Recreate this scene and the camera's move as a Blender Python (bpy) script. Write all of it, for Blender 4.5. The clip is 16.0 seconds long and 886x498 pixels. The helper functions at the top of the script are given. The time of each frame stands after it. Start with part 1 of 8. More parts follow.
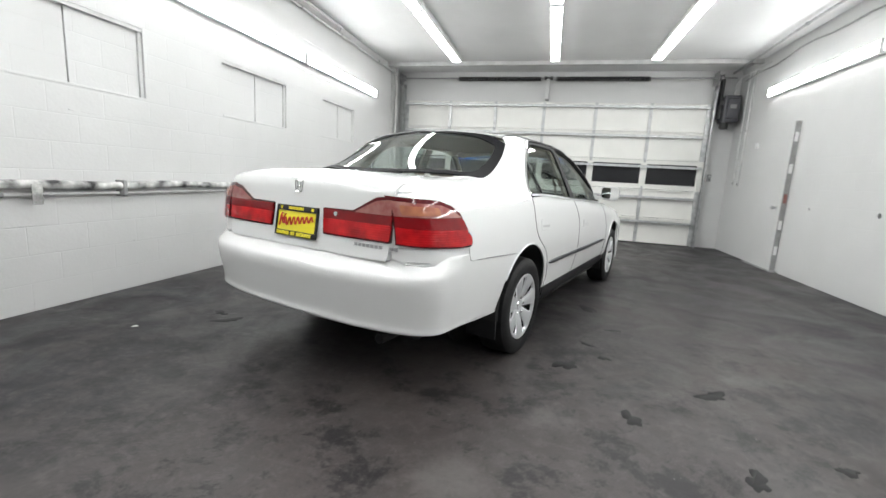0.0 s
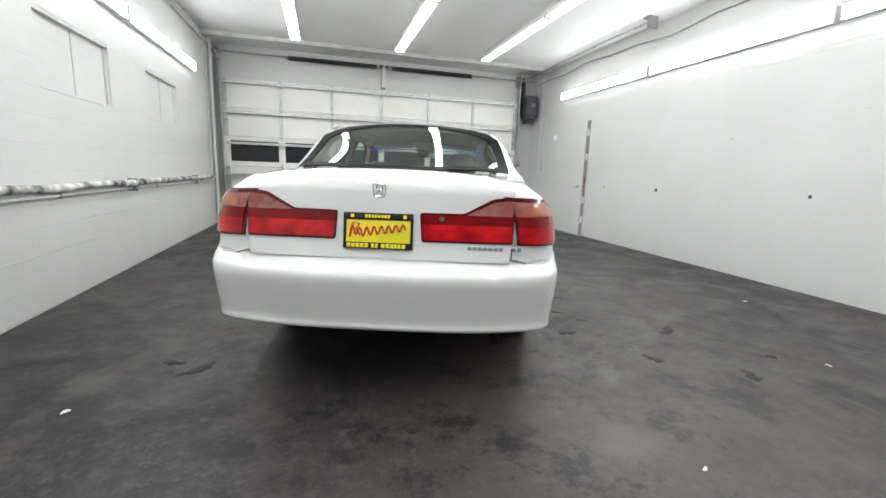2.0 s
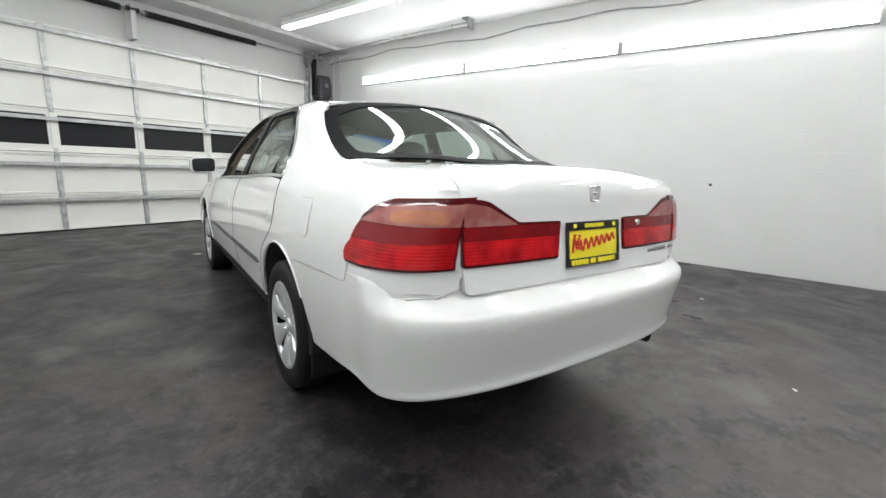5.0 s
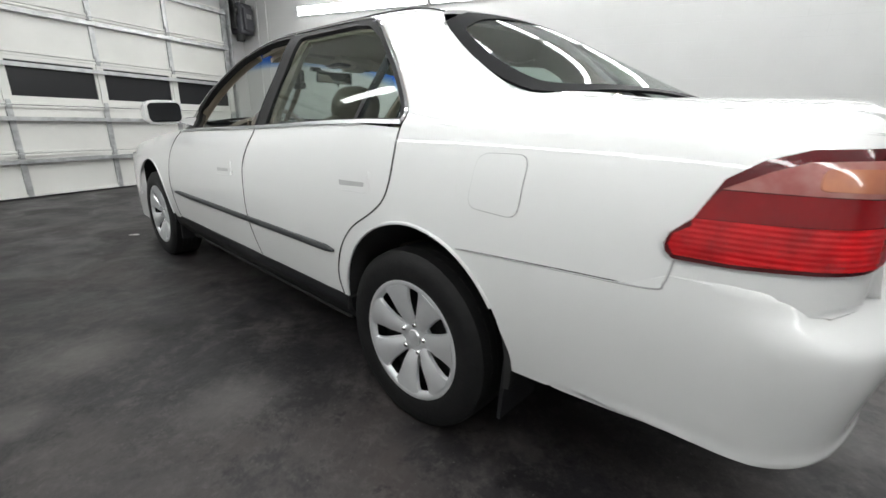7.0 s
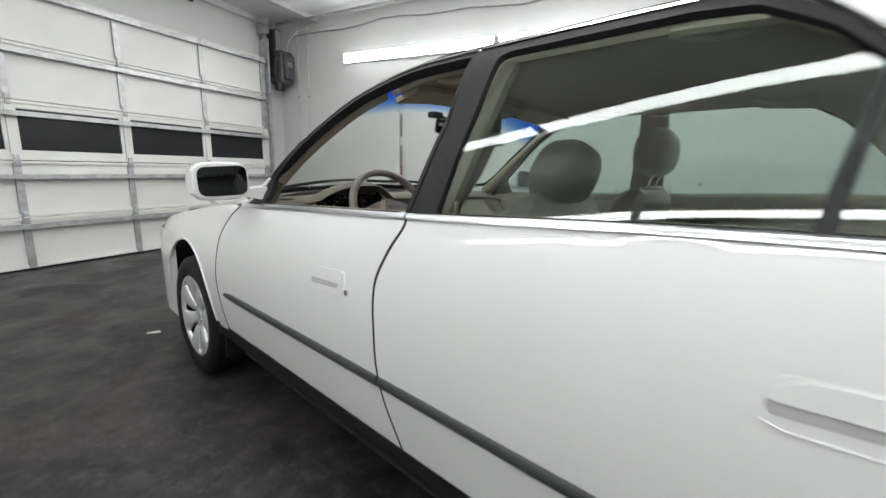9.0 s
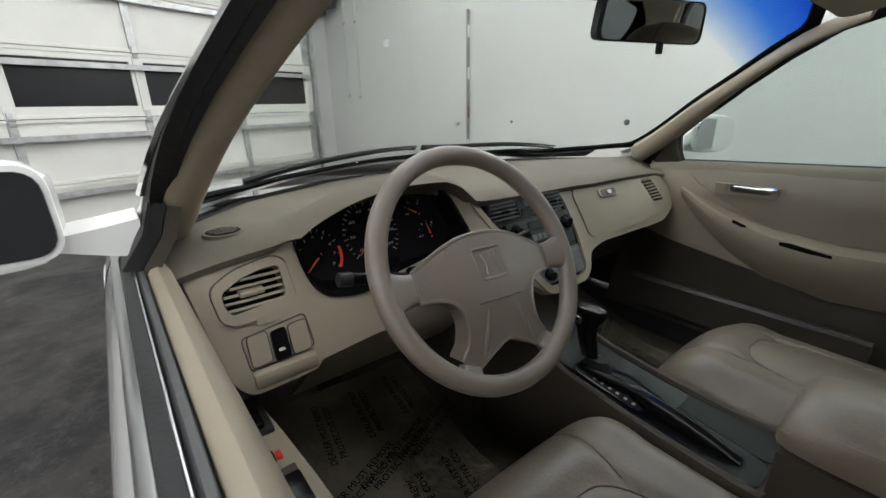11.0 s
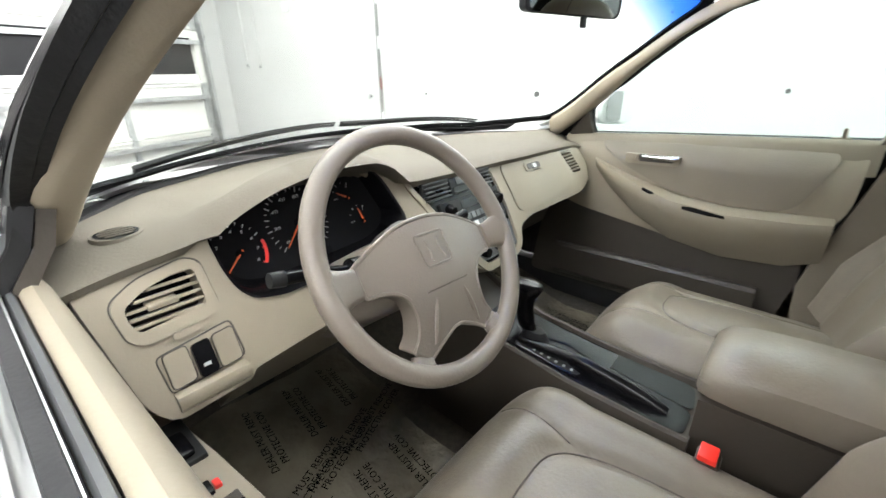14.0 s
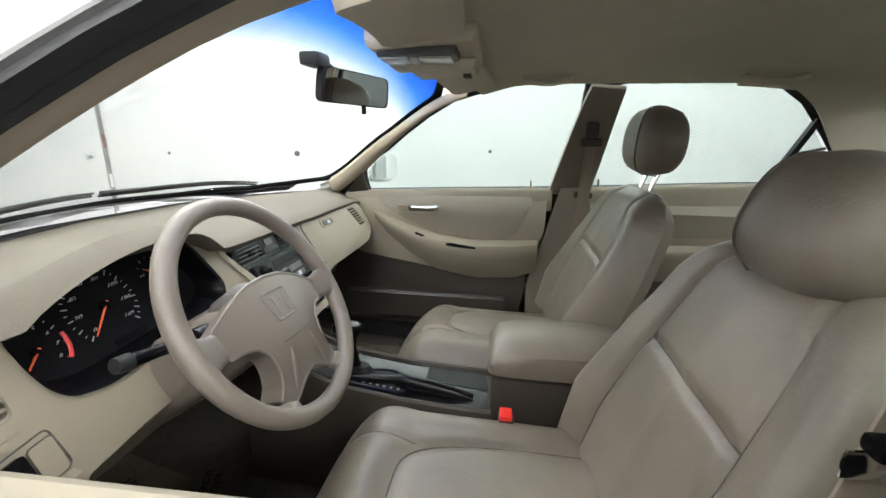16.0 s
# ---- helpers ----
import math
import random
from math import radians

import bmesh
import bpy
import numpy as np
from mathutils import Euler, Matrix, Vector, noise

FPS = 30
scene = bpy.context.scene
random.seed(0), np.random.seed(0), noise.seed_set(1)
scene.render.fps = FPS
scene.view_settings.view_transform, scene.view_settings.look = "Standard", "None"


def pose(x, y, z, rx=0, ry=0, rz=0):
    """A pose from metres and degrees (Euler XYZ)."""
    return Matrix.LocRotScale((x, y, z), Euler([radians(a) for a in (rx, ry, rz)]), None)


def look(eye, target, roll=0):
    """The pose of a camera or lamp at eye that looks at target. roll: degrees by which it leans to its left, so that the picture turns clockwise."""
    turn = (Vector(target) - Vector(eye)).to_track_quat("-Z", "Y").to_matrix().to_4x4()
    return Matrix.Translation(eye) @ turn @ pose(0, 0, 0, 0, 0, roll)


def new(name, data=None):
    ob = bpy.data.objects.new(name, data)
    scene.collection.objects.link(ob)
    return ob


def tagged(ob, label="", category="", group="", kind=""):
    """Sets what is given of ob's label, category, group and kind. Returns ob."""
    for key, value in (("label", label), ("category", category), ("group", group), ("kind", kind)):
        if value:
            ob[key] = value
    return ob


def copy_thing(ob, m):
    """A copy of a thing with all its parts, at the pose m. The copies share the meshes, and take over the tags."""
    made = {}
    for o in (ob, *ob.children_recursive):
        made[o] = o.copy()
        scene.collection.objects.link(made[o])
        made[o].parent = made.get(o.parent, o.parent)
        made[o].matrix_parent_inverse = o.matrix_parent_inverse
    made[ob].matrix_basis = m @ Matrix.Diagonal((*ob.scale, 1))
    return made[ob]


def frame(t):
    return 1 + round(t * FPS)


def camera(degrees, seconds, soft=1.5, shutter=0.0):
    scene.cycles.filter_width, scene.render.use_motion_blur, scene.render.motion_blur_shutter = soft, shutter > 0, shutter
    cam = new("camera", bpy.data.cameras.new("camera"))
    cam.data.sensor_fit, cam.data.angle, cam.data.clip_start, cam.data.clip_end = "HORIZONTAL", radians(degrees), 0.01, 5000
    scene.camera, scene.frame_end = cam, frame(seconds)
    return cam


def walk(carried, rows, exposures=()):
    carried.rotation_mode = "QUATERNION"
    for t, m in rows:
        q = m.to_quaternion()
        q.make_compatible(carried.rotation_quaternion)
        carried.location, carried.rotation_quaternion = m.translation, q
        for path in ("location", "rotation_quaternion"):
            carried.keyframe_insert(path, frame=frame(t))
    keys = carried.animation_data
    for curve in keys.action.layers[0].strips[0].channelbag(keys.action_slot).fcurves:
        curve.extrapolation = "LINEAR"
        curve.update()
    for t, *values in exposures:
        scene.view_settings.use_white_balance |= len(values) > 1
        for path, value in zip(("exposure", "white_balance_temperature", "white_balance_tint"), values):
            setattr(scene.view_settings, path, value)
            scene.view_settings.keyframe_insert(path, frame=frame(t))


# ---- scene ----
import itertools
from mathutils.geometry import delaunay_2d_cdt
cam = camera(92.8, 16.0, shutter=0.3)
# The world is the car's frame: rear axle at y = 0, x to the car's right.
PATH = [
    (0, (1.794, -2.523, 1.094), (0.757, -0.845, 0.761), 3.2),
    (0.5, (1.454, -2.748, 1.102), (0.625, -0.976, 0.688), 1.7),
    (1, (1.094, -2.847, 1.091), (0.446, -0.993, 0.713), 1.7),
    (1.5, (0.724, -2.913, 1.086), (0.39, -0.974, 0.728), 3.5),
    (2, (0.358, -2.953, 1.098), (0.292, -0.985, 0.743), 2.0),
    (2.5, (-0.014, -2.877, 1.099), (0.141, -0.919, 0.723), 4.7),
    (3, (-0.388, -2.847, 1.114), (0.076, -0.934, 0.756), 2.7),
    (3.5, (-0.702, -2.71, 1.1), (-0.058, -0.851, 0.739), 3.0),
    (3.7, (-0.817, -2.635, 1.113), (-0.081, -0.811, 0.751), 2.9),
    (5.8, (-1.584, -1.606, 1.044), (-0.333, -0.113, 0.59), 1.4),
    (6, (-1.62, -1.501, 1.035), (-0.361, -0.027, 0.543), 1.0),
    (6.5, (-1.668, -1.218, 1.034), (-0.355, 0.199, 0.513), 0.4),
    (7, (-1.75, -0.942, 1.021), (-0.326, 0.338, 0.444), 1.5),
    (7.5, (-1.771, -0.636, 1.025), (-0.293, 0.595, 0.479), 1.8),
    (8, (-1.681, -0.294, 1.042), (-0.275, 1.043, 0.556), 4.1),
    (8.5, (-1.615, 0.059, 1.069), (-0.179, 1.394, 0.673), 1.0),
    (9, (-1.518, 0.312, 1.091), (-0.088, 1.66, 0.719), 1.2),
    (9.2, (-1.386, 0.501, 1.072), (-0.003, 1.902, 0.719), 1.2),
    (11.3, (-0.781, 1.257, 1.156), (0.359, 2.727, 0.421), -0.7),
    (11.5, (-0.763, 1.268, 1.148), (0.361, 2.717, 0.349), -0.6),
    (12, (-0.744, 1.28, 1.138), (0.352, 2.7, 0.254), -0.9),
    (12.5, (-0.744, 1.281, 1.139), (0.357, 2.702, 0.263), -0.8),
    (13, (-0.75, 1.275, 1.142), (0.384, 2.683, 0.288), -0.7),
    (13.5, (-0.767, 1.267, 1.147), (0.442, 2.635, 0.33), -1.1),
    (14, (-0.807, 1.29, 1.157), (0.598, 2.488, 0.39), -0.8),
    (14.5, (-0.872, 1.326, 1.171), (0.783, 2.203, 0.469), -1.3),
    (15, (-0.928, 1.329, 1.181), (0.895, 1.894, 0.583), -1.4),
    (15.5, (-0.964, 1.322, 1.191), (0.92, 1.698, 0.633), -0.7),
    (16, (-0.977, 1.318, 1.195), (0.93, 1.596, 0.659), 0.8),
]
EXPOSURES = [(0, 0.2), (3.7, 0.2), (5.8, 0.06), (9.2, -0.05), (11.3, 0.2), (11.7, 0.5), (12.2, 1.06), (13.0, 1.47), (14.0, 1.58), (15.0, 1.53), (16.0, 1.2)]
walk(cam, [(t, look(eye, target, roll)) for t, eye, target, roll in PATH], EXPOSURES)

# ---- world: a closed room lit by its tubes ----
world = bpy.data.worlds.new("world")
scene.world = world
world.use_nodes = True
world.node_tree.nodes["Background"].inputs[0].default_value = (0.02, 0.022, 0.03, 1)
world.node_tree.nodes["Background"].inputs[1].default_value = 0.1
TUBE = 25.0


# ---- materials ----
def mat(name, color, rough=0.5, metal=0.0, var=0.0, scale=8.0, bump=0.0, bscale=60.0, coat=0.0, color2=None, spec=0.5, detail=4.0, rvar=0.0):
    m = bpy.data.materials.new(name)
    m.use_nodes = True
    nt = m.node_tree
    b = nt.nodes["Principled BSDF"]
    b.inputs["Roughness"].default_value = rough
    b.inputs["Metallic"].default_value = metal
    b.inputs["Coat Weight"].default_value = coat
    b.inputs["Coat Roughness"].default_value = 0.03
    b.inputs["Specular IOR Level"].default_value = spec
    c1 = (*color, 1)
    b.inputs["Base Color"].default_value = c1
    geo = nt.nodes.new("ShaderNodeTexCoord")
    if var > 0 or color2:
        n = nt.nodes.new("ShaderNodeTexNoise")
        n.inputs["Scale"].default_value = scale
        n.inputs["Detail"].default_value = detail
        nt.links.new(geo.outputs["Object"], n.inputs["Vector"])
        r = nt.nodes.new("ShaderNodeValToRGB")
        r.color_ramp.elements[0].position, r.color_ramp.elements[1].position = 0.35, 0.65
        c2 = color2 or tuple(c * (1 - var) for c in color)
        r.color_ramp.elements[0].color, r.color_ramp.elements[1].color = (*c2, 1), c1
        nt.links.new(n.outputs["Fac"], r.inputs[0])
        nt.links.new(r.outputs[0], b.inputs["Base Color"])
        if rvar:
            mr = nt.nodes.new("ShaderNodeMapRange")
            mr.inputs["To Min"].default_value, mr.inputs["To Max"].default_value = rough - rvar, rough + rvar
            nt.links.new(n.outputs["Fac"], mr.inputs["Value"])
            nt.links.new(mr.outputs[0], b.inputs["Roughness"])
    if bump > 0:
        n2 = nt.nodes.new("ShaderNodeTexNoise")
        n2.inputs["Scale"].default_value = bscale
        n2.inputs["Detail"].default_value = 5
        nt.links.new(geo.outputs["Object"], n2.inputs["Vector"])
        bp = nt.nodes.new("ShaderNodeBump")
        bp.inputs["Strength"].default_value = bump
        bp.inputs["Distance"].default_value = 0.01
        nt.links.new(n2.outputs["Fac"], bp.inputs["Height"])
        nt.links.new(bp.outputs[0], b.inputs["Normal"])
    return m


def emit_mat(name, color, strength):
    m = bpy.data.materials.new(name)
    m.use_nodes = True
    b = m.node_tree.nodes["Principled BSDF"]
    b.inputs["Base Color"].default_value = (0.9, 0.9, 0.9, 1)
    b.inputs["Emission Color"].default_value = (*color, 1)
    b.inputs["Emission Strength"].default_value = strength
    return m


def glass_mat(name, tint=(0.86, 0.93, 0.89), rough=0.0, gloss=0.5):
    """Thin pane: clear through, with a surface reflection."""
    m = bpy.data.materials.new(name)
    m.use_nodes = True
    nt = m.node_tree
    nt.nodes.remove(nt.nodes["Principled BSDF"])
    out = nt.nodes["Material Output"]
    tr = nt.nodes.new("ShaderNodeBsdfTransparent")
    tr.inputs[0].default_value = (*tint, 1)
    gl = nt.nodes.new("ShaderNodeBsdfGlossy")
    gl.inputs["Roughness"].default_value = rough
    lw = nt.nodes.new("ShaderNodeLayerWeight")
    lw.inputs[0].default_value = 0.5
    pw = nt.nodes.new("ShaderNodeMath")
    pw.operation = "POWER"
    pw.inputs[1].default_value = 4.0
    nt.links.new(lw.outputs["Facing"], pw.inputs[0])
    ma = nt.nodes.new("ShaderNodeMath")
    ma.operation = "MULTIPLY_ADD"
    ma.inputs[1].default_value, ma.inputs[2].default_value = min(0.85, gloss * 1.7), gloss * 0.09
    nt.links.new(pw.outputs[0], ma.inputs[0])
    mx = nt.nodes.new("ShaderNodeMixShader")
    nt.links.new(ma.outputs[0], mx.inputs[0])
    nt.links.new(tr.outputs[0], mx.inputs[1])
    nt.links.new(gl.outputs[0], mx.inputs[2])
    nt.links.new(mx.outputs[0], out.inputs[0])
    return m


def block_wall_mat(name, color):
    """White paint, many coats thick, over concrete blocks: joints nearly filled."""
    m = mat(name, color, 0.42, var=0.05, scale=1.3)
    nt = m.node_tree
    b = nt.nodes["Principled BSDF"]
    tc = nt.nodes.new("ShaderNodeTexCoord")
    n = nt.nodes.new("ShaderNodeTexNoise")
    n.inputs["Scale"].default_value = 45
    n.inputs["Detail"].default_value = 6
    n3 = nt.nodes.new("ShaderNodeTexNoise")
    n3.inputs["Scale"].default_value = 4
    for k in (n, n3):
        nt.links.new(tc.outputs["Object"], k.inputs["Vector"])
    add = nt.nodes.new("ShaderNodeMath")
    add.operation = "MULTIPLY_ADD"
    add.inputs[1].default_value = 0.35
    nt.links.new(n.outputs["Fac"], add.inputs[0])
    nt.links.new(n3.outputs["Fac"], add.inputs[2])
    sx = nt.nodes.new("ShaderNodeSeparateXYZ")
    nt.links.new(tc.outputs["Object"], sx.inputs[0])
    su = nt.nodes.new("ShaderNodeMath")
    nt.links.new(sx.outputs["X"], su.inputs[0])
    nt.links.new(sx.outputs["Y"], su.inputs[1])
    cx = nt.nodes.new("ShaderNodeCombineXYZ")
    nt.links.new(su.outputs[0], cx.inputs["X"])
    nt.links.new(sx.outputs["Z"], cx.inputs["Y"])
    bk = nt.nodes.new("ShaderNodeTexBrick")
    for key, v in (("Scale", 1.0), ("Mortar Size", 0.005), ("Mortar Smooth", 0.9), ("Brick Width", 0.4), ("Row Height", 0.2), ("Bias", 0.0)):
        bk.inputs[key].default_value = v
    nt.links.new(cx.outputs[0], bk.inputs["Vector"])
    jo = nt.nodes.new("ShaderNodeMath")
    jo.operation = "MULTIPLY_ADD"
    jo.inputs[1].default_value = -0.45
    nt.links.new(bk.outputs["Fac"], jo.inputs[0])
    nt.links.new(add.outputs[0], jo.inputs[2])
    bp = nt.nodes.new("ShaderNodeBump")
    bp.inputs["Strength"].default_value = 0.3
    bp.inputs["Distance"].default_value = 0.012
    nt.links.new(jo.outputs[0], bp.inputs["Height"])
    nt.links.new(bp.outputs[0], b.inputs["Normal"])
    return m


INKY, PALE, RUSTY, BLUISH = (0.007, 0.0068, 0.0075), (0.105, 0.098, 0.094), (0.055, 0.046, 0.044), (0.012, 0.012, 0.017)
TONES = [(0.9, -1.5, 1.7, RUSTY, 0.7), (-0.2, -2.2, 0.8, RUSTY, 0.6), (2.2, 0.6, 1.2, RUSTY, 0.5), (-1.9, -2.4, 1.1, BLUISH, 0.8), (-2.2, 0.2, 0.9, BLUISH, 0.5), (1.9, -2.9, 0.8, BLUISH, 0.7)]
STAINS = [
    (-1.124, 1.768, 0.24, PALE, 0.5), (-1.05, 0.89, 0.2, PALE, 0.5), (-1.45, 1.46, 0.12, PALE, 0.5), (1.03, -1.03, 0.14, PALE, 0.5), (0.66, -1.57, 0.16, PALE, 0.5), (-1.7, -0.56, 0.14, PALE, 0.5),
    (-0.752, 1.725, 0.2, INKY, 0.5), (-0.894, 1.172, 0.2, INKY, 0.5), (-0.714, 0.855, 0.2, INKY, 0.5), (-0.877, 0.232, 0.1, INKY, 0.5), (-1.762, 0.564, 0.1, INKY, 0.5), (-1.415, 0.218, 0.14, INKY, 0.5), (1.04, 0.014, 0.17, INKY, 0.5), (0.9, 1.212, 0.2, INKY, 0.5),
    (1.135, 0.639, 0.16, INKY, 0.5), (1.403, -0.61, 0.12, INKY, 0.5), (1.623, -0.424, 0.08, INKY, 0.5), (0.967, -0.689, 0.1, INKY, 0.5), (-1.149, -0.8, 0.13, INKY, 0.5), (-0.978, 2.851, 0.26, INKY, 0.5), (-1.266, 3.664, 0.2, INKY, 0.5), (-1.536, 2.416, 0.26, INKY, 0.5),
]


def floor_mat():
    """Dark sealed concrete with brown wear, pale scuffs and damp oily stains."""
    m = bpy.data.materials.new("sealed_concrete")
    m.use_nodes = True
    nt = m.node_tree
    b = nt.nodes["Principled BSDF"]
    tc = nt.nodes.new("ShaderNodeTexCoord")

    def noise_node(scale, detail=6, rough=0.6, dist=0.0):
        n = nt.nodes.new("ShaderNodeTexNoise")
        n.inputs["Scale"].default_value = scale
        n.inputs["Detail"].default_value = detail
        n.inputs["Roughness"].default_value = rough
        n.inputs["Distortion"].default_value = dist
        nt.links.new(tc.outputs["Object"], n.inputs["Vector"])
        return n

    def ramp(src, stops):
        r = nt.nodes.new("ShaderNodeValToRGB")
        e = r.color_ramp.elements
        while len(e) < len(stops):
            e.new(0.5)
        for k, (p, c) in zip(e, stops):
            k.position, k.color = p, (*c, 1)
        nt.links.new(src.outputs["Fac"], r.inputs[0])
        return r

    def mix(fac, a, c, mode="MIX"):
        x = nt.nodes.new("ShaderNodeMix")
        x.data_type, x.blend_type = "RGBA", mode
        nt.links.new(fac, x.inputs["Factor"])
        nt.links.new(a, x.inputs["A"])
        if isinstance(c, tuple):
            x.inputs["B"].default_value = (*c, 1)
        else:
            nt.links.new(c, x.inputs["B"])
        return x.outputs["Result"]

    rag = noise_node(6.0, 12, 0.85)

    def stain(c, spots):
        """Stains and scuffs of their own shape: place, radius, colour, strength."""
        for px, py, rad, col, most in spots:
            sb = nt.nodes.new("ShaderNodeVectorMath")
            sb.operation = "SUBTRACT"
            sb.inputs[1].default_value = (px, py, 0)
            nt.links.new(tc.outputs["Object"], sb.inputs[0])
            ln = nt.nodes.new("ShaderNodeVectorMath")
            ln.operation = "LENGTH"
            nt.links.new(sb.outputs[0], ln.inputs[0])
            ad = nt.nodes.new("ShaderNodeMath")
            ad.operation = "MULTIPLY_ADD"
            ad.inputs[1].default_value = rad * 3.2
            nt.links.new(rag.outputs["Fac"], ad.inputs[0])
            nt.links.new(ln.outputs["Value"], ad.inputs[2])
            mr = nt.nodes.new("ShaderNodeMapRange")
            mr.inputs["From Min"].default_value, mr.inputs["From Max"].default_value = rad * 2.75, rad * 1.95
            mr.inputs["To Max"].default_value = most
            nt.links.new(ad.outputs[0], mr.inputs["Value"])
            c = mix(mr.outputs[0], c, col)
        return c

    big = ramp(noise_node(0.7, 6, 0.62, 0.5), [(0.34, (0.009, 0.0085, 0.011)), (0.50, (0.019, 0.018, 0.020)), (0.66, (0.044, 0.036, 0.034))])
    mid = ramp(noise_node(3.0, 12, 0.78, 0.1), [(0.48, (0, 0, 0)), (0.58, (0.8, 0.8, 0.8))])
    c = stain(big.outputs[0], TONES)
    c = mix(mid.outputs[0], c, (0.046, 0.041, 0.040))
    fine = ramp(noise_node(11, 12, 0.85, 0.0), [(0.50, (0, 0, 0)), (0.60, (0.75, 0.75, 0.75))])
    c = mix(fine.outputs[0], c, (0.070, 0.064, 0.061))
    worn = ramp(noise_node(2.4, 14, 0.86, 0.15), [(0.58, (0, 0, 0)), (0.66, (0.7, 0.7, 0.7))])
    c = mix(worn.outputs[0], c, (0.095, 0.088, 0.084))
    dark = ramp(noise_node(2.6, 11, 0.8, 0.15), [(0.515, (0, 0, 0)), (0.58, (0.85, 0.85, 0.85))])
    c = mix(dark.outputs[0], c, (0.008, 0.0075, 0.0085))
    spots = ramp(noise_node(9, 6, 0.7, 0.2), [(0.62, (0, 0, 0)), (0.66, (0.75, 0.75, 0.75))])
    c = mix(spots.outputs[0], c, (0.009, 0.0085, 0.009))
    c = stain(c, STAINS)
    speck = ramp(noise_node(70, 3, 0.6), [(0.69, (0, 0, 0)), (0.74, (0.7, 0.7, 0.7))])
    c = mix(speck.outputs[0], c, (0.18, 0.17, 0.165))
    nt.links.new(c, b.inputs["Base Color"])
    rr = nt.nodes.new("ShaderNodeMapRange")
    rr.inputs["From Min"].default_value, rr.inputs["From Max"].default_value = 0.35, 0.65
    rr.inputs["To Min"].default_value, rr.inputs["To Max"].default_value = 0.34, 0.56
    nt.links.new(noise_node(2.2, 6, 0.6, 0.6).outputs["Fac"], rr.inputs["Value"])
    nt.links.new(rr.outputs[0], b.inputs["Roughness"])
    b.inputs["Specular IOR Level"].default_value = 0.33
    bp = nt.nodes.new("ShaderNodeBump")
    bp.inputs["Strength"].default_value = 0.3
    bp.inputs["Distance"].default_value = 0.006
    nt.links.new(noise_node(28, 8, 0.7).outputs["Fac"], bp.inputs["Height"])
    nt.links.new(bp.outputs[0], b.inputs["Normal"])
    return m


WALL = block_wall_mat("painted_block", (0.615, 0.615, 0.608))
CEIL = mat("ceiling_paint", (0.72, 0.72, 0.715), 0.6, var=0.08, scale=0.9, bump=0.08, bscale=20)
FLOOR = floor_mat()
DOORP = mat("door_panel_paint", (0.74, 0.735, 0.70), 0.4, var=0.06, scale=2.5, bump=0.05, bscale=120)
STEEL = mat("galvanised_steel", (0.55, 0.56, 0.56), 0.42, 0.7, var=0.3, scale=14, rvar=0.08)
STEELD = mat("dull_grey_steel", (0.36, 0.36, 0.36), 0.55, 0.4, var=0.25, scale=9)
CONDUIT = mat("painted_conduit", (0.62, 0.62, 0.61), 0.45, var=0.18, scale=6)
DARKPANE = mat("dark_pane", (0.016, 0.016, 0.018), 0.22, spec=0.35)
BLACKST = mat("black_oiled_spring", (0.03, 0.03, 0.03), 0.45, 0.3, var=0.4, scale=30)
BOXM = mat("grey_opener_case", (0.07, 0.07, 0.08), 0.45, var=0.2, scale=9)
LAMPB = mat("lamp_body_white", (0.8, 0.8, 0.8), 0.4, var=0.03)
LAMPE = emit_mat("lamp_tube", (0.965, 0.985, 0.985), TUBE * 0.8)
LAMPW = emit_mat("wall_lamp_tube", (0.965, 0.985, 0.985), TUBE * 1.06)
ENDWALL = mat("grey_end_wall", (0.2, 0.2, 0.205), 0.6, var=0.1, scale=2)
WRAP = mat("torn_pipe_wrap", (0.75, 0.75, 0.73), 0.7, color2=(0.02, 0.02, 0.02), scale=7, bump=0.8, bscale=18, detail=6)
SMUDGE = mat("wall_hole_dark", (0.1, 0.1, 0.1), 0.7, var=0.3)
CHALK = mat("pale_scrap", (0.7, 0.69, 0.66), 0.7, var=0.2, scale=40)
FADED = mat("faded_red_tape", (0.24, 0.10, 0.09), 0.6, var=0.3, scale=20)
OIL = mat("damp_oil", (0.012, 0.0115, 0.012), 0.5, var=0.3, scale=20, spec=0.2)

PAINT = mat("white_car_paint", (0.705, 0.708, 0.70), 0.45, var=0.012, scale=3, coat=1.0, spec=0.05)
DARKGAP = mat("shut_line_dark", (0.012, 0.012, 0.012), 0.7, var=0.2)
TRIM = mat("black_trim", (0.016, 0.016, 0.0175), 0.48, var=0.2, scale=25, bump=0.05, bscale=200, spec=0.25)
SATIN = mat("satin_bright_strip", (0.62, 0.63, 0.64), 0.28, 1.0, var=0.04, scale=20)
RUBBER = mat("black_weatherstrip", (0.006, 0.006, 0.007), 0.6, var=0.2, scale=25, spec=0.12)
# Grey for the painted shade under the door grips and the bumper seam.
SHADE_SEAM = mat("slot_shade_and_seam_grey", (0.40, 0.40, 0.40), 0.5, var=0.1, scale=20)
MOULD = mat("grey_moulding", (0.05, 0.052, 0.055), 0.45, var=0.15, scale=20)
RUBBER = mat("tyre_rubber", (0.009, 0.009, 0.0095), 0.6, spec=0.3, var=0.35, scale=22, bump=0.15, bscale=90)
CHROME = mat("bright_chrome", (0.85, 0.85, 0.85), 0.09, 1.0, var=0.03)
SILVER = mat("hubcap_silver", (0.72, 0.73, 0.74), 0.3, 0.55, var=0.06, scale=12)
RED = mat("red_lens", (0.23, 0.004, 0.007), 0.2, var=0.3, scale=9, spec=0.12, coat=0.7)
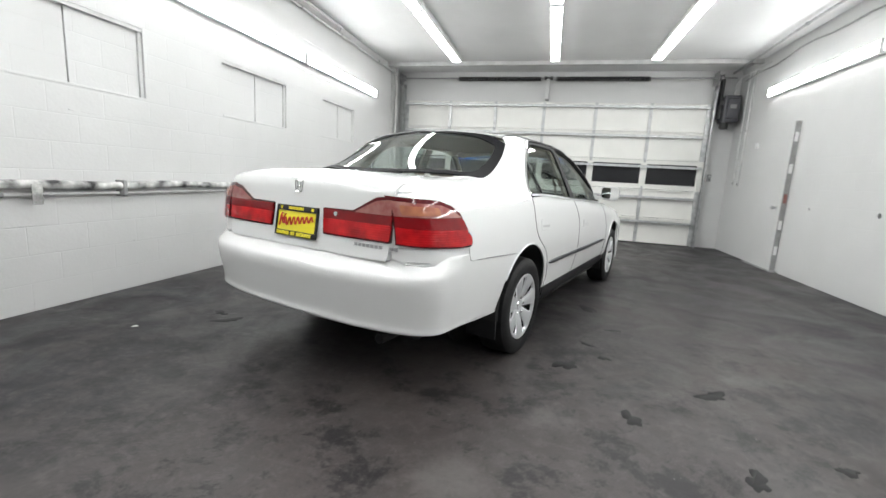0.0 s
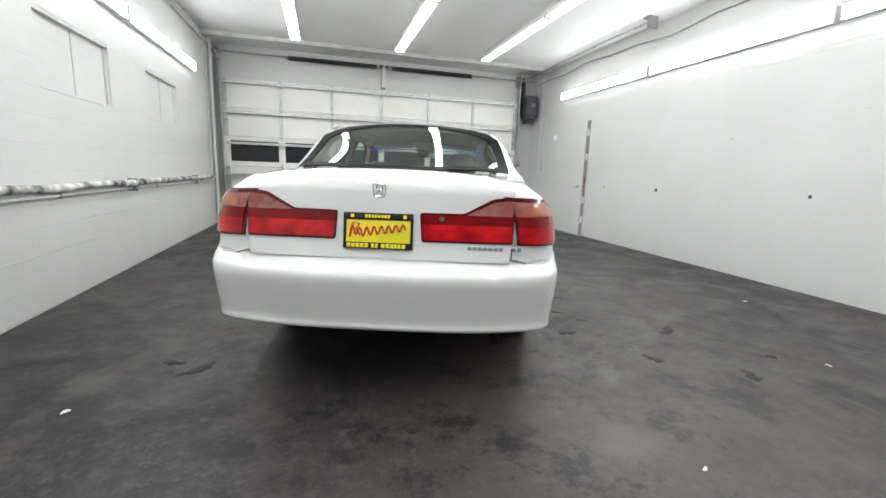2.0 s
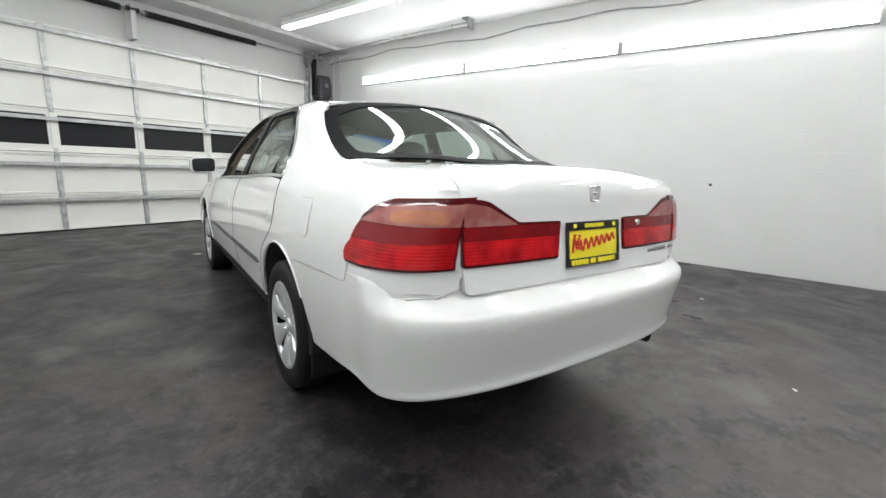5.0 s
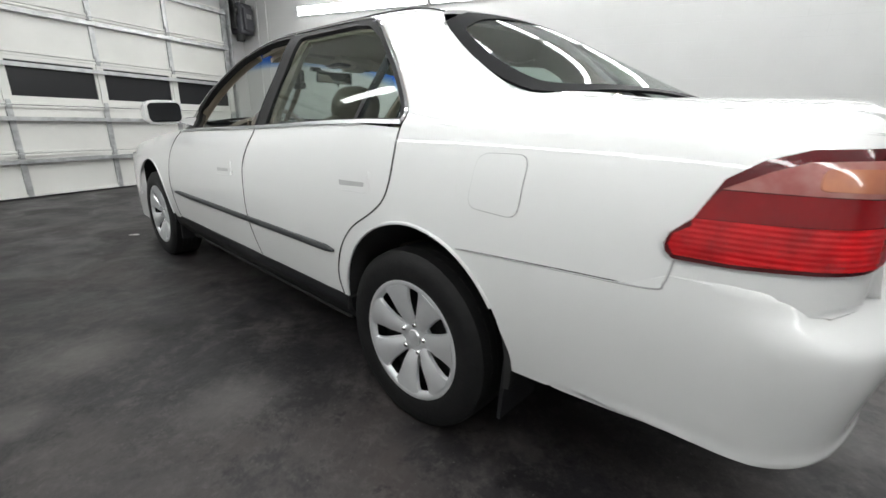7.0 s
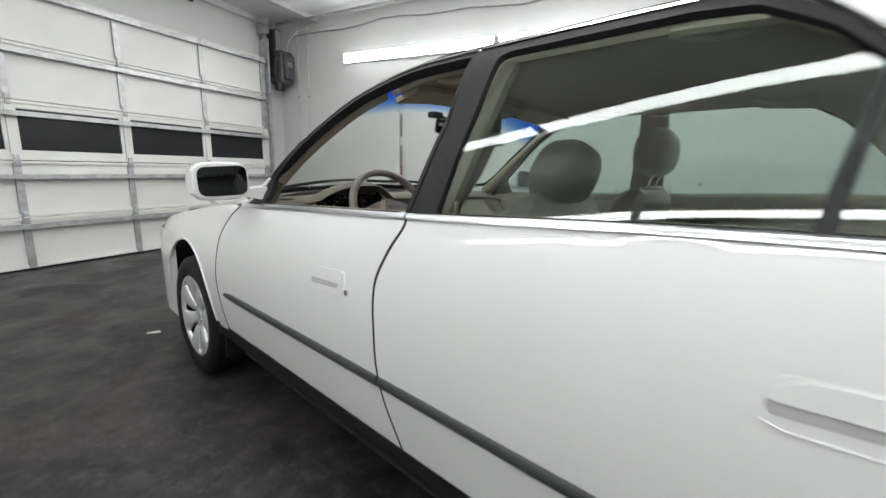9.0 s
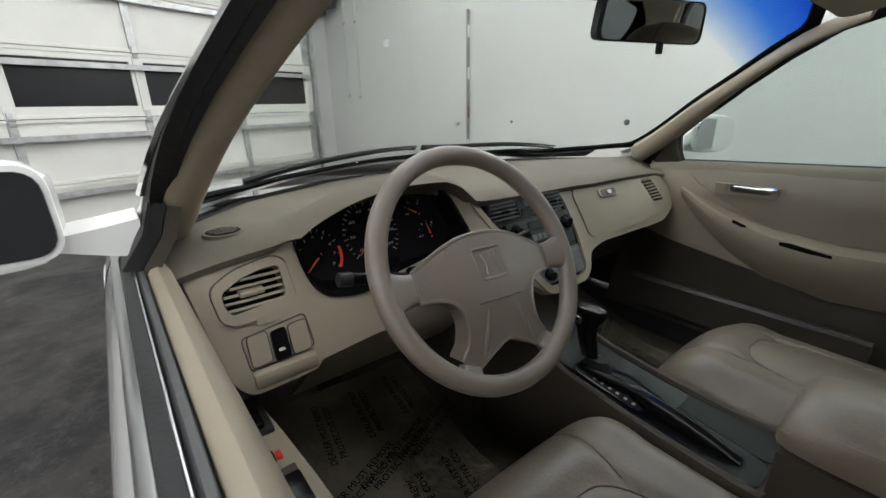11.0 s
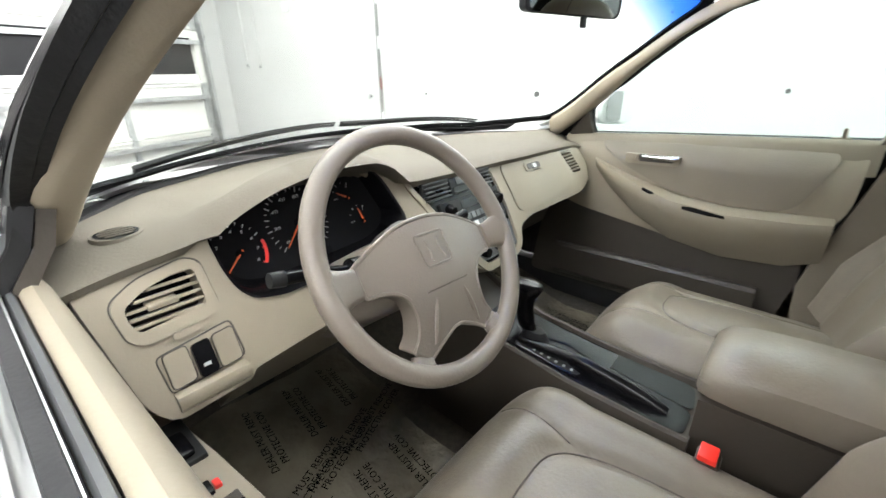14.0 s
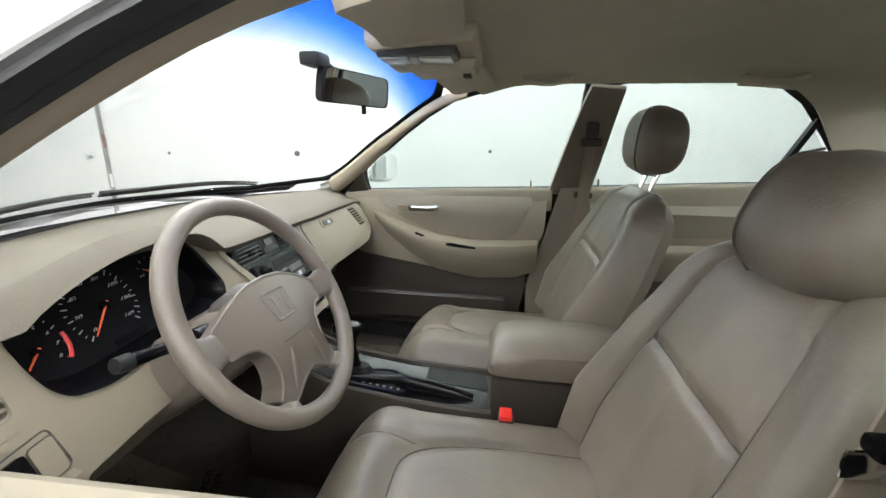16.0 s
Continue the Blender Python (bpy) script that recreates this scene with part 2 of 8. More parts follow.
REDB = mat("bright_red_lens", (0.60, 0.008, 0.012), 0.2, color2=(0.27, 0.003, 0.006), scale=11, spec=0.12, coat=0.7)
def ribbed(m, scale=30.0):
    """Fine moulded ribs across a lens."""
    nt = m.node_tree
    tc = nt.nodes.new("ShaderNodeTexCoord")
    w = nt.nodes.new("ShaderNodeTexWave")
    w.bands_direction = "Z"
    w.inputs["Scale"].default_value = scale
    nt.links.new(tc.outputs["Object"], w.inputs["Vector"])
    bp = nt.nodes.new("ShaderNodeBump")
    bp.inputs["Strength"].default_value = 0.28
    bp.inputs["Distance"].default_value = 0.003
    nt.links.new(w.outputs["Fac"], bp.inputs["Height"])
    nt.links.new(bp.outputs[0], nt.nodes["Principled BSDF"].inputs["Normal"])


ribbed(REDB)
LENSRIM = mat("dark_red_lens_edge", (0.085, 0.003, 0.005), 0.2, var=0.2, scale=9, spec=0.15, coat=0.7)
PINK = mat("clear_lens", (0.40, 0.20, 0.17), 0.2, color2=(0.27, 0.075, 0.07), scale=13, spec=0.2, coat=0.8)
AMBER = mat("amber_lens", (0.44, 0.17, 0.09), 0.2, color2=(0.33, 0.12, 0.08), scale=16, spec=0.2, coat=0.8)
YELLOW = mat("plate_yellow", (0.83, 0.72, 0.03), 0.4, var=0.05, scale=9)
REDINK = mat("red_ink", (0.5, 0.03, 0.02), 0.45, var=0.05)
GLASS = glass_mat("tinted_pane", (0.81, 0.865, 0.84), gloss=0.36)
WGLASS = glass_mat("windscreen_pane", (0.88, 0.93, 0.90), gloss=0.12)
nt = WGLASS.node_tree
tc = nt.nodes.new("ShaderNodeTexCoord")
sx = nt.nodes.new("ShaderNodeSeparateXYZ")
mr = nt.nodes.new("ShaderNodeMapRange")
mr.inputs["From Min"].default_value, mr.inputs["From Max"].default_value = 1.56, 1.74
rp = nt.nodes.new("ShaderNodeValToRGB")
e = rp.color_ramp.elements
e[0].position, e[0].color = 0.0, (0.08, 0.26, 0.80, 1)
e[1].position, e[1].color = 1.0, (0.95, 0.97, 0.955, 1)
k = e.new(0.45)
k.color = (0.20, 0.45, 0.88, 1)
nt.links.new(tc.outputs["Object"], sx.inputs[0])
nt.links.new(sx.outputs["Y"], mr.inputs["Value"])
nt.links.new(mr.outputs[0], rp.inputs[0])
nt.links.new(rp.outputs[0], nt.nodes["Transparent BSDF"].inputs[0])
FRIT = mat("black_glass_border", (0.005, 0.005, 0.006), 0.55, var=0.2, scale=9, spec=0.06)
# Left mirror only: a dark reflection is put into the metal's colour.
DARKREFL = mat("dark_reflection_mirror", (0.05, 0.052, 0.055), 0.02, 1.0, var=0.01)
MIRROR = mat("mirror_face", (0.8, 0.82, 0.83), 0.02, 1.0, var=0.01)
UNDER = mat("underbody", (0.02, 0.02, 0.02), 0.8, var=0.3, scale=9)


# ---- mesh helpers ----
def host(parent):
    """The level that a new piece hangs on: thing, part or sub-part, no deeper."""
    while parent and parent.parent and parent.parent.parent:
        parent = parent.parent
    return parent


def finish(name, bm, material, parent=None, label="", smooth=True, m=None):
    me = bpy.data.meshes.new(name)
    bmesh.ops.recalc_face_normals(bm, faces=bm.faces) if len(bm.faces) < 6000 else None
    bm.to_mesh(me)
    bm.free()
    me.materials.append(material)
    if smooth:
        me.polygons.foreach_set("use_smooth", [True] * len(me.polygons))
        me.set_sharp_from_angle(angle=radians(38))
    ob = new(name, me)
    if parent:
        ob.parent = host(parent)
    if m:
        ob.matrix_local = m
    if label:
        tagged(ob, label)
    return ob


def part(name, bm, material, parent, label="", smooth=True):
    return finish(name, bm, material, parent, label, smooth)


def add_box(bm, x0, x1, y0, y1, z0, z1, bevel=0.0, seg=2):
    r = bmesh.ops.create_cube(bm, size=1)
    vs = r["verts"]
    bmesh.ops.scale(bm, vec=(x1 - x0, y1 - y0, z1 - z0), verts=vs)
    bmesh.ops.translate(bm, vec=((x0 + x1) / 2, (y0 + y1) / 2, (z0 + z1) / 2), verts=vs)
    if bevel:
        es = list({e for v in vs for e in v.link_edges})
        bmesh.ops.bevel(bm, geom=es, offset=bevel, segments=seg, affect="EDGES", profile=0.6)
    return bm


def box(x0, x1, y0, y1, z0, z1, bevel=0.0, seg=2):
    return add_box(bmesh.new(), x0, x1, y0, y1, z0, z1, bevel, seg)


def add_tube(bm, pts, r, n=10, closed=False, caps=True):
    """A round bar along pts; r: one radius or one for each point."""
    pts = [Vector(p) for p in pts]
    rs = r if isinstance(r, (list, tuple)) else [r] * len(pts)
    rings, up = [], None
    for i, p in enumerate(pts):
        a = pts[i - 1] if (i or closed) else p
        b = pts[(i + 1) % len(pts)] if (i + 1 < len(pts) or closed) else p
        d = (b - a).normalized()
        if up is None:
            up = Vector((0, 0, 1)) if abs(d.z) < 0.9 else Vector((1, 0, 0))
        side = d.cross(up).normalized()
        up = side.cross(d).normalized()
        rings.append([bm.verts.new(p + rs[i] * (math.cos(k) * side + math.sin(k) * up)) for k in [2 * math.pi * j / n for j in range(n)]])
    m = len(rings)
    for i in range(m if closed else m - 1):
        a, b = rings[i], rings[(i + 1) % m]
        for j in range(n):
            bm.faces.new((a[j], a[(j + 1) % n], b[(j + 1) % n], b[j]))
    if caps and not closed:
        bm.faces.new(rings[0][::-1]), bm.faces.new(rings[-1])
    return bm


def tube(pts, r, n=10, closed=False):
    return add_tube(bmesh.new(), pts, r, n, closed)


def add_lathe(bm, prof, n, centre, axis="x", arc=None):
    """prof: (along the axis, radius) points, turned about an axis through centre."""
    rings = []
    for k in range(n):
        a = 2 * math.pi * k / n
        ring = []
        for h, r in prof:
            c, s = r * math.cos(a), r * math.sin(a)
            p = (h, c, s) if axis == "x" else (c, h, s) if axis == "y" else (c, s, h)
            ring.append(bm.verts.new(Vector(p) + Vector(centre)))
        rings.append(ring)
    for k in range(n):
        a, b = rings[k], rings[(k + 1) % n]
        for j in range(len(prof) - 1):
            bm.faces.new((a[j], a[j + 1], b[j + 1], b[j]))
    return bm


def lathe(prof, n, centre=(0, 0, 0), axis="x"):
    return add_lathe(bmesh.new(), prof, n, centre, axis)


def fillet(poly, r=0.02, n=4):
    """A closed outline with rounded corners; r: one radius or one for each corner."""
    out = []
    m = len(poly)
    for i in range(m):
        p, a, b = (Vector(poly[k % m]) for k in (i, i - 1, i + 1))
        rr = r[i] if isinstance(r, (list, tuple)) else r
        da, db = (a - p), (b - p)
        k = min(rr, 0.45 * da.length, 0.45 * db.length)
        if k < 1e-4:
            out.append(tuple(p))
            continue
        p0, p1 = p + da.normalized() * k, p + db.normalized() * k
        for j in range(n + 1):
            t = j / n
            out.append(tuple((1 - t) ** 2 * p0 + 2 * t * (1 - t) * p + t * t * p1))
    return out


def spline(pts, n=6, closed=False):
    """A Catmull-Rom line through pts, in any number of dimensions."""
    P = np.array(pts, float)
    m = len(P)
    out = []
    for i in range(m if closed else m - 1):
        g = (lambda k: P[k % m]) if closed else (lambda k: P[min(max(k, 0), m - 1)])
        p0, p1, p2, p3 = g(i - 1), g(i), g(i + 1), g(i + 2)
        for j in range(n):
            t = j / n
            out.append(0.5 * (2 * p1 + (p2 - p0) * t + (2 * p0 - 5 * p1 + 4 * p2 - p3) * t * t + (3 * p1 - p0 - 3 * p2 + p3) * t ** 3))
    if not closed:
        out.append(P[-1])
    return [tuple(float(v) for v in p) for p in out]


def inside(poly, x, y):
    c = np.zeros(np.shape(x), bool)
    m = len(poly)
    for i in range(m):
        (x0, y0), (x1, y1) = poly[i - 1], poly[i]
        if y0 == y1:
            continue
        c ^= ((y0 > y) != (y1 > y)) & (x < (x1 - x0) * (y - y0) / (y1 - y0) + x0)
    return c


def dense(poly, step):
    out = []
    for i in range(len(poly)):
        a, b = np.array(poly[i]), np.array(poly[(i + 1) % len(poly)])
        k = max(1, int(np.ceil(np.linalg.norm(b - a) / step)))
        out += [tuple(a + (b - a) * j / k) for j in range(k)]
    keep = [out[0]]
    for p in out[1:]:
        if math.dist(p, keep[-1]) > 0.0012 and math.dist(p, keep[0]) > 0.0012:
            keep.append(p)
    return keep


def sheet(outline, fmap, step=0.04, thick=0.01, holes=(), centre=(0, 1.2, 0.7), lift=0.0):
    """A curved plate: a flat outline with holes, meshed, laid on a surface by fmap and given thickness away from its outer side."""
    rings = [dense(outline, step)] + [dense(h, step) for h in holes]
    pts = [p for r in rings for p in r]
    edges, k = [], 0
    for r in rings:
        edges += [(k + i, k + (i + 1) % len(r)) for i in range(len(r))]
        k += len(r)
    P = np.array(rings[0])
    lo, hi = P.min(0), P.max(0)
    gx, gy = np.meshgrid(np.arange(lo[0] + step / 2, hi[0], step), np.arange(lo[1] + step / 2, hi[1], step))
    gx, gy = gx.ravel(), gy.ravel()
    ok = inside(rings[0], gx, gy)
    for h in rings[1:]:
        ok &= ~inside(h, gx, gy)
    gx, gy = gx[ok], gy[ok]
    B = np.array(pts)
    near = np.array([np.hypot(B[:, 0] - x, B[:, 1] - y).min() for x, y in zip(gx, gy)]) if len(gx) else np.zeros(0)
    pts = pts + [(x, y) for x, y, d in zip(gx, gy, near) if d > 0.45 * step]
    vs, _, fs, *_ = delaunay_2d_cdt([Vector(p) for p in pts], edges, [], 1, 1e-5)
    V2 = [tuple(v) for v in vs]
    tris = []
    for t in fs:
        c = np.mean([V2[i] for i in t], 0)
        if not any(bool(inside(h, np.array(c[0]), np.array(c[1]))) for h in rings[1:]) and bool(inside(rings[0], np.array(c[0]), np.array(c[1]))):
            tris.append(list(t))
    X = np.array([fmap(*v) for v in V2])
    nor = np.zeros_like(X)
    for t in tris:
        nn = np.cross(X[t[1]] - X[t[0]], X[t[2]] - X[t[0]])
        for i in t:
            nor[i] += nn
    tot = sum(float(np.cross(X[t[1]] - X[t[0]], X[t[2]] - X[t[0]]) @ (X[t].mean(0) - np.array(centre))) for t in tris)
    sgn = 1 if tot > 0 else -1
    nor = sgn * nor / (np.linalg.norm(nor, axis=1, keepdims=True) + 1e-12)
    bm = bmesh.new()
    top = [bm.verts.new(p + lift * n) for p, n in zip(X, nor)]
    bot = [bm.verts.new(p + (lift - thick) * n) for p, n in zip(X, nor)]
    count = {}
    for t in tris:
        if sgn < 0:
            t = t[::-1]
        bm.faces.new([top[i] for i in t])
        bm.faces.new([bot[i] for i in t[::-1]])
        for a, b in ((t[0], t[1]), (t[1], t[2]), (t[2], t[0])):
            count[(a, b)] = 1
    for a, b in count:
        if (b, a) not in count:
            bm.faces.new((top[b], top[a], bot[a], bot[b]))
    for v in [v for v in bm.verts if not v.link_faces]:
        bm.verts.remove(v)
    return bm


def plate(name, outline, fmap, material, parent, step=0.04, thick=0.01, holes=(), lift=0.0, label="", centre=(0, 1.2, 0.7)):
    bm = sheet(outline, fmap, step, thick, holes, centre, lift)
    me = bpy.data.meshes.new(name)
    bm.to_mesh(me)
    bm.free()
    me.materials.append(material)
    me.polygons.foreach_set("use_smooth", [True] * len(me.polygons))
    me.set_sharp_from_angle(angle=radians(40))
    ob = new(name, me)
    ob.parent = host(parent)
    if label:
        tagged(ob, label)
    return ob


def loft(sections, cap=True, closed=True):
    """Skin over rows of points with equal counts."""
    bm = bmesh.new()
    rows = [[bm.verts.new(p) for p in s] for s in sections]
    n = len(rows[0])
    for a, b in zip(rows, rows[1:]):
        for j in range(n if closed else n - 1):
            bm.faces.new((a[j], a[(j + 1) % n], b[(j + 1) % n], b[j]))
    if cap and closed:
        bm.faces.new(rows[0][::-1]), bm.faces.new(rows[-1])
    return bm


def empty(name, m=None):
    e = new(name)
    e.empty_display_size = 0.2
    if m:
        e.matrix_world = m
    return e

# ---- the room, in its own frame, turned 18 degrees against the car ----
ROOM = Matrix.Rotation(radians(18), 4, "Z")
UL, UR, VD, VB, CZ = -2.54, 4.20, 6.44, -6.6, 3.36


def room_part(name, bm, material, parent=None, label="", smooth=False):
    ob = finish(name, bm, material, parent, label, smooth)
    if not parent:
        ob.matrix_world = ROOM
    return ob


floor = room_part("floor", box(UL - 0.3, UR + 0.3, VB - 0.3, VD + 0.3, -0.15, 0), FLOOR)
tagged(floor, "dark sealed concrete floor, worn and oil-stained", "floor", kind="structure")
ceiling = room_part("ceiling", box(UL - 0.3, UR + 0.3, VB - 0.3, VD + 0.3, CZ, CZ + 0.15), CEIL)
tagged(ceiling, "plain white painted ceiling, slightly uneven", "ceiling", kind="structure")

# left wall with three shallow blind windows
LWIN = [(-1.06, 0.11), (1.01, 2.13), (3.06, 4.12)]
WZ0, WZ1 = 1.61, 2.19
bm = bmesh.new()
cuts = [VB - 0.3] + [v for w in LWIN for v in w] + [VD + 0.3]
add_box(bm, UL - 0.3, UL, cuts[0], cuts[-1], 0, WZ0)
add_box(bm, UL - 0.3, UL, cuts[0], cuts[-1], WZ1, CZ)
for a, b in zip(cuts[0::2], cuts[1::2]):
    add_box(bm, UL - 0.3, UL, a, b, WZ0, WZ1)
wall_west = room_part("wall_west", bm, WALL)
tagged(wall_west, "white painted concrete block wall with three blocked windows", "wall", kind="structure")
for i, (a, b) in enumerate(LWIN):
    w = empty("window_%d" % (i + 1), ROOM)
    tagged(w, "blind window boarded up and painted over white", "window", kind="structure")
    mid = (a + b) / 2
    room_part("board", box(UL - 0.09, UL - 0.045, a, mid - 0.004, WZ0, WZ1, 0.003), WALL, w)
    room_part("board", box(UL - 0.085, UL - 0.04, mid + 0.004, b, WZ0, WZ1, 0.003), WALL, w)
    room_part("frame", box(UL - 0.045, UL - 0.02, b - 0.03, b, WZ0, WZ1 - 0.03, 0.003), CONDUIT, w)
    room_part("frame", box(UL - 0.045, UL - 0.02, a, a + 0.02, WZ0, WZ1 - 0.03, 0.003), CONDUIT, w)
    room_part("lintel", box(UL - 0.045, UL - 0.004, a, b, WZ1 - 0.03, WZ1, 0.003), CONDUIT, w)
    room_part("sill", box(UL - 0.045, UL + 0.004, a, b, WZ0, WZ0 + 0.018, 0.004), WALL, w)

wall_east = room_part("wall_east", box(UR, UR + 0.3, VB - 0.3, VD + 0.3, 0, CZ), WALL)
tagged(wall_east, "white painted concrete block wall with a few anchor holes", "wall", kind="structure")
wall_south = room_part("wall_south", box(UL, UR, VB - 0.3, VB, 0, CZ), ENDWALL)
tagged(wall_south, "plain grey painted end wall", "wall", kind="structure")

# garage door wall: header and piers
DL, DR, DT = -2.34, 3.70, 2.74
bm = box(UL, DL + 0.04, VD, VD + 0.3, 0, CZ)
add_box(bm, DR - 0.04, UR, VD, VD + 0.3, 0, CZ)
add_box(bm, DL + 0.04, DR - 0.04, VD, VD + 0.3, DT - 0.03, CZ)
wall_north = room_part("wall_north", bm, WALL)
tagged(wall_north, "white wall round the roll-up door", "wall", kind="structure")

# joint lines of the block courses, where the paint leaves them open
rnd = random.Random(5)


def course_lines(name, u, sgn, skip):
    bm = bmesh.new()
    for k in range(1, 16):
        z = 0.205 * k
        v = VB
        while v < VD - 0.5:
            ln = rnd.uniform(0.25, 1.6)
            if rnd.random() < 0.34 and not skip(v, v + ln, z):
                t = rnd.uniform(0.0025, 0.005)
                z1 = z + rnd.uniform(-0.004, 0.004)
                add_box(bm, min(u, u + sgn * 0.0035), max(u, u + sgn * 0.0035), v, v + ln, z1 - t, z1 + t)
            v += ln + rnd.uniform(0.0, 0.9)
    ob = room_part(name, bm, WALL)
    return ob


for nm, u, sg in (("trim_west", UL, 1), ("trim_east", UR, -1)):
    sk = (lambda a, b, z: z > 1.5 and z < 2.3 and any(a < w1 and b > w0 for w0, w1 in LWIN)) if sg > 0 else (lambda a, b, z: b > 3.9 and z < 2.2)
    tagged(course_lines(nm, u, sg, sk), "raised paint along the block joints of the wall", "mortar joint", kind="structure")

# roll-up door: five sections of panels between steel stiles, struts across
gd = empty("garage_door", ROOM)
tagged(gd, "white sectional roll-up door with dark glazed row and steel struts", "garage door", kind="structure")
STILES = [-2.34, -1.34, -0.36, 0.645, 1.66, 2.68, 3.70]
SEAMS = [0.015, 0.53, 1.09, 1.665, 2.20, DT]
VF = 6.32
for r in range(5):
    z0, z1 = SEAMS[r] + 0.003, SEAMS[r + 1] - 0.003
    for c in range(6):
        a, b = STILES[c] + 0.025, STILES[c + 1] - 0.025
        if r == 2:
            part("pane", box(a + 0.035, b - 0.035, VF + 0.02, VF + 0.028, 1.19, 1.585), DARKPANE, gd, "dark window pane", smooth=False)
            part("pane_rail", box(a, b, VF + 0.005, VF + 0.05, z0, 1.19, 0.004), DOORP, gd, smooth=False)
            part("pane_rail", box(a, b, VF + 0.005, VF + 0.05, 1.585, z1, 0.004), DOORP, gd, smooth=False)
            part("pane_side", box(a, a + 0.035, VF + 0.005, VF + 0.05, 1.19, 1.585, 0.003), DOORP, gd, smooth=False)
            part("pane_side", box(b - 0.035, b, VF + 0.005, VF + 0.05, 1.19, 1.585, 0.003), DOORP, gd, smooth=False)
        else:
            part("panel", box(a, b, VF + 0.015, VF + 0.05, z0, z1, 0.003), DOORP, gd, smooth=False)
    for c, u in enumerate(STILES):
        wv = 0.045 if c in (0, 6) else 0.03
        part("stile", box(u - wv, u + wv, VF - 0.012, VF + 0.02, z0, z1, 0.003), STEEL if r != 2 else DOORP, gd, smooth=False)
        if 0 < c < 6 and r:
            hb = box(u - 0.022, u + 0.022, VF - 0.03, VF - 0.01, SEAMS[r] - 0.05, SEAMS[r] + 0.06, 0.004)
            add_tube(hb, [(u - 0.03, VF - 0.03, SEAMS[r]), (u + 0.03, VF - 0.03, SEAMS[r])], 0.009, 8)
            part("hinge", hb, STEEL, gd)
    part("edge_rail", box(DL, DR, VF - 0.008, VF + 0.016, z0, z0 + 0.03, 0.004), DOORP, gd, smooth=False)
    part("edge_rail", box(DL, DR, VF - 0.008, VF + 0.016, z1 - 0.03, z1, 0.004), DOORP, gd, smooth=False)
for z in (0.445, 0.935, 1.535, 2.115, 2.665):
    bm = box(DL, DR, VF - 0.075, VF - 0.012, z - 0.022, z - 0.017)
    add_box(bm, DL, DR, VF - 0.078, VF - 0.074, z - 0.024, z + 0.022)
    add_box(bm, DL, DR, VF - 0.075, VF - 0.012, z + 0.017, z + 0.022)
    part("strut", bm, STEEL, gd, "galvanised hat-shaped stiffening strut", smooth=False)
part("bottom_seal", box(DL, DR, VF, VF + 0.05, 0.0, 0.018, 0.004), TRIM, gd, "black rubber seal")

# tracks, shaft, springs
for u in (DL - 0.06, DR + 0.06):
    tr = empty("door_track", ROOM)
    tagged(tr, "galvanised vertical door track on its angle", "door track", group="door tracks", kind="structure")
    s = 1 if u < 0 else -1
    bm = box(u - 0.003, u + 0.003, VF - 0.10, VF + 0.10, 0, 3.0)
    add_box(bm, min(u, u + s * 0.03), max(u, u + s * 0.03), VF - 0.10, VF - 0.094, 0, 3.0)
    part("track", bm, STEEL, tr, smooth=False)
    bm = box(u - s * 0.03 - 0.025, u - s * 0.03 + 0.025, VF + 0.085, VF + 0.115, 0, 3.1)
    part("angle_iron", bm, STEELD, tr, smooth=False)
    for z in (0.4, 1.0, 1.6, 2.2, 2.8):
        part("bolt", lathe([(0, 0), (0, 0.011), (0.008, 0.011), (0.008, 0)], 8, (u, VF - 0.105, z), "y"), STEELD, tr)
sh = empty("spring_shaft", ROOM)
tagged(sh, "black torsion springs on a shaft above the door", "torsion spring", kind="structure")
part("shaft", tube([(DL - 0.1, 6.25, 3.19), (DR + 0.35, 6.25, 3.19)], 0.014), STEELD, sh)
for a, b in ((-1.17, 0.53), (0.83, 2.58)):
    bm = bmesh.new()
    n = int((b - a) / 0.022)
    pts = []
    for i in range(n * 8):
        k = 2 * math.pi * i / 8
        pts.append((a + (b - a) * i / (n * 8), 6.25 + 0.04 * math.cos(k), 3.175 + 0.04 * math.sin(k)))
    add_tube(bm, pts, 0.009, 5)
    part("coil", bm, BLACKST, sh, "oily black coil spring")
    part("cone", lathe([(a - 0.05, 0), (a - 0.05, 0.022), (a, 0.04), (a + 0.03, 0.04), (a + 0.03, 0)], 12, (0, 6.25, 3.175)), STEELD, sh)
part("bearing_plate", box(0.645, 0.715, 6.22, 6.44, 2.78, 3.26, 0.004), WALL, sh, smooth=False)
part("bearing", lathe([(0.60, 0), (0.60, 0.035), (0.76, 0.035), (0.76, 0)], 14, (0, 6.25, 3.19)), BLACKST, sh)
for u in (DL - 0.08, DR + 0.08):
    part("cable_drum", lathe([(u - 0.04, 0), (u - 0.04, 0.07), (u - 0.03, 0.075), (u - 0.01, 0.055), (u + 0.03, 0.06), (u + 0.04, 0.075), (u + 0.04, 0)], 18, (0, 6.25, 3.19)), STEELD, sh)
    part("end_plate", box(u - 0.06, u - 0.052, 6.16, 6.42, 3.06, 3.3, 0.002), STEELD, sh, smooth=False)
header = room_part("trim_header", box(UL, UR, 5.62, 5.72, CZ - 0.07, CZ, 0.006), CONDUIT)
tagged(header, "painted steel angle across the ceiling before the door", "ceiling trim", kind="structure")

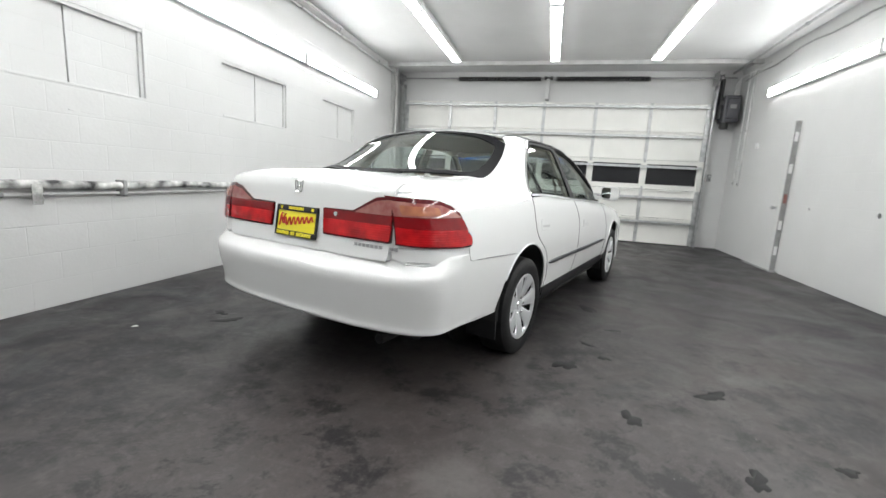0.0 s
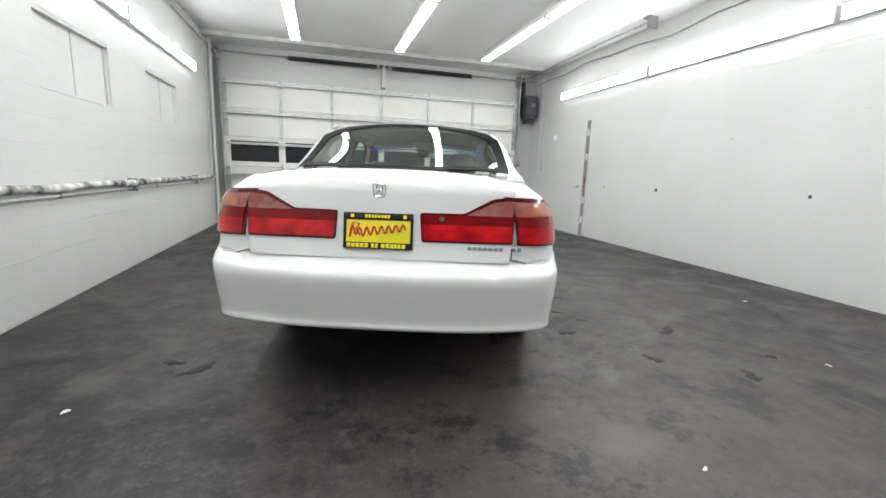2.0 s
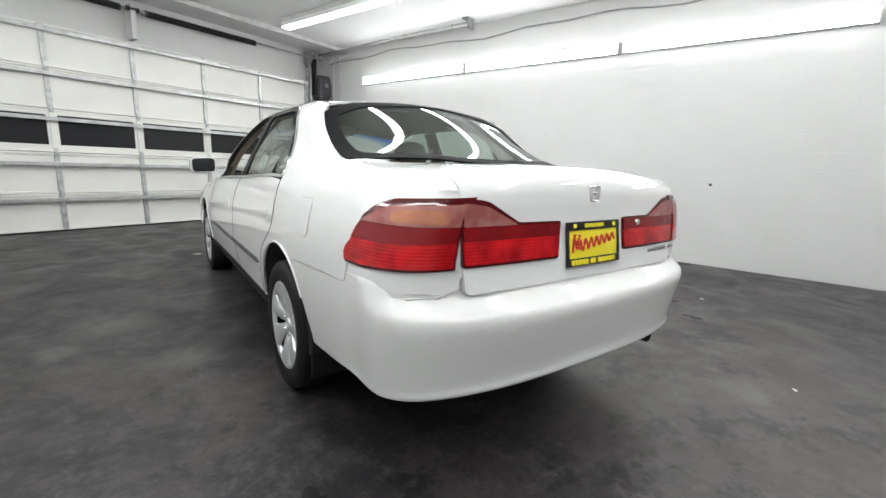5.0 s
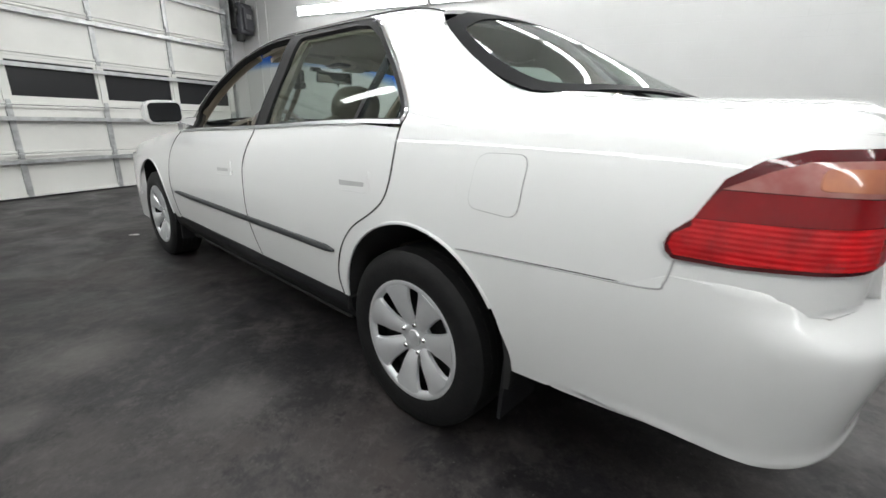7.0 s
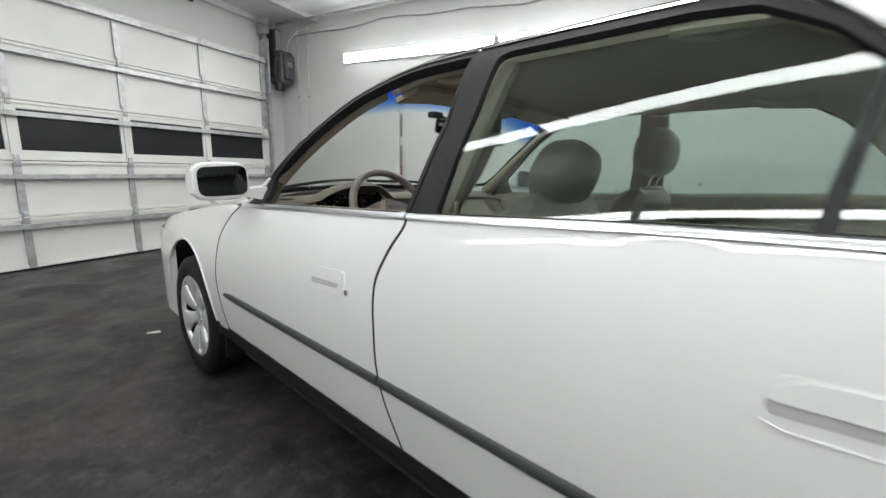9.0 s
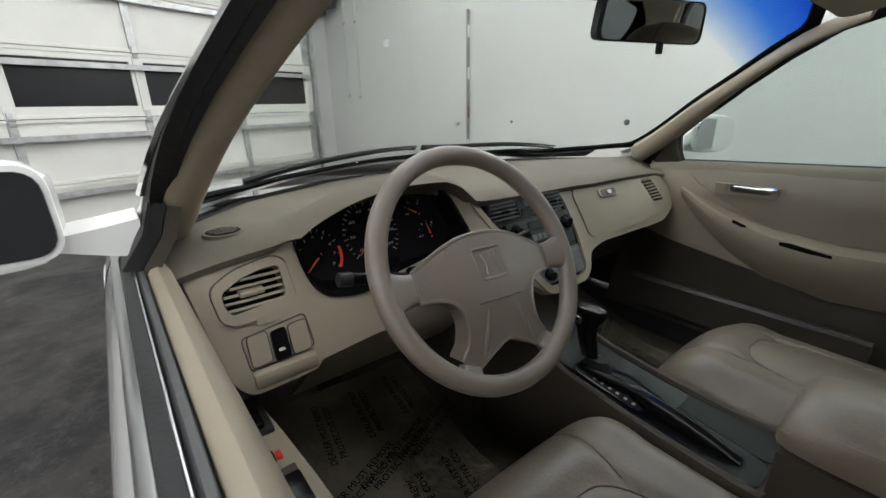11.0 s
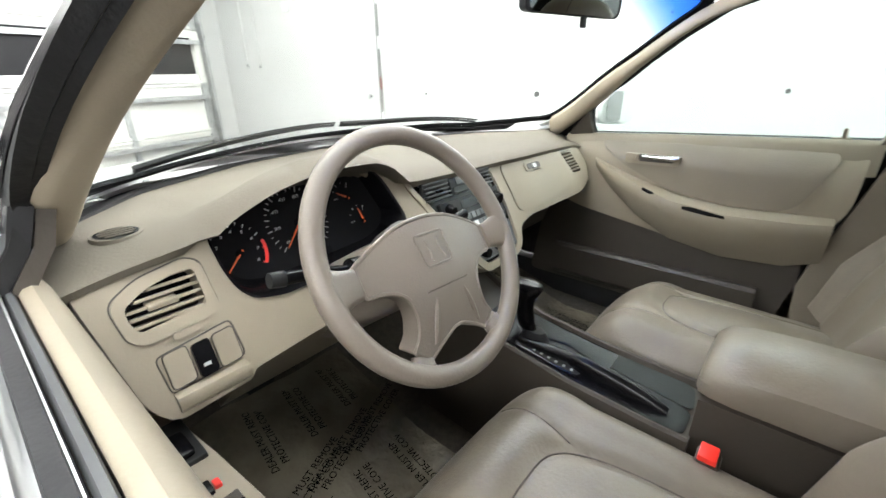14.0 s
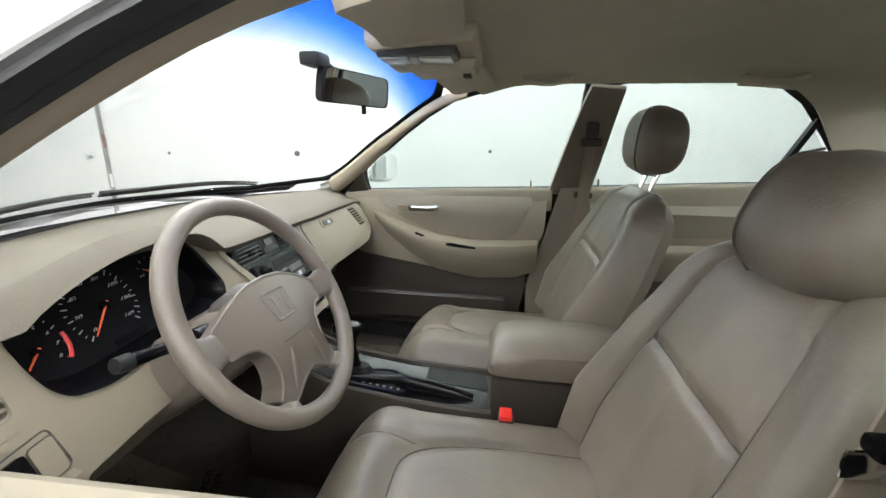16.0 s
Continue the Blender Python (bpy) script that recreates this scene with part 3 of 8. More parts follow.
# door opener on the right pier
op = empty("door_opener", ROOM)
tagged(op, "dark grey wall-mounted door opener with side controls", "door opener")
part("case", box(3.86, 4.12, 6.08, 6.34, 2.38, 2.86, 0.03, 3), BOXM, op)
part("front_cover", box(3.90, 4.10, 6.03, 6.09, 2.44, 2.80, 0.025, 3), BOXM, op)
part("label_plate", box(3.94, 4.04, 6.026, 6.031, 2.62, 2.69, 0.002), STEELD, op)
part("gear_case", lathe([(3.80, 0), (3.80, 0.085), (3.83, 0.10), (3.88, 0.10), (3.88, 0)], 20, (0, 6.22, 2.74)), BLACKST, op)
part("motor", lathe([(2.27, 0), (2.27, 0.06), (2.29, 0.07), (2.40, 0.07), (2.40, 0)], 18, (3.93, 6.2, 0), "z"), BLACKST, op)
part("chain_guard", box(3.80, 3.84, 6.15, 6.30, 2.45, 3.15, 0.01), BLACKST, op)
part("mount", box(3.9, 4.1, 6.33, 6.44, 2.45, 2.8, 0.005), STEELD, op)

# lamps
def tube_lamp(m, group, wide=0.11, deep=0.075, ln=2.40, glow=LAMPE):
    L = empty("strip_light", m)
    tagged(L, "white fluorescent strip light, switched on", "strip light", group=group)
    part("housing", box(-wide * 0.46, wide * 0.46, 0.01, ln - 0.01, -deep + 0.014, 0.0, 0.006), LAMPB, L)
    prof = [(-wide * 0.46, -deep + 0.016), (-wide * 0.44, -deep + 0.004), (-wide * 0.36, -deep), (wide * 0.36, -deep), (wide * 0.44, -deep + 0.004), (wide * 0.46, -deep + 0.016)]
    part("diffuser", loft([[(x, 0.02, z) for x, z in prof], [(x, ln - 0.02, z) for x, z in prof]]), glow, L, "glowing ribbed diffuser")
    for y in (0.0, ln - 0.02):
        part("end_cap", box(-wide * 0.52, wide * 0.52, y, y + 0.02, -deep - 0.004, 0.0, 0.004), LAMPB, L)
    return L


LN = 2.44
first = tube_lamp(ROOM @ pose(-0.97, 5.11 - LN, CZ - 0.075), "ceiling strip lights", 0.16, 0.085)
for u in (-0.97, 0.79, 2.43):
    for k in range(4):
        if u == -0.97 and k == 0:
            continue
        copy_thing(first, ROOM @ pose(u, 5.11 - LN * (k + 1), CZ - 0.075))
for u in (-0.97, 0.79, 2.43):
    rail = room_part("trim_channel", box(u - 0.045, u + 0.045, 5.11 - 4 * LN, 5.13, CZ - 0.078, CZ, 0.003), CONDUIT)
    tagged(rail, "painted wiring channel that carries the strip lights", "wiring channel", kind="structure")
for u, z, s, v1 in ((UL, 2.60, -90, 4.92), (UR, 2.70, 90, 5.12)):
    lamp0 = None
    for k in range(4):
        m = ROOM @ pose(u, v1 - LN * (k + 1), z, 0, s, 0)
        lamp0 = tube_lamp(m, "wall strip lights", 0.14, 0.09, glow=LAMPW) if lamp0 is None else copy_thing(lamp0, m)

# pipes and conduits
def pipe_run(name, pts, r, material, label, n=10, clips=()):
    e = empty(name, ROOM)
    tagged(e, label, "pipe", kind="structure")
    part("pipe", tube(pts, r, n), material, e)
    for p in clips:
        part("clip", lathe([(-0.012, r * 0.9), (-0.012, r + 0.006), (0.012, r + 0.006), (0.012, r * 0.9)], 12, p, "y"), STEELD, e)
    return e


vs = np.arange(VB, 5.72, 0.11)
wob = [(UL + 0.055 + 0.004 * math.sin(3.1 * v), v, 0.89 + 0.006 * math.sin(5 * v)) for v in vs]
rad = [0.032 + 0.006 * noise.noise((v * 2.3, 0.3, 0)) for v in vs]
e = empty("wrapped_pipe", ROOM)
tagged(e, "pipe along the wall in torn black and white wrapping", "pipe", kind="structure")
part("pipe", add_tube(bmesh.new(), wob, rad, 12), WRAP, e)
for v in (-2.4, -0.2, 2.3, 4.6):
    part("bracket", box(UL, UL + 0.09, v - 0.015, v + 0.015, 0.80, 0.93, 0.003), STEELD, e)
part("torn_strip", loft([[(UL + 0.09, -0.86 + 0.02 * i % 3 * 0.01, 0.90 - 0.035 * i), (UL + 0.094, -0.86, 0.90 - 0.035 * i), (UL + 0.094, -0.80 + 0.01 * (i % 2), 0.90 - 0.035 * i), (UL + 0.09, -0.80, 0.90 - 0.035 * i)] for i in range(5)]), WRAP, e, "strip of torn wrapping hanging down")
pipe_run("wall_pipe", [(UL + 0.03, VB, 0.825), (UL + 0.03, 5.74, 0.825), (UL + 0.03, 5.8, 0.86), (UL + 0.03, 5.8, 3.2)], 0.014, CONDUIT, "thin painted pipe along the wall and up the corner", clips=[(UL + 0.03, v, 0.825) for v in (-3, -1, 1, 3, 5)])
pipe_run("wall_pipe", [(UL + 0.05, 6.02, 0.0), (UL + 0.05, 6.02, CZ - 0.01)], 0.03, CONDUIT, "painted riser pipe in the corner", clips=[(UL + 0.05, 6.02, 2)])
pipe_run("ceiling_conduit", [(UL + 0.05, VB, 3.22), (UL + 0.05, 6.3, 3.22)], 0.02, CONDUIT, "painted conduit under the ceiling corner", clips=[(UL + 0.05, v, 3.22) for v in (-2, 0, 2.4, 3.5, 5)])
pipe_run("ceiling_conduit", [(UL + 0.11, VB, 3.29), (UL + 0.11, 3.4, 3.29), (UL + 0.05, 3.46, 3.25)], 0.016, CONDUIT, "second painted conduit under the ceiling corner")
pipe_run("ceiling_conduit", [(UR - 0.28, 2.5, 3.30), (UR - 0.28, 3.8, 3.30), (UR - 0.2, 6.3, 3.28)], 0.018, STEEL, "steel conduit under the ceiling beside the wall", clips=[(UR - 0.28, 2.8, 3.30), (UR - 0.28, 3.81, 3.30)])
pipe_run("cable", [(UR - 0.02, v, 3.16 + 0.03 * math.sin(v * 1.9) + 0.02 * math.sin(v * 4.7)) for v in np.arange(6.2, -1.4, -0.35)], 0.011, STEELD, "loose dark cable along the top of the wall")
hb = empty("hanging_bracket", ROOM)
tagged(hb, "grey folded steel bracket under the ceiling", "bracket", kind="structure")
part("web", box(UR - 0.36, UR - 0.20, 2.44, 2.46, 3.2, CZ, 0.002), STEELD, hb, smooth=False)
part("flange", box(UR - 0.36, UR - 0.20, 2.44, 2.56, 3.34, CZ, 0.002), STEELD, hb, smooth=False)
for v, z0 in ((6.05, 1.24), (5.84, 1.22)):
    c = pipe_run("wall_conduit", [(UR - 0.015, v, z0), (UR - 0.015, v, 3.25)], 0.012, CONDUIT, "thin painted conduit down the wall", clips=[(UR - 0.015, v, z0 + 0.05), (UR - 0.015, v, 2.2)])
pipe_run("opener_cable", [(4.0, 6.1, 2.86), (3.98, 6.02, 3.02), (4.03, 5.9, 3.14), (4.14, 5.7, 3.2), (4.18, 5.3, 3.22)], 0.009, CONDUIT, "pale flexible cable from the door opener")
sw = empty("push_button_box", ROOM)
tagged(sw, "small grey push-button station beside the door", "push button")
part("case", box(3.86, 3.93, 6.405, 6.44, 1.30, 1.44, 0.006), STEELD, sw)
part("button", lathe([(6.39, 0), (6.39, 0.012), (6.41, 0.012)], 10, (3.895, 0, 1.40), "y"), LAMPB, sw)
part("button", lathe([(6.39, 0), (6.39, 0.012), (6.41, 0.012)], 10, (3.895, 0, 1.34), "y"), BLACKST, sw)
sb = empty("sensor_box", ROOM)
tagged(sb, "small white sensor box on the wall", "sensor")
part("case", box(UR - 0.03, UR, 5.28, 5.36, 1.86, 1.95, 0.006), LAMPB, sb)

# flush door in the right wall, its near edge showing
d1 = empty("door_1", ROOM)
tagged(d1, "white flush door, its grey edge standing proud of the wall", "door", kind="structure")
part("leaf", box(UR - 0.075, UR - 0.006, 4.10, 4.86, 0.02, 2.14, 0.004), WALL, d1, smooth=False)
part("edge_strip", box(UR - 0.07, UR - 0.008, 4.088, 4.099, 0.02, 2.14, 0.002), STEELD, d1, "scuffed grey steel edge", smooth=False)
for z in (0.25, 0.62, 1.0, 1.42, 1.86):
    part("hinge_plate", box(UR - 0.062, UR - 0.02, 4.080, 4.088, z, z + 0.13, 0.002), LAMPB if z != 1.0 else FADED, d1, smooth=False)
part("knob", lathe([(UR - 0.15, 0), (UR - 0.15, 0.02), (UR - 0.135, 0.028), (UR - 0.12, 0.02), (UR - 0.08, 0.012), (UR - 0.075, 0.03)], 14, (0, 4.2, 0.93)), STEEL, d1)
part("threshold", box(UR - 0.10, UR, 4.02, 4.95, 0.0, 0.02, 0.004), STEELD, d1, smooth=False)
for v, z, r in ((3.544, 0.952, 0.012), (2.315, 0.954, 0.022), (0.225, 0.985, 0.016), (-1.0, 1.0, 0.014), (1.2, 1.62, 0.006)):
    h = room_part("anchor_hole", lathe([(UR - 0.004, 0), (UR - 0.005, r * 0.5), (UR - 0.003, r), (UR, r * 1.3)], 12, (0, v, z)), SMUDGE, None, smooth=True)
    tagged(h, "small dark anchor hole in the white wall", "anchor hole", group="anchor holes", kind="structure")

# scraps and stains on the floor
def blot(name, x, y, r, material, label, cat, h=0.003, seed=0, stretch=1.0, turn=0.0):
    rn = random.Random(seed)
    ph = [rn.uniform(0, 6.28) for _ in range(5)]
    pts = []
    for k in range(28):
        a = 2 * math.pi * k / 28
        q = r * (1 + 0.28 * math.sin(2 * a + ph[0]) + 0.2 * math.sin(3 * a + ph[1]) + 0.14 * math.sin(5 * a + ph[2]) + 0.1 * math.sin(8 * a + ph[3]))
        px, py = q * math.cos(a) * stretch, q * math.sin(a)
        pts.append((x + px * math.cos(turn) - py * math.sin(turn), y + px * math.sin(turn) + py * math.cos(turn)))
    bm = loft([[(px, py, 0.0005) for px, py in pts], [(x + (px - x) * 0.9, y + (py - y) * 0.9, h) for px, py in pts]])
    ob = finish(name, bm, material)
    return tagged(ob, label, cat, kind="stuff")


for k, (x, y, r) in enumerate([(2.421, -0.30, 0.028), (-1.02, -0.857, 0.05), (1.616, -0.426, 0.04), (1.2, 0.42, 0.03), (1.3, 0.85, 0.03), (1.18, -0.02, 0.05), (1.35, 0.25, 0.03), (-1.2, -0.80, 0.035), (1.95, 0.1, 0.05), (2.1, -0.6, 0.04), (1.0, 1.3, 0.06)]):
    blot("oil_spot", x, y, r, OIL, "dark damp oil spot on the concrete floor", "oil spot", 0.0016, k, 1.6, k * 0.9)
for k, (x, y, r) in enumerate([(-0.908, 3.471, 0.022), (1.357, -1.45, 0.008), (-1.345, -1.308, 0.012), (3.1, 1.0, 0.014), (0.35, -2.0, 0.006), (2.7, -0.4, 0.01)]):
    blot("paper_scrap", x, y, r, CHALK, "tiny pale scrap lying on the floor", "scrap", 0.004, 40 + k, 1.5, k)

# ---- the car: skin as a surface of stations y and rising keys t ----
car = empty("car")
tagged(car, "white four-door saloon car, clean, driver's window down", "car")
N_END, L_END, R_END = 7.0, 0.5, -1.055


def lerp(v, pts):
    return float(np.interp(v, [p[0] for p in pts], [p[1] for p in pts]))


def smooth_lerp(v, pts):
    """Monotone-looking cubic through (y, value) pairs."""
    xs = [p[0] for p in pts]
    ys = [p[1] for p in pts]
    if v <= xs[0]:
        return ys[0]
    if v >= xs[-1]:
        return ys[-1]
    i = max(k for k in range(len(xs)) if xs[k] <= v)
    i = min(i, len(xs) - 2)

    def slope(k):
        if k == 0 or k == len(xs) - 1:
            a = 0 if k == 0 else k - 1
            return (ys[a + 1] - ys[a]) / (xs[a + 1] - xs[a])
        d0 = (ys[k] - ys[k - 1]) / (xs[k] - xs[k - 1])
        d1 = (ys[k + 1] - ys[k]) / (xs[k + 1] - xs[k])
        return 0.0 if d0 * d1 <= 0 else 2 * d0 * d1 / (d0 + d1)

    h = xs[i + 1] - xs[i]
    t = (v - xs[i]) / h
    m0, m1 = slope(i) * h, slope(i + 1) * h
    return (2 * t ** 3 - 3 * t * t + 1) * ys[i] + (t ** 3 - 2 * t * t + t) * m0 + (3 * t * t - 2 * t ** 3) * ys[i + 1] + (t ** 3 - t * t) * m1


BELT = [(-1.06, 0.945), (-0.6, 0.98), (-0.2, 1.0), (0.1, 1.015), (1.09, 0.972), (2.1, 0.925), (2.7, 0.86), (3.2, 0.79), (3.68, 0.66)]
K6X = [(-1.06, 0.765), (-0.6, 0.78), (-0.4, 0.778), (-0.25, 0.768), (-0.1, 0.752), (0.12, 0.725), (0.5, 0.726), (1.2, 0.726), (1.52, 0.733), (1.8, 0.769), (2.1, 0.79), (2.4, 0.79), (3.2, 0.775), (3.68, 0.75)]
K6Z = [(-1.06, 1.005), (-0.6, 1.03), (-0.4, 1.035), (-0.25, 1.052), (-0.1, 1.088), (0.12, 1.17), (0.5, 1.205), (1.2, 1.19), (1.52, 1.14), (1.8, 1.045), (2.1, 0.952), (2.4, 0.91), (3.2, 0.815), (3.68, 0.68)]
K7X = [(-1.06, 0.64), (-0.6, 0.652), (-0.4, 0.665), (-0.25, 0.665), (-0.1, 0.655), (0.05, 0.632), (0.15, 0.603), (0.5, 0.595), (1.2, 0.595), (1.52, 0.628), (1.8, 0.706), (2.1, 0.758), (2.4, 0.70), (3.2, 0.66), (3.68, 0.62)]
K7Z = [(-1.06, 1.062), (-0.6, 1.083), (-0.4, 1.092), (-0.25, 1.112), (-0.1, 1.188), (0.05, 1.293), (0.15, 1.362), (0.3, 1.392), (0.5, 1.402), (1.2, 1.398), (1.52, 1.335), (1.8, 1.178), (2.1, 0.985), (2.4, 0.925), (3.2, 0.84), (3.68, 0.69)]
K8Z = [(-1.06, 1.085), (-0.6, 1.1), (-0.4, 1.165), (-0.25, 1.235), (-0.1, 1.31), (0.05, 1.383), (0.15, 1.418), (0.5, 1.437), (1.2, 1.435), (1.52, 1.405), (1.8, 1.295), (2.1, 1.145), (2.45, 0.972), (2.7, 0.935), (3.2, 0.865), (3.68, 0.71)]
K9Z = [(-1.06, 1.07), (-0.6, 1.105), (-0.4, 1.192), (-0.25, 1.262), (-0.1, 1.335), (0.05, 1.403), (0.15, 1.433), (0.5, 1.447), (1.2, 1.447), (1.52, 1.42), (1.8, 1.318), (2.1, 1.172), (2.5, 0.98), (2.7, 0.948), (3.2, 0.875), (3.68, 0.715)]


def taper(y):
    c = 1.0
    if y < R_END + L_END:
        q = min(1.0, (R_END + L_END - y) / L_END)
        c = (1 - q ** N_END) ** (1 / N_END)
    if y < -0.1:
        c *= 1 - 0.036 * ((-0.1 - y) / 0.6) ** 1.2
    if y > 2.75:
        q = min(1.0, (y - 2.75) / 0.96)
        c = (1 - q ** 4) ** 0.25
    return max(c, 0.02)


def keys_at(y):
    zb = smooth_lerp(y, BELT)
    k = zb / 0.975
    zs = [0.30, 0.45 * k, 0.60 * k, 0.75 * k, 0.88 * k, zb]
    xs = [0.852, 0.876, 0.888, 0.882, 0.862, 0.828]
    xs += [smooth_lerp(y, K6X), smooth_lerp(y, K7X), 0.34, 0.0]
    zs += [smooth_lerp(y, K6Z), smooth_lerp(y, K7Z), smooth_lerp(y, K8Z), smooth_lerp(y, K9Z)]
    c = taper(y)
    return [x * c for x in xs], zs


SKIN_ROWS = {}


def skin(y, t, s=-1):
    """A place on the outer skin: t from 0 (sill) over 5 (belt) and 7 (roof rail) to 9 (centre line); s: the side."""
    kk = round(y * 2000)
    if kk not in SKIN_ROWS:
        SKIN_ROWS[kk] = keys_at(kk / 2000)
    xs, zs = SKIN_ROWS[kk]
    i = min(int(max(t, 0)), 8)
    f = t - i

    def cr(a):
        p1, p2 = a[i], a[i + 1]
        p0 = a[i - 1] if i else 2 * p1 - p2
        p3 = a[i + 2] if i < 8 else (a[8] if a is zs else -a[8])
        return 0.5 * (2 * p1 + (p2 - p0) * f + (2 * p0 - 5 * p1 + 4 * p2 - p3) * f * f + (3 * p1 - p0 - 3 * p2 + p3) * f ** 3)

    return Vector((s * cr(xs), y, cr(zs)))


def t_of_z(y, z):
    a, b = -1.0, 9.0
    for _ in range(26):
        m = (a + b) / 2
        if skin(y, m).z < z:
            a = m
        else:
            b = m
    return (a + b) / 2


def t_of_x(y, x):
    a, b = 5.0, 9.0
    for _ in range(24):
        m = (a + b) / 2
        if abs(skin(y, m, 1).x) > abs(x):
            a = m
        else:
            b = m
    return (a + b) / 2


def side_map(s=-1):
    """Side view (y, z) to the skin."""
    return lambda y, z: skin(y, t_of_z(y, z), s)


def yt_map(s=-1):
    return lambda y, t: skin(y, t, s)


def z2t(pts):
    return [(y, t_of_z(y, z)) for y, z in pts]


def arc(cy, cz, r, a0, a1, n):
    return [(cy + r * math.cos(radians(a0 + (a1 - a0) * k / n)), cz + r * math.sin(radians(a0 + (a1 - a0) * k / n))) for k in range(n + 1)]


RA, FA = (-0.02, 0.355, 0.366), (2.735, 0.355, 0.362)
B_LINE = [(1.062, 0.37), (1.088, 0.43), (1.114, 0.49), (1.136, 0.57), (1.147, 0.66), (1.158, 0.79), (1.13, 0.87), (1.09, 0.945), (1.088, 0.972)]
F_LINE = [(2.235, 0.37), (2.268, 0.50), (2.289, 0.626), (2.254, 0.781), (2.17, 0.88), (2.108, 0.926)]
R_LINE = [(0.372, 0.365), (0.386, 0.43), (0.372, 0.505), (0.333, 0.585), (0.267, 0.658), (0.166, 0.722), (0.108, 0.772), (0.083, 0.83), (0.074, 0.90), (0.072, 1.0)]
DLO_TOP_F = [(2.07, 0.935), (1.92, 1.045), (1.745, 1.193), (1.55, 1.318), (1.33, 1.379), (1.06, 1.395)]
DLO_TOP_R = [(1.06, 1.392), (0.58, 1.397), (0.455, 1.385), (0.349, 1.325), (0.182, 1.165), (0.076, 1.055), (0.072, 1.015)]
GAP = 0.0045


def belt_z(y):
    return smooth_lerp(y, BELT)


PY = np.linspace(0.08, 1.92, 60)
PANE_X = np.polyfit(PY, [skin(y, 7.0, 1).x for y in PY], 4)
PANE_Z = np.polyfit(PY, [skin(y, 7.0, 1).z for y in PY], 4)
PANE_B = np.polyfit(PY, [skin(y, 5.0, 1).x for y in PY], 2)


def pane_map(s):
    """The side glass: one even bow from belt to roof rail."""
    def f(y, z):
        zb, zt, xb, xt = belt_z(1.0) - 0.042 * (y - 1.0), float(np.polyval(PANE_Z, y)), float(np.polyval(PANE_B, y)), float(np.polyval(PANE_X, y))
        u = (z - zb) / (zt - zb)
        return Vector((s * (xb + (xt - xb) * u + 0.104 * u * (1 - u)), y, z))
    return f


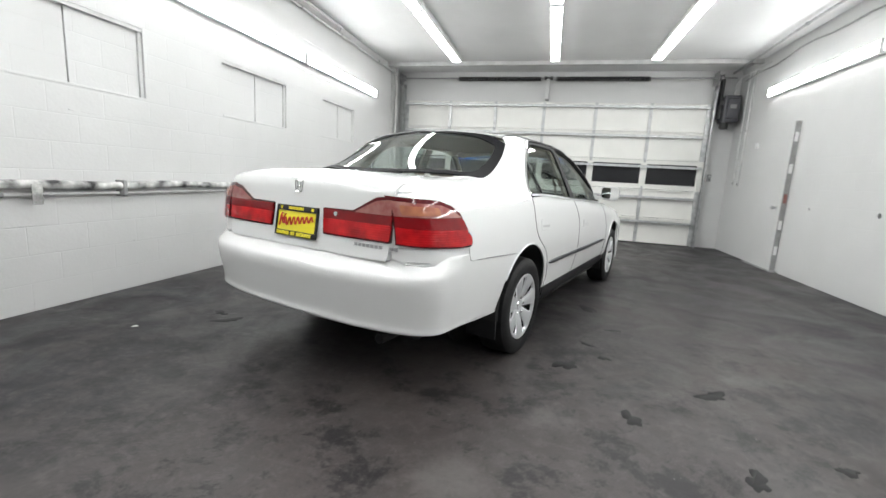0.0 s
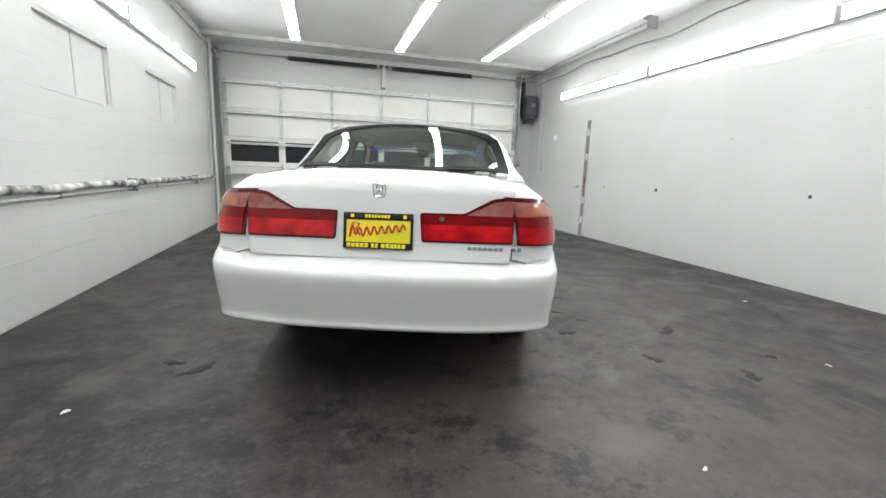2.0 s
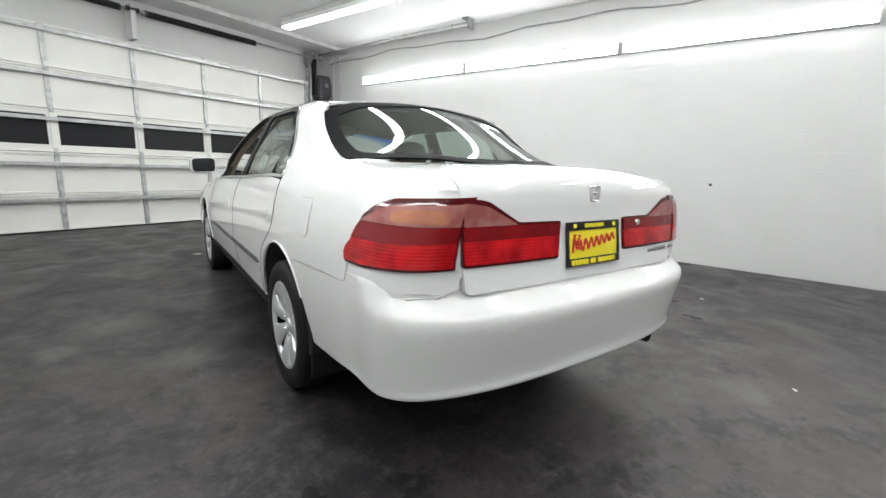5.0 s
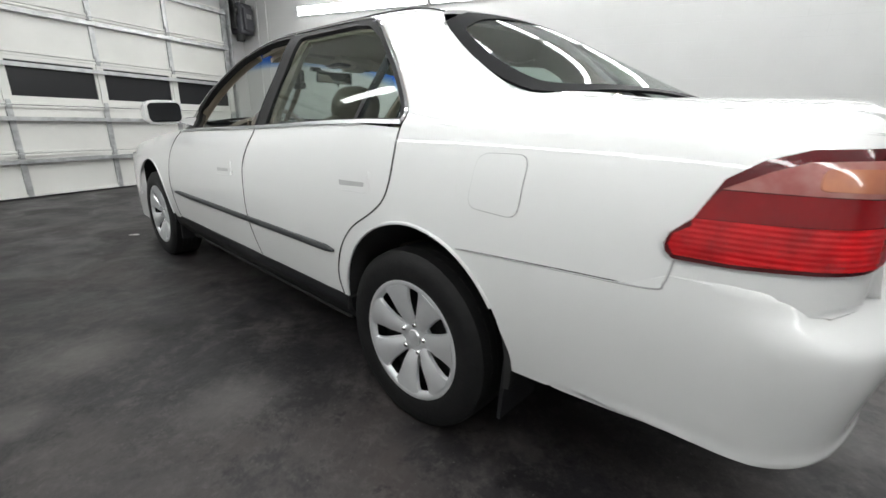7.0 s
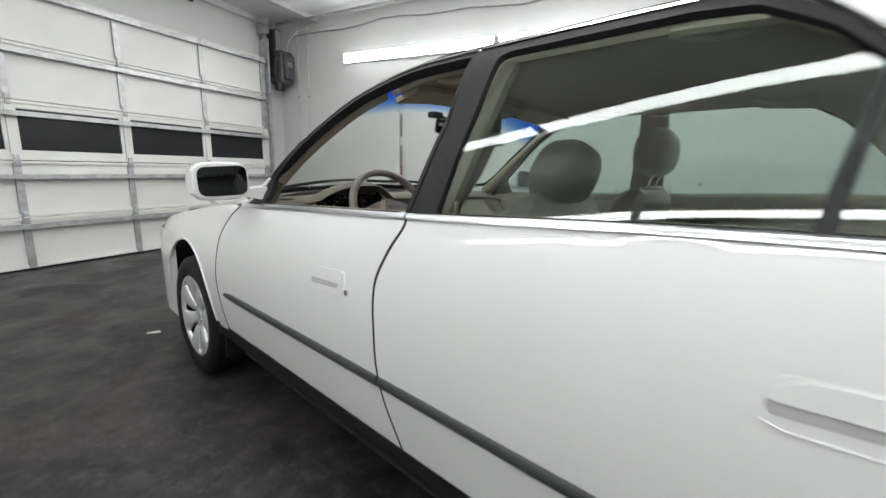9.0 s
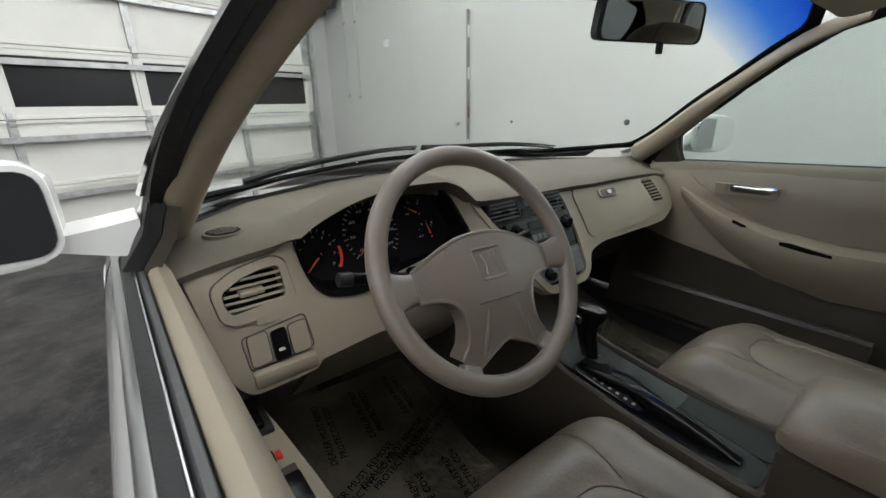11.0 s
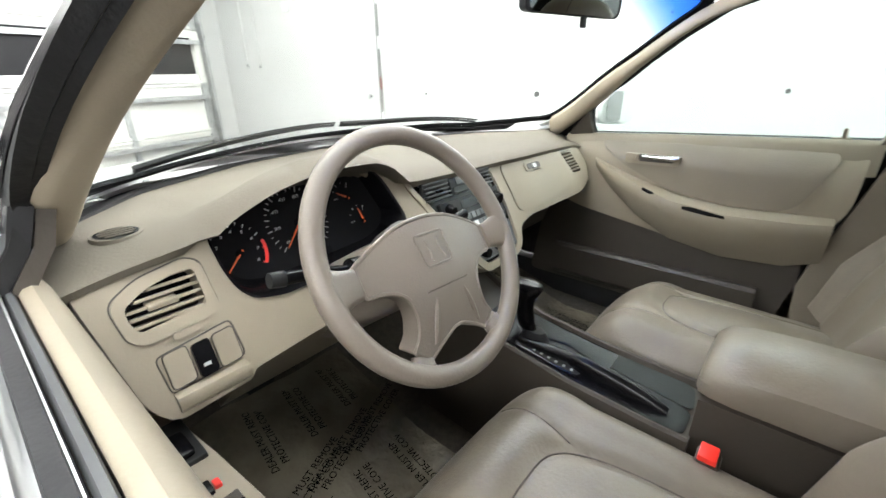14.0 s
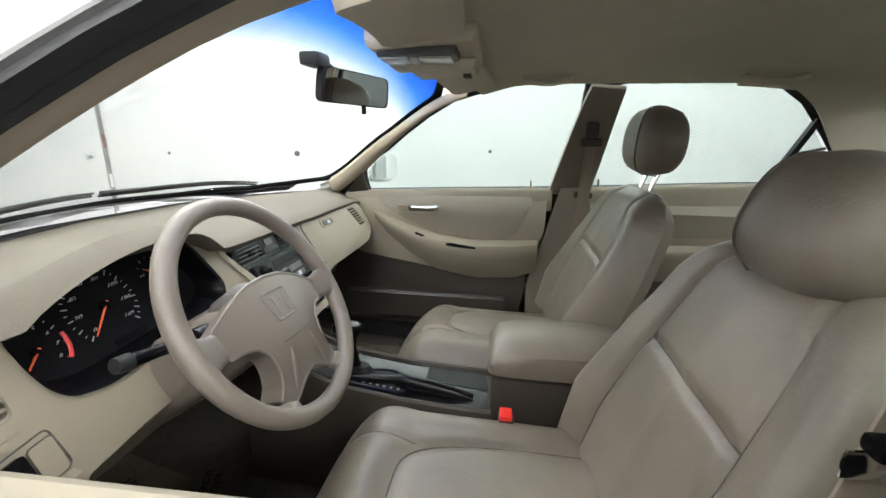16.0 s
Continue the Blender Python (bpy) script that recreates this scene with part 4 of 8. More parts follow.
for s in (-1, 1):
    fm = side_map(s)
    left = s < 0
    # rear quarter: from the rear door round the arch to the tail lamp, up to roof and deck
    bl = spline(R_LINE, 4)
    yt = [(y - GAP, t_of_z(y, z)) for y, z in bl]
    up = [(y - GAP, t_of_z(y, min(z, 1.36)) + (0.03)) for y, z in spline(DLO_TOP_R, 4)][::-1]
    arch_r = [p for p in arc(RA[0], RA[1], RA[2], 4, 151, 18)]
    outline = []
    outline += z2t([(0.372, 0.33), (0.366 - 0.02, 0.33)])
    outline += z2t(arch_r[:-1])
    outline += z2t([(-0.215, 0.684), (-0.53, 0.697), (-0.72, 0.702)])
    outline += z2t([(-0.80, 0.70), (-0.93, 0.70), (-1.0, 0.70), (-1.035, 0.70), (-1.046, 0.72)])
    outline += z2t([(-1.047, 0.85), (-1.045, 0.92)]) + [(-1.035, 5.9), (-1.02, 6.6), (-0.995, 7.0), (-0.96, 7.3), (-0.80, 7.3), (-0.62, 7.3), (-0.44, 7.3), (-0.37, 7.2), (-0.31, 7.03)]
    # edge of the rear glass, then the roof rail
    outline += [(-0.27, 7.0), (-0.2, 7.0), (0.0, 7.0), (0.10, 7.04), (0.16, 7.2), (0.6, 7.22), (1.07, 7.2), (1.07, t_of_z(1.07, 1.396))]
    outline += up[:][::-1][1:] if False else [(y, t) for y, t in [(p[0], p[1]) for p in [(a - GAP, t_of_z(a, z) + 0.03) for a, z in spline(DLO_TOP_R, 4)[1:]]]]
    outline += yt[::-1]
    plate("quarter_panel", outline, yt_map(s), PAINT, car, 0.05, 0.012)
    # roof rail and front pillar
    fr = spline(DLO_TOP_F, 4)
    o = [(y + 0.004, t_of_z(y, z) + 0.03) for y, z in fr] + [(1.075, 7.2), (1.3, 7.2), (1.45, 7.15), (1.56, 7.02), (1.8, 7.0), (2.0, 7.0), (2.12, 7.0), (2.13, 6.0), (2.12, t_of_z(2.12, 0.93))]
    plate("front_pillar", o, yt_map(s), PAINT, car, 0.04, 0.012)
    # front wing
    o = [(y + GAP, z) for y, z in spline(F_LINE, 4)] + [(2.2, 0.925), (2.6, 0.88), (3.1, 0.80), (3.35, 0.72), (3.38, 0.62), (3.1, 0.58)] + arc(FA[0], FA[1], FA[2], 38, 176, 16) + [(2.30, 0.33)]
    plate("front_wing", o, fm, PAINT, car, 0.05, 0.012)
    # doors
    for nm, lab in (("front_door", 1), ("rear_door", 0)):
        d = empty("driver_door" if (left and lab) else nm)
        d.parent = car
        if lab:
            lo = [(y - GAP, z) for y, z in spline(F_LINE, 4)] + [(y, belt_z(y) - 0.004) for y in (1.9, 1.6, 1.3)] + [(y + GAP, z - 0.004) for y, z in spline(B_LINE, 4)[::-1]]
            y0, y1 = 2.09, 1.092
        else:
            lo = [(y - GAP, z - 0.004) for y, z in spline(B_LINE, 4)] + [(y, belt_z(y) - 0.004) for y in (0.9, 0.6, 0.3)] + [(y + GAP, z) for y, z in spline(R_LINE, 4)[::-1]]
            y0, y1 = 1.084, 0.075
        plate("outer_panel", lo, fm, PAINT, d, 0.04, 0.014)
        # belt strip
        n = 14
        bm = loft([[skin(y, t_of_z(y, belt_z(y) + dz), s) + Vector((s * dx, 0, 0)) for dz, dx in ((-0.004, 0.002), (-0.003, 0.007), (0.006, 0.008), (0.011, 0.003), (0.011, -0.012), (-0.004, -0.012))] for y in np.linspace(y0, y1, n)])
        part("belt_moulding", bm, SATIN, d, "bright belt strip")
        # window frame
        if lab:
            outer = [(y, z - 0.004) for y, z in fr] + [(1.056, 1.2), (1.082, 0.985)] + [(y, belt_z(y) + 0.008) for y in (1.3, 1.6, 1.9)]
            hole = [(1.905, belt_z(1.905) + 0.012), (1.905, 1.036), (1.80, 1.127), (1.72, 1.193), (1.62, 1.262), (1.52, 1.318), (1.40, 1.352), (1.30, 1.370), (1.15, 1.378), (1.064, 1.380), (1.066, 1.21), (1.096, 0.998), (1.098, belt_z(1.12) + 0.012)]
        else:
            dr = spline(DLO_TOP_R, 4)
            outer = [(y + 0.003, z - 0.004) for y, z in dr] + [(y, belt_z(y) + 0.008) for y in (0.3, 0.6, 0.9)] + [(1.077, 0.985), (1.051, 1.2)]
            hole = [(0.992, belt_z(1.0) + 0.012), (0.985, 1.1), (0.968, 1.36), (0.94, 1.370), (0.55, 1.372), (0.455, 1.360), (0.357, 1.304), (0.182, 1.138), (0.100, 1.056), (0.097, 1.028)]
        hole = fillet(hole, 0.012, 3)
        plate("window_frame", outer, fm, RUBBER, d, 0.04, 0.016, [hole], lift=0.001, label="black window frame")
        # glass
        if not (left and lab):
            plate("pane", hole, pane_map(s), GLASS, d, 0.03, 0.004, lift=-0.011)
            d.children[-1].visible_shadow = False
        else:
            plate("pane", [(1.79, belt_z(1.79) - 0.002), (1.15, belt_z(1.15) - 0.002), (1.15, belt_z(1.15) + 0.016), (1.78, belt_z(1.78) + 0.012)], fm, GLASS, d, 0.06, 0.003, lift=-0.004, label="edge of the lowered window pane")
        if not lab:
            plate("divider", [(0.340, 1.005), (0.319, 1.005), (0.281, 1.245), (0.297, 1.262)], fm, TRIM, d, 0.04, 0.02, lift=-0.004)
            ch = [skin(y, t_of_z(y, z) + 0.02, s) + Vector((s * 0.004, 0, 0)) for y, z in spline([(0.075, 1.02), (0.08, 1.06), (0.182, 1.165), (0.349, 1.325), (0.42, 1.372), (0.5, 1.392), (0.7, 1.398), (1.05, 1.396)], 5)]
            part("frame_trim", tube(ch, 0.0055, 6), CHROME, d, "thin bright window surround")
        else:
            ch = [skin(y, t_of_z(y, z) + 0.02, s) + Vector((s * 0.004, 0, 0)) for y, z in spline(DLO_TOP_F[1:], 5)]
            part("frame_trim", tube(ch, 0.0055, 6), CHROME, d, "thin bright window surround")
        # side moulding
        m0, m1 = ((2.19, 1.136) if lab else (1.124, 0.395))
        rows = []
        for y in np.linspace(m0, m1, 16):
            k = 1.0 if m1 + 0.05 < y or lab else max(0.35, (y - m1) / 0.05)
            k = k if y < 2.15 else 0.5
            zc = 0.541
            rows.append([skin(y, t_of_z(y, zc + dz * k), s) + Vector((s * dx, 0, 0)) for dz, dx in ((-0.015, -0.002), (-0.013, 0.007), (-0.005, 0.011), (0.006, 0.011), (0.013, 0.007), (0.015, -0.002))])
        part("side_moulding", loft(rows), MOULD, d, "dark grey rubbing strip")
        # pull handle: base plate, flap, and a grey plate painting the shade beneath
        ya, za = (1.38, 0.764) if lab else (0.266, 0.817)
        rec = fillet([(ya - 0.094, za - 0.034), (ya + 0.092, za - 0.040), (ya + 0.092, za + 0.010), (ya + 0.07, za + 0.034), (ya - 0.09, za + 0.042)], 0.018, 4)
        h = plate("handle", rec, fm, PAINT, d, 0.012, 0.004, lift=0.0012)
        flap = fillet([(ya - 0.082, za + 0.003), (ya + 0.080, za - 0.002), (ya + 0.078, za + 0.016), (ya + 0.05, za + 0.032), (ya - 0.082, za + 0.040)], 0.012, 4)
        plate("grip", flap, fm, PAINT, h, 0.010, 0.006, lift=0.0036)
        dip = fillet([(ya - 0.060, za - 0.012), (ya + 0.078, za - 0.020), (ya + 0.084, za - 0.006), (ya + 0.080, za + 0.001), (ya - 0.060, za + 0.005)], 0.006, 3)
        plate("recess", dip, fm, SHADE_SEAM, h, 0.012, 0.002, lift=0.0020, label="grey plate painted as the shade under the grip")
        part("lip", tube([skin(y, t_of_z(y, z), s) + Vector((s * 0.0012, 0, 0)) for y, z in ((ya - 0.085, za - 0.012), (ya - 0.078, za - 0.028), (ya - 0.05, za - 0.032), (ya + 0.06, za - 0.036), (ya + 0.085, za - 0.030))], 0.0014, 6), PAINT, h)
        if lab and left:
            part("lock", lathe([(0, 0), (0, 0.009), (0.006, 0.009), (0.006, 0)], 10, skin(ya - 0.105, t_of_z(ya - 0.105, za - 0.015), s) + Vector((-0.004, 0, 0))), CHROME, d)
    # sill
    rows = [[(s * x, y, z) for x, z in ((0.74, 0.22), (0.80, 0.235), (0.845, 0.29), (0.862, 0.325), (0.864, 0.362), (0.80, 0.37))] for y in np.linspace(0.32, 2.38, 12)]
    part("sill", loft(rows), TRIM, car, "black sill panel")
    # wheel arch liners and mud flaps
    for (cy, cz, r), yw in ((RA, 0.0), (FA, 2.715)):
        bm = bmesh.new()
        rows = []
        for a in np.linspace(-8, 188, 22):
            c_, s_ = math.cos(radians(a)), math.sin(radians(a))
            rows.append([(s * x, cy + (r - d_) * c_, cz + (r - d_) * s_) for x, d_ in ((0.50, 0.02), (0.83, 0.006), (0.866, -0.002), (0.855, -0.016), (0.50, 0.0))])
        part("arch_liner", loft(rows), UNDER, car)
        part("arch_back", lathe([(s * 0.50, 0.0), (s * 0.50, r), (s * 0.47, r)], 24, (0, cy, cz)), UNDER, car)
        ym = yw - 0.375
        bm = loft([[(s * x, ym + 0.05 * (0.42 - z) + dy, z) for x, dy in ((0.66, 0), (0.85, 0), (0.85, -0.012), (0.66, -0.012))] for z in (0.42, 0.32, 0.24, 0.185)])
        part("mud_flap", bm, TRIM, car, "black mud flap")
    # black lip round the rear arch
    lip = [skin(y, t_of_z(y, z), s) + Vector((s * 0.0, 0, 0)) for y, z in arc(RA[0], RA[1], RA[2] - 0.004, 2, 150, 22)]
    part("arch_edge", tube(lip, 0.006, 6), PAINT, car)
    lip = [skin(y, t_of_z(y, z), s) for y, z in arc(FA[0], FA[1], FA[2] - 0.004, 10, 178, 22)]
    part("arch_edge", tube(lip, 0.006, 6), PAINT, car)

# black rubber seals in the shut lines
for s in (-1, 1):
    for line in (F_LINE, B_LINE, R_LINE):
        pts = [skin(y, t_of_z(y, z), s) + Vector((-s * 0.0035, 0, 0)) for y, z in spline(line, 5)]
        part("door_seal", tube(pts, 0.0052, 6), DARKGAP, car, "black door seal")
    pts = [lid_edge for lid_edge in [Vector((s * (0.6365 - 0.012 * k / 7), -0.44 - 0.42 * k / 7, skin(-0.44 - 0.42 * k / 7, t_of_x(-0.44 - 0.42 * k / 7, 0.636), 1).z + 0.0)) for k in range(8)]]
    part("boot_seal", tube([p - Vector((0, 0, 0.001)) for p in pts], 0.0022, 6), DARKGAP, car, "black boot seal")

# fuel flap on the left quarter
ff = fillet([(-0.2346, 0.8018), (-0.2477, 0.9462), (-0.3964, 0.9503), (-0.3903, 0.7917)], 0.034, 5)
plate("fuel_flap_gap", ff, side_map(-1), MOULD, car, 0.03, 0.004, lift=0.0012)
ff2 = fillet([(-0.236, 0.803), (-0.249, 0.945), (-0.395, 0.949), (-0.389, 0.793)], 0.033, 5)
plate("fuel_flap", ff2, side_map(-1), PAINT, car, 0.03, 0.006, lift=0.0028)

# roof, bonnet, glass: outlines over x and y
def top_map(x, y):
    t = t_of_x(y, abs(x))
    return skin(y, t, 1 if x >= 0 else -1)


def rail(y):
    return skin(y, 7.2, 1).x


ys = np.linspace(0.17, 1.44, 16)
roof = [(-rail(y) + 0.002, y) for y in ys] + [(-0.45, 1.515), (-0.2, 1.545), (0, 1.55), (0.2, 1.545), (0.45, 1.515)] + [(rail(y) - 0.002, y) for y in ys[::-1]] + [(0.45, 0.145), (0, 0.125), (-0.45, 0.145)]
plate("roof", roof, top_map, PAINT, car, 0.06, 0.012)
for s in (-1, 1):
    part("roof_channel", tube([skin(y, 7.2, s) + Vector((0, 0, 0.002)) for y in np.linspace(0.15, 1.5, 20)], 0.0035, 6), TRIM, car, "black roof channel strip")


def edge7(y, t=7.0):
    return skin(y, t, 1).x


ys = np.linspace(-0.28, 0.10, 10)
RW = [(-edge7(y), y) for y in ys] + [(-0.45, 0.138), (0, 0.118), (0.45, 0.138)] + [(edge7(y), y) for y in ys[::-1]] + [(0.63, -0.335), (0.57, -0.395), (0.44, -0.48), (0.25, -0.56), (0, -0.595), (-0.25, -0.56), (-0.44, -0.48), (-0.57, -0.395), (-0.63, -0.335)]
inner = [(x * 0.90, -0.2 + (y + 0.2) * 0.87) for x, y in RW]


GY = np.linspace(-0.62, 0.14, 40)
P_E = np.polyfit(GY, [skin(y, 7.0, 1).z for y in GY], 3)
P_X = np.polyfit(GY, [skin(y, 7.0, 1).x for y in GY], 3)
P_M = np.polyfit(GY, [skin(y, 9.0, 1).z for y in GY], 3)


def rear_map(x, y):
    """The rear glass: one evenly bowed sheet."""
    e, w, m = (float(np.polyval(p, y)) for p in (P_E, P_X, P_M))
    return Vector((x, y, m - (m - e) * (x / w) ** 2))


rw = plate("rear_window", RW, rear_map, FRIT, car, 0.05, 0.008, [fillet(inner, 0.05, 4)], lift=0.001, label="rear window with black border")
plate("pane", fillet(inner, 0.05, 4), rear_map, GLASS, rw, 0.03, 0.004, lift=-0.002)
rw.children[0].visible_shadow = False
ys = np.linspace(1.57, 2.08, 10)
WS = [(-edge7(y), y) for y in ys] + [(-0.69, 2.2), (-0.58, 2.33), (-0.3, 2.46), (0, 2.5), (0.3, 2.46), (0.58, 2.33), (0.69, 2.2)] + [(edge7(y), y) for y in ys[::-1]] + [(0.5, 1.525), (0.2, 1.555), (0, 1.56), (-0.2, 1.555), (-0.5, 1.525)]
inner = fillet([(x * 0.968, 1.96 + (y - 1.96) * 0.94) for x, y in WS], 0.03, 3)
ws = plate("windscreen", WS, top_map, FRIT, car, 0.05, 0.008, [inner], lift=0.001, label="windscreen with black border")
plate("pane", inner, top_map, WGLASS, ws, 0.06, 0.004, lift=-0.002)
for c in ws.children:
    c.visible_shadow = False
cowl = [(-0.71, 2.2), (-0.6, 2.345), (-0.3, 2.475), (0, 2.515), (0.3, 2.475), (0.6, 2.345), (0.71, 2.2), (0.74, 2.26), (0.6, 2.43), (0.3, 2.54), (0, 2.58), (-0.3, 2.54), (-0.6, 2.43), (-0.74, 2.26)]
plate("cowl", cowl, lambda x, y: Vector((x, y, skin(y, t_of_x(y, abs(x)), 1).z + 0.006)), TRIM, car, 0.05, 0.01, label="black scuttle grille")
for x0, x1 in ((-0.55, 0.02), (0.05, 0.60)):
    pts = [top_map(x0 + (x1 - x0) * k / 8, 2.37 + 0.06 * k / 8 if x0 < 0 else 2.44 - 0.17 * max(0, k / 8 - 0.2)) + Vector((0, 0, 0.018)) for k in range(9)]
    wp = part("wiper", tube(pts, [0.007 - 0.0005 * k for k in range(9)], 6), TRIM, car, "black wiper arm and blade")
    part("blade", tube([p + Vector((0, 0.010, -0.008)) for p in pts], 0.004, 5), TRIM, wp)
ysb = np.linspace(2.34, 3.45, 9)
bon = [(-edge7(y, 6.6) + 0.005, y) for y in ysb] + [(-0.3, 3.55), (0, 3.57), (0.3, 3.55)] + [(edge7(y, 6.6) - 0.005, y) for y in ysb[::-1]] + [(0.68, 2.36), (0.5, 2.49), (0, 2.59), (-0.5, 2.49), (-0.68, 2.36)]
plate("bonnet", bon, top_map, PAINT, car, 0.08, 0.012)
rows = []
for z, out in ((0.22, -0.06), (0.3, 0.0), (0.45, 0.02), (0.58, 0.0), (0.68, -0.06), (0.72, -0.14)):
    rows.append([(math.copysign(0.87 * abs(math.cos(a)) ** 0.5, math.cos(a)), 2.95 + (0.74 + out) * math.sin(a) ** 0.5, z) for a in [math.pi * k / 24 for k in range(25)]])
part("front_bumper", loft(rows, closed=False), PAINT, car)
for s in (-1, 1):
    part("headlamp", box(min(s * 0.42, s * 0.76), max(s * 0.42, s * 0.76), 3.36, 3.52, 0.60, 0.71, 0.03, 3), mat("lamp_clear%d" % s, (0.6, 0.62, 0.62), 0.1, var=0.1, coat=1.0), car)

# ---- the rear end ----
LID = [(-0.34, 1.106), (-0.595, 1.106), (-0.70, 1.107), (-0.85, 1.107), (-0.95, 1.102), (-1.0, 1.09), (-1.03, 1.07), (-1.048, 1.04), (-1.055, 1.0), (-1.058, 0.94), (-1.064, 0.86), (-1.074, 0.77), (-1.084, 0.70)]
LIDC = spline(LID, 5)
lens = np.r_[0, np.cumsum([math.dist(a, b) for a, b in zip(LIDC, LIDC[1:])])]
LIDL = float(lens[-1])


def bow(x):
    return 0.021 * abs(x / 0.62) ** 3.0


def lid_map(x, q):
    """x across, q metres down the profile from the glass."""
    y = float(np.interp(q, lens, [p[0] for p in LIDC]))
    z = float(np.interp(q, lens, [p[1] for p in LIDC]))
    deck = min(1, max(0, (z - 0.99) / 0.11))
    yc = max(y, -0.995)
    drop = skin(yc, t_of_x(yc, lerp(yc, [(-0.995, 0.60), (-0.9, 0.63)])), 1).z - float(np.interp(-yc, [-p[0] for p in LIDC], [p[1] for p in LIDC])) - 0.002
    return Vector((x, y + bow(x) * min(1, max(0, (-0.6 - y) / 0.35)), z + drop * deck * abs(x / 0.63) ** 2.5))


def q_of_z(z):
    return float(np.interp(-z, [-p[1] for p in LIDC][12:], lens[12:]))


def rear_xz(x, z):
    return lid_map(x, q_of_z(z))


DQ = 0.34
lid_out = [(-0.645, 0.42 - DQ), (-0.635, 0.62 - DQ), (-0.625, 0.85 - DQ), (-0.610, q_of_z(1.04)), (-0.606, q_of_z(0.93)), (-0.603, q_of_z(0.79)), (-0.597, LIDL - 0.004), (0.597, LIDL - 0.004), (0.603, q_of_z(0.79)), (0.606, q_of_z(0.93)), (0.610, q_of_z(1.04)), (0.625, 0.85 - DQ), (0.635, 0.62 - DQ), (0.645, 0.42 - DQ), (0.575, 0.41 - DQ), (0.445, 0.49 - DQ), (0.25, 0.57 - DQ), (0, 0.605 - DQ), (-0.25, 0.57 - DQ), (-0.445, 0.49 - DQ), (-0.575, 0.41 - DQ)]
lid = plate("boot_lid", fillet(lid_out, 0.02, 3), lid_map, PAINT, car, 0.04, 0.035, lift=0.003)


def body_w(z):
    return skin(-0.1, t_of_z(-0.1, z), 1).x


BW = [(z, body_w(z)) for z in np.arange(0.3, 1.1, 0.02)]
# plan of the rear corner: from the side round to the middle of the back
PLAN = [(taper(y), y) for y in np.linspace(-0.5, -0.85, 8)]
for k in range(1, 40):
    ph = math.pi / 2 * k / 40
    y = R_END + L_END - L_END * math.sin(ph) ** (2 / N_END)
    if y < -0.85:
        c = taper(y)
        PLAN.append((c, y))
PLAN.append((0.0, R_END))
PLEN = np.r_[0, np.cumsum([math.hypot((a[0] - b[0]) * 0.85, a[1] - b[1]) for a, b in zip(PLAN, PLAN[1:])])]


def corner(a, z, s):
    """A place on the rear corner: a metres round it from y = -0.5, on side s."""
    y = float(np.interp(a, PLEN, [p[1] for p in PLAN]))
    return skin(max(y, -1.052), t_of_z(max(y, -1.052), z), s)


def a_of_y(y):
    k = int(np.argmin([p[1] for p in PLAN]))
    return float(np.interp(-y, [-p[1] for p in PLAN[:k]], PLEN[:k]))


def a_of_x(x):
    return float(np.interp(-x, [-p[0] * 0.85 for p in PLAN], PLEN))


# rear bumper
RB = [(0.372, -0.98), (0.364, -1.06), (0.370, -1.112), (0.386, -1.134), (0.415, -1.132), (0.48, -1.143), (0.56, -1.160), (0.61, -1.169), (0.642, -1.165), (0.660, -1.148), (0.680, -1.116), (0.700, -1.084), (0.735, -1.045), (0.775, -0.99)]
rows = []
prof = spline(RB, 3)
for k, (z, r) in enumerate(prof):
    w = lerp(min(max(z, 0.40), 0.782), BW) + 0.001 - 0.9 * max(0, z - 0.735) + 0.025 * max(0, 0.47 - z) - (0.02 if z < 0.375 else 0) - (0.10 if k < 3 else 0)
    row = []
    for i in range(73):
        a = math.pi * i / 72
        x = math.copysign(w * abs(math.cos(a)) ** 0.4, math.cos(a))
        q = abs(math.sin(a)) ** (2 / 2.77)
        y = -0.742 + (r + 0.742) * q
        x *= lerp(-y, [(0.742, 0.9590), (0.80, 0.9560), (0.86, 0.9635), (0.95, 0.981)])
        y += 0.055 * abs(x / 0.75) ** 2.5 * q ** 6
        row.append((x, y, z))
    # flanks run forward on the body side until they lie flush
    zf = min(max(z, 0.36), 0.70)
    for s in (-1, 1):
        end = row[0] if s > 0 else row[-1]
        off = abs(end[0]) - skin(-0.742, t_of_z(-0.742, zf), 1).x
        side = [(s * (skin(y, t_of_z(y, zf), 1).x + 0.0012 + off * ((-0.50 - y) / 0.242) ** 2), y, z if z < 0.692 else 0.692 + (z - 0.692) * max(0, (-0.66 - y) / 0.082)) for y in (-0.705, -0.665, -0.62, -0.57, -0.52)]
        row = side[::-1] + row if s > 0 else row + side
    rows.append(row)
bm = loft(rows, closed=False)
part("rear_bumper", bm, PAINT, car)
for s in (-1, 1):
    o = [(-0.216, 0.678)] + [(-0.53, 0.690), (-0.715, 0.698), (-0.735, 0.70), (-0.60, 0.66), (-0.535, 0.60), (-0.535, 0.372), (-0.50, 0.362), (-0.40, 0.36)] + arc(RA[0], RA[1], RA[2], 178, 117, 8)
    plate("bumper_side", o, lambda y, z, s=s: skin(y, t_of_z(y, z), s), PAINT, car, 0.04, 0.012, lift=0.0005)
    # thin grey seam between bumper and quarter
    part("bumper_seam", tube([skin(y, t_of_z(y, z), s) + Vector((s * 0.0008, 0, 0)) for y, z in spline([(-0.21, 0.681), (-0.53, 0.693), (-0.715, 0.7005), (-0.738, 0.718), (-0.744, 0.74), (-0.748, 0.768)], 5)], 0.0022, 5), SHADE_SEAM, car)
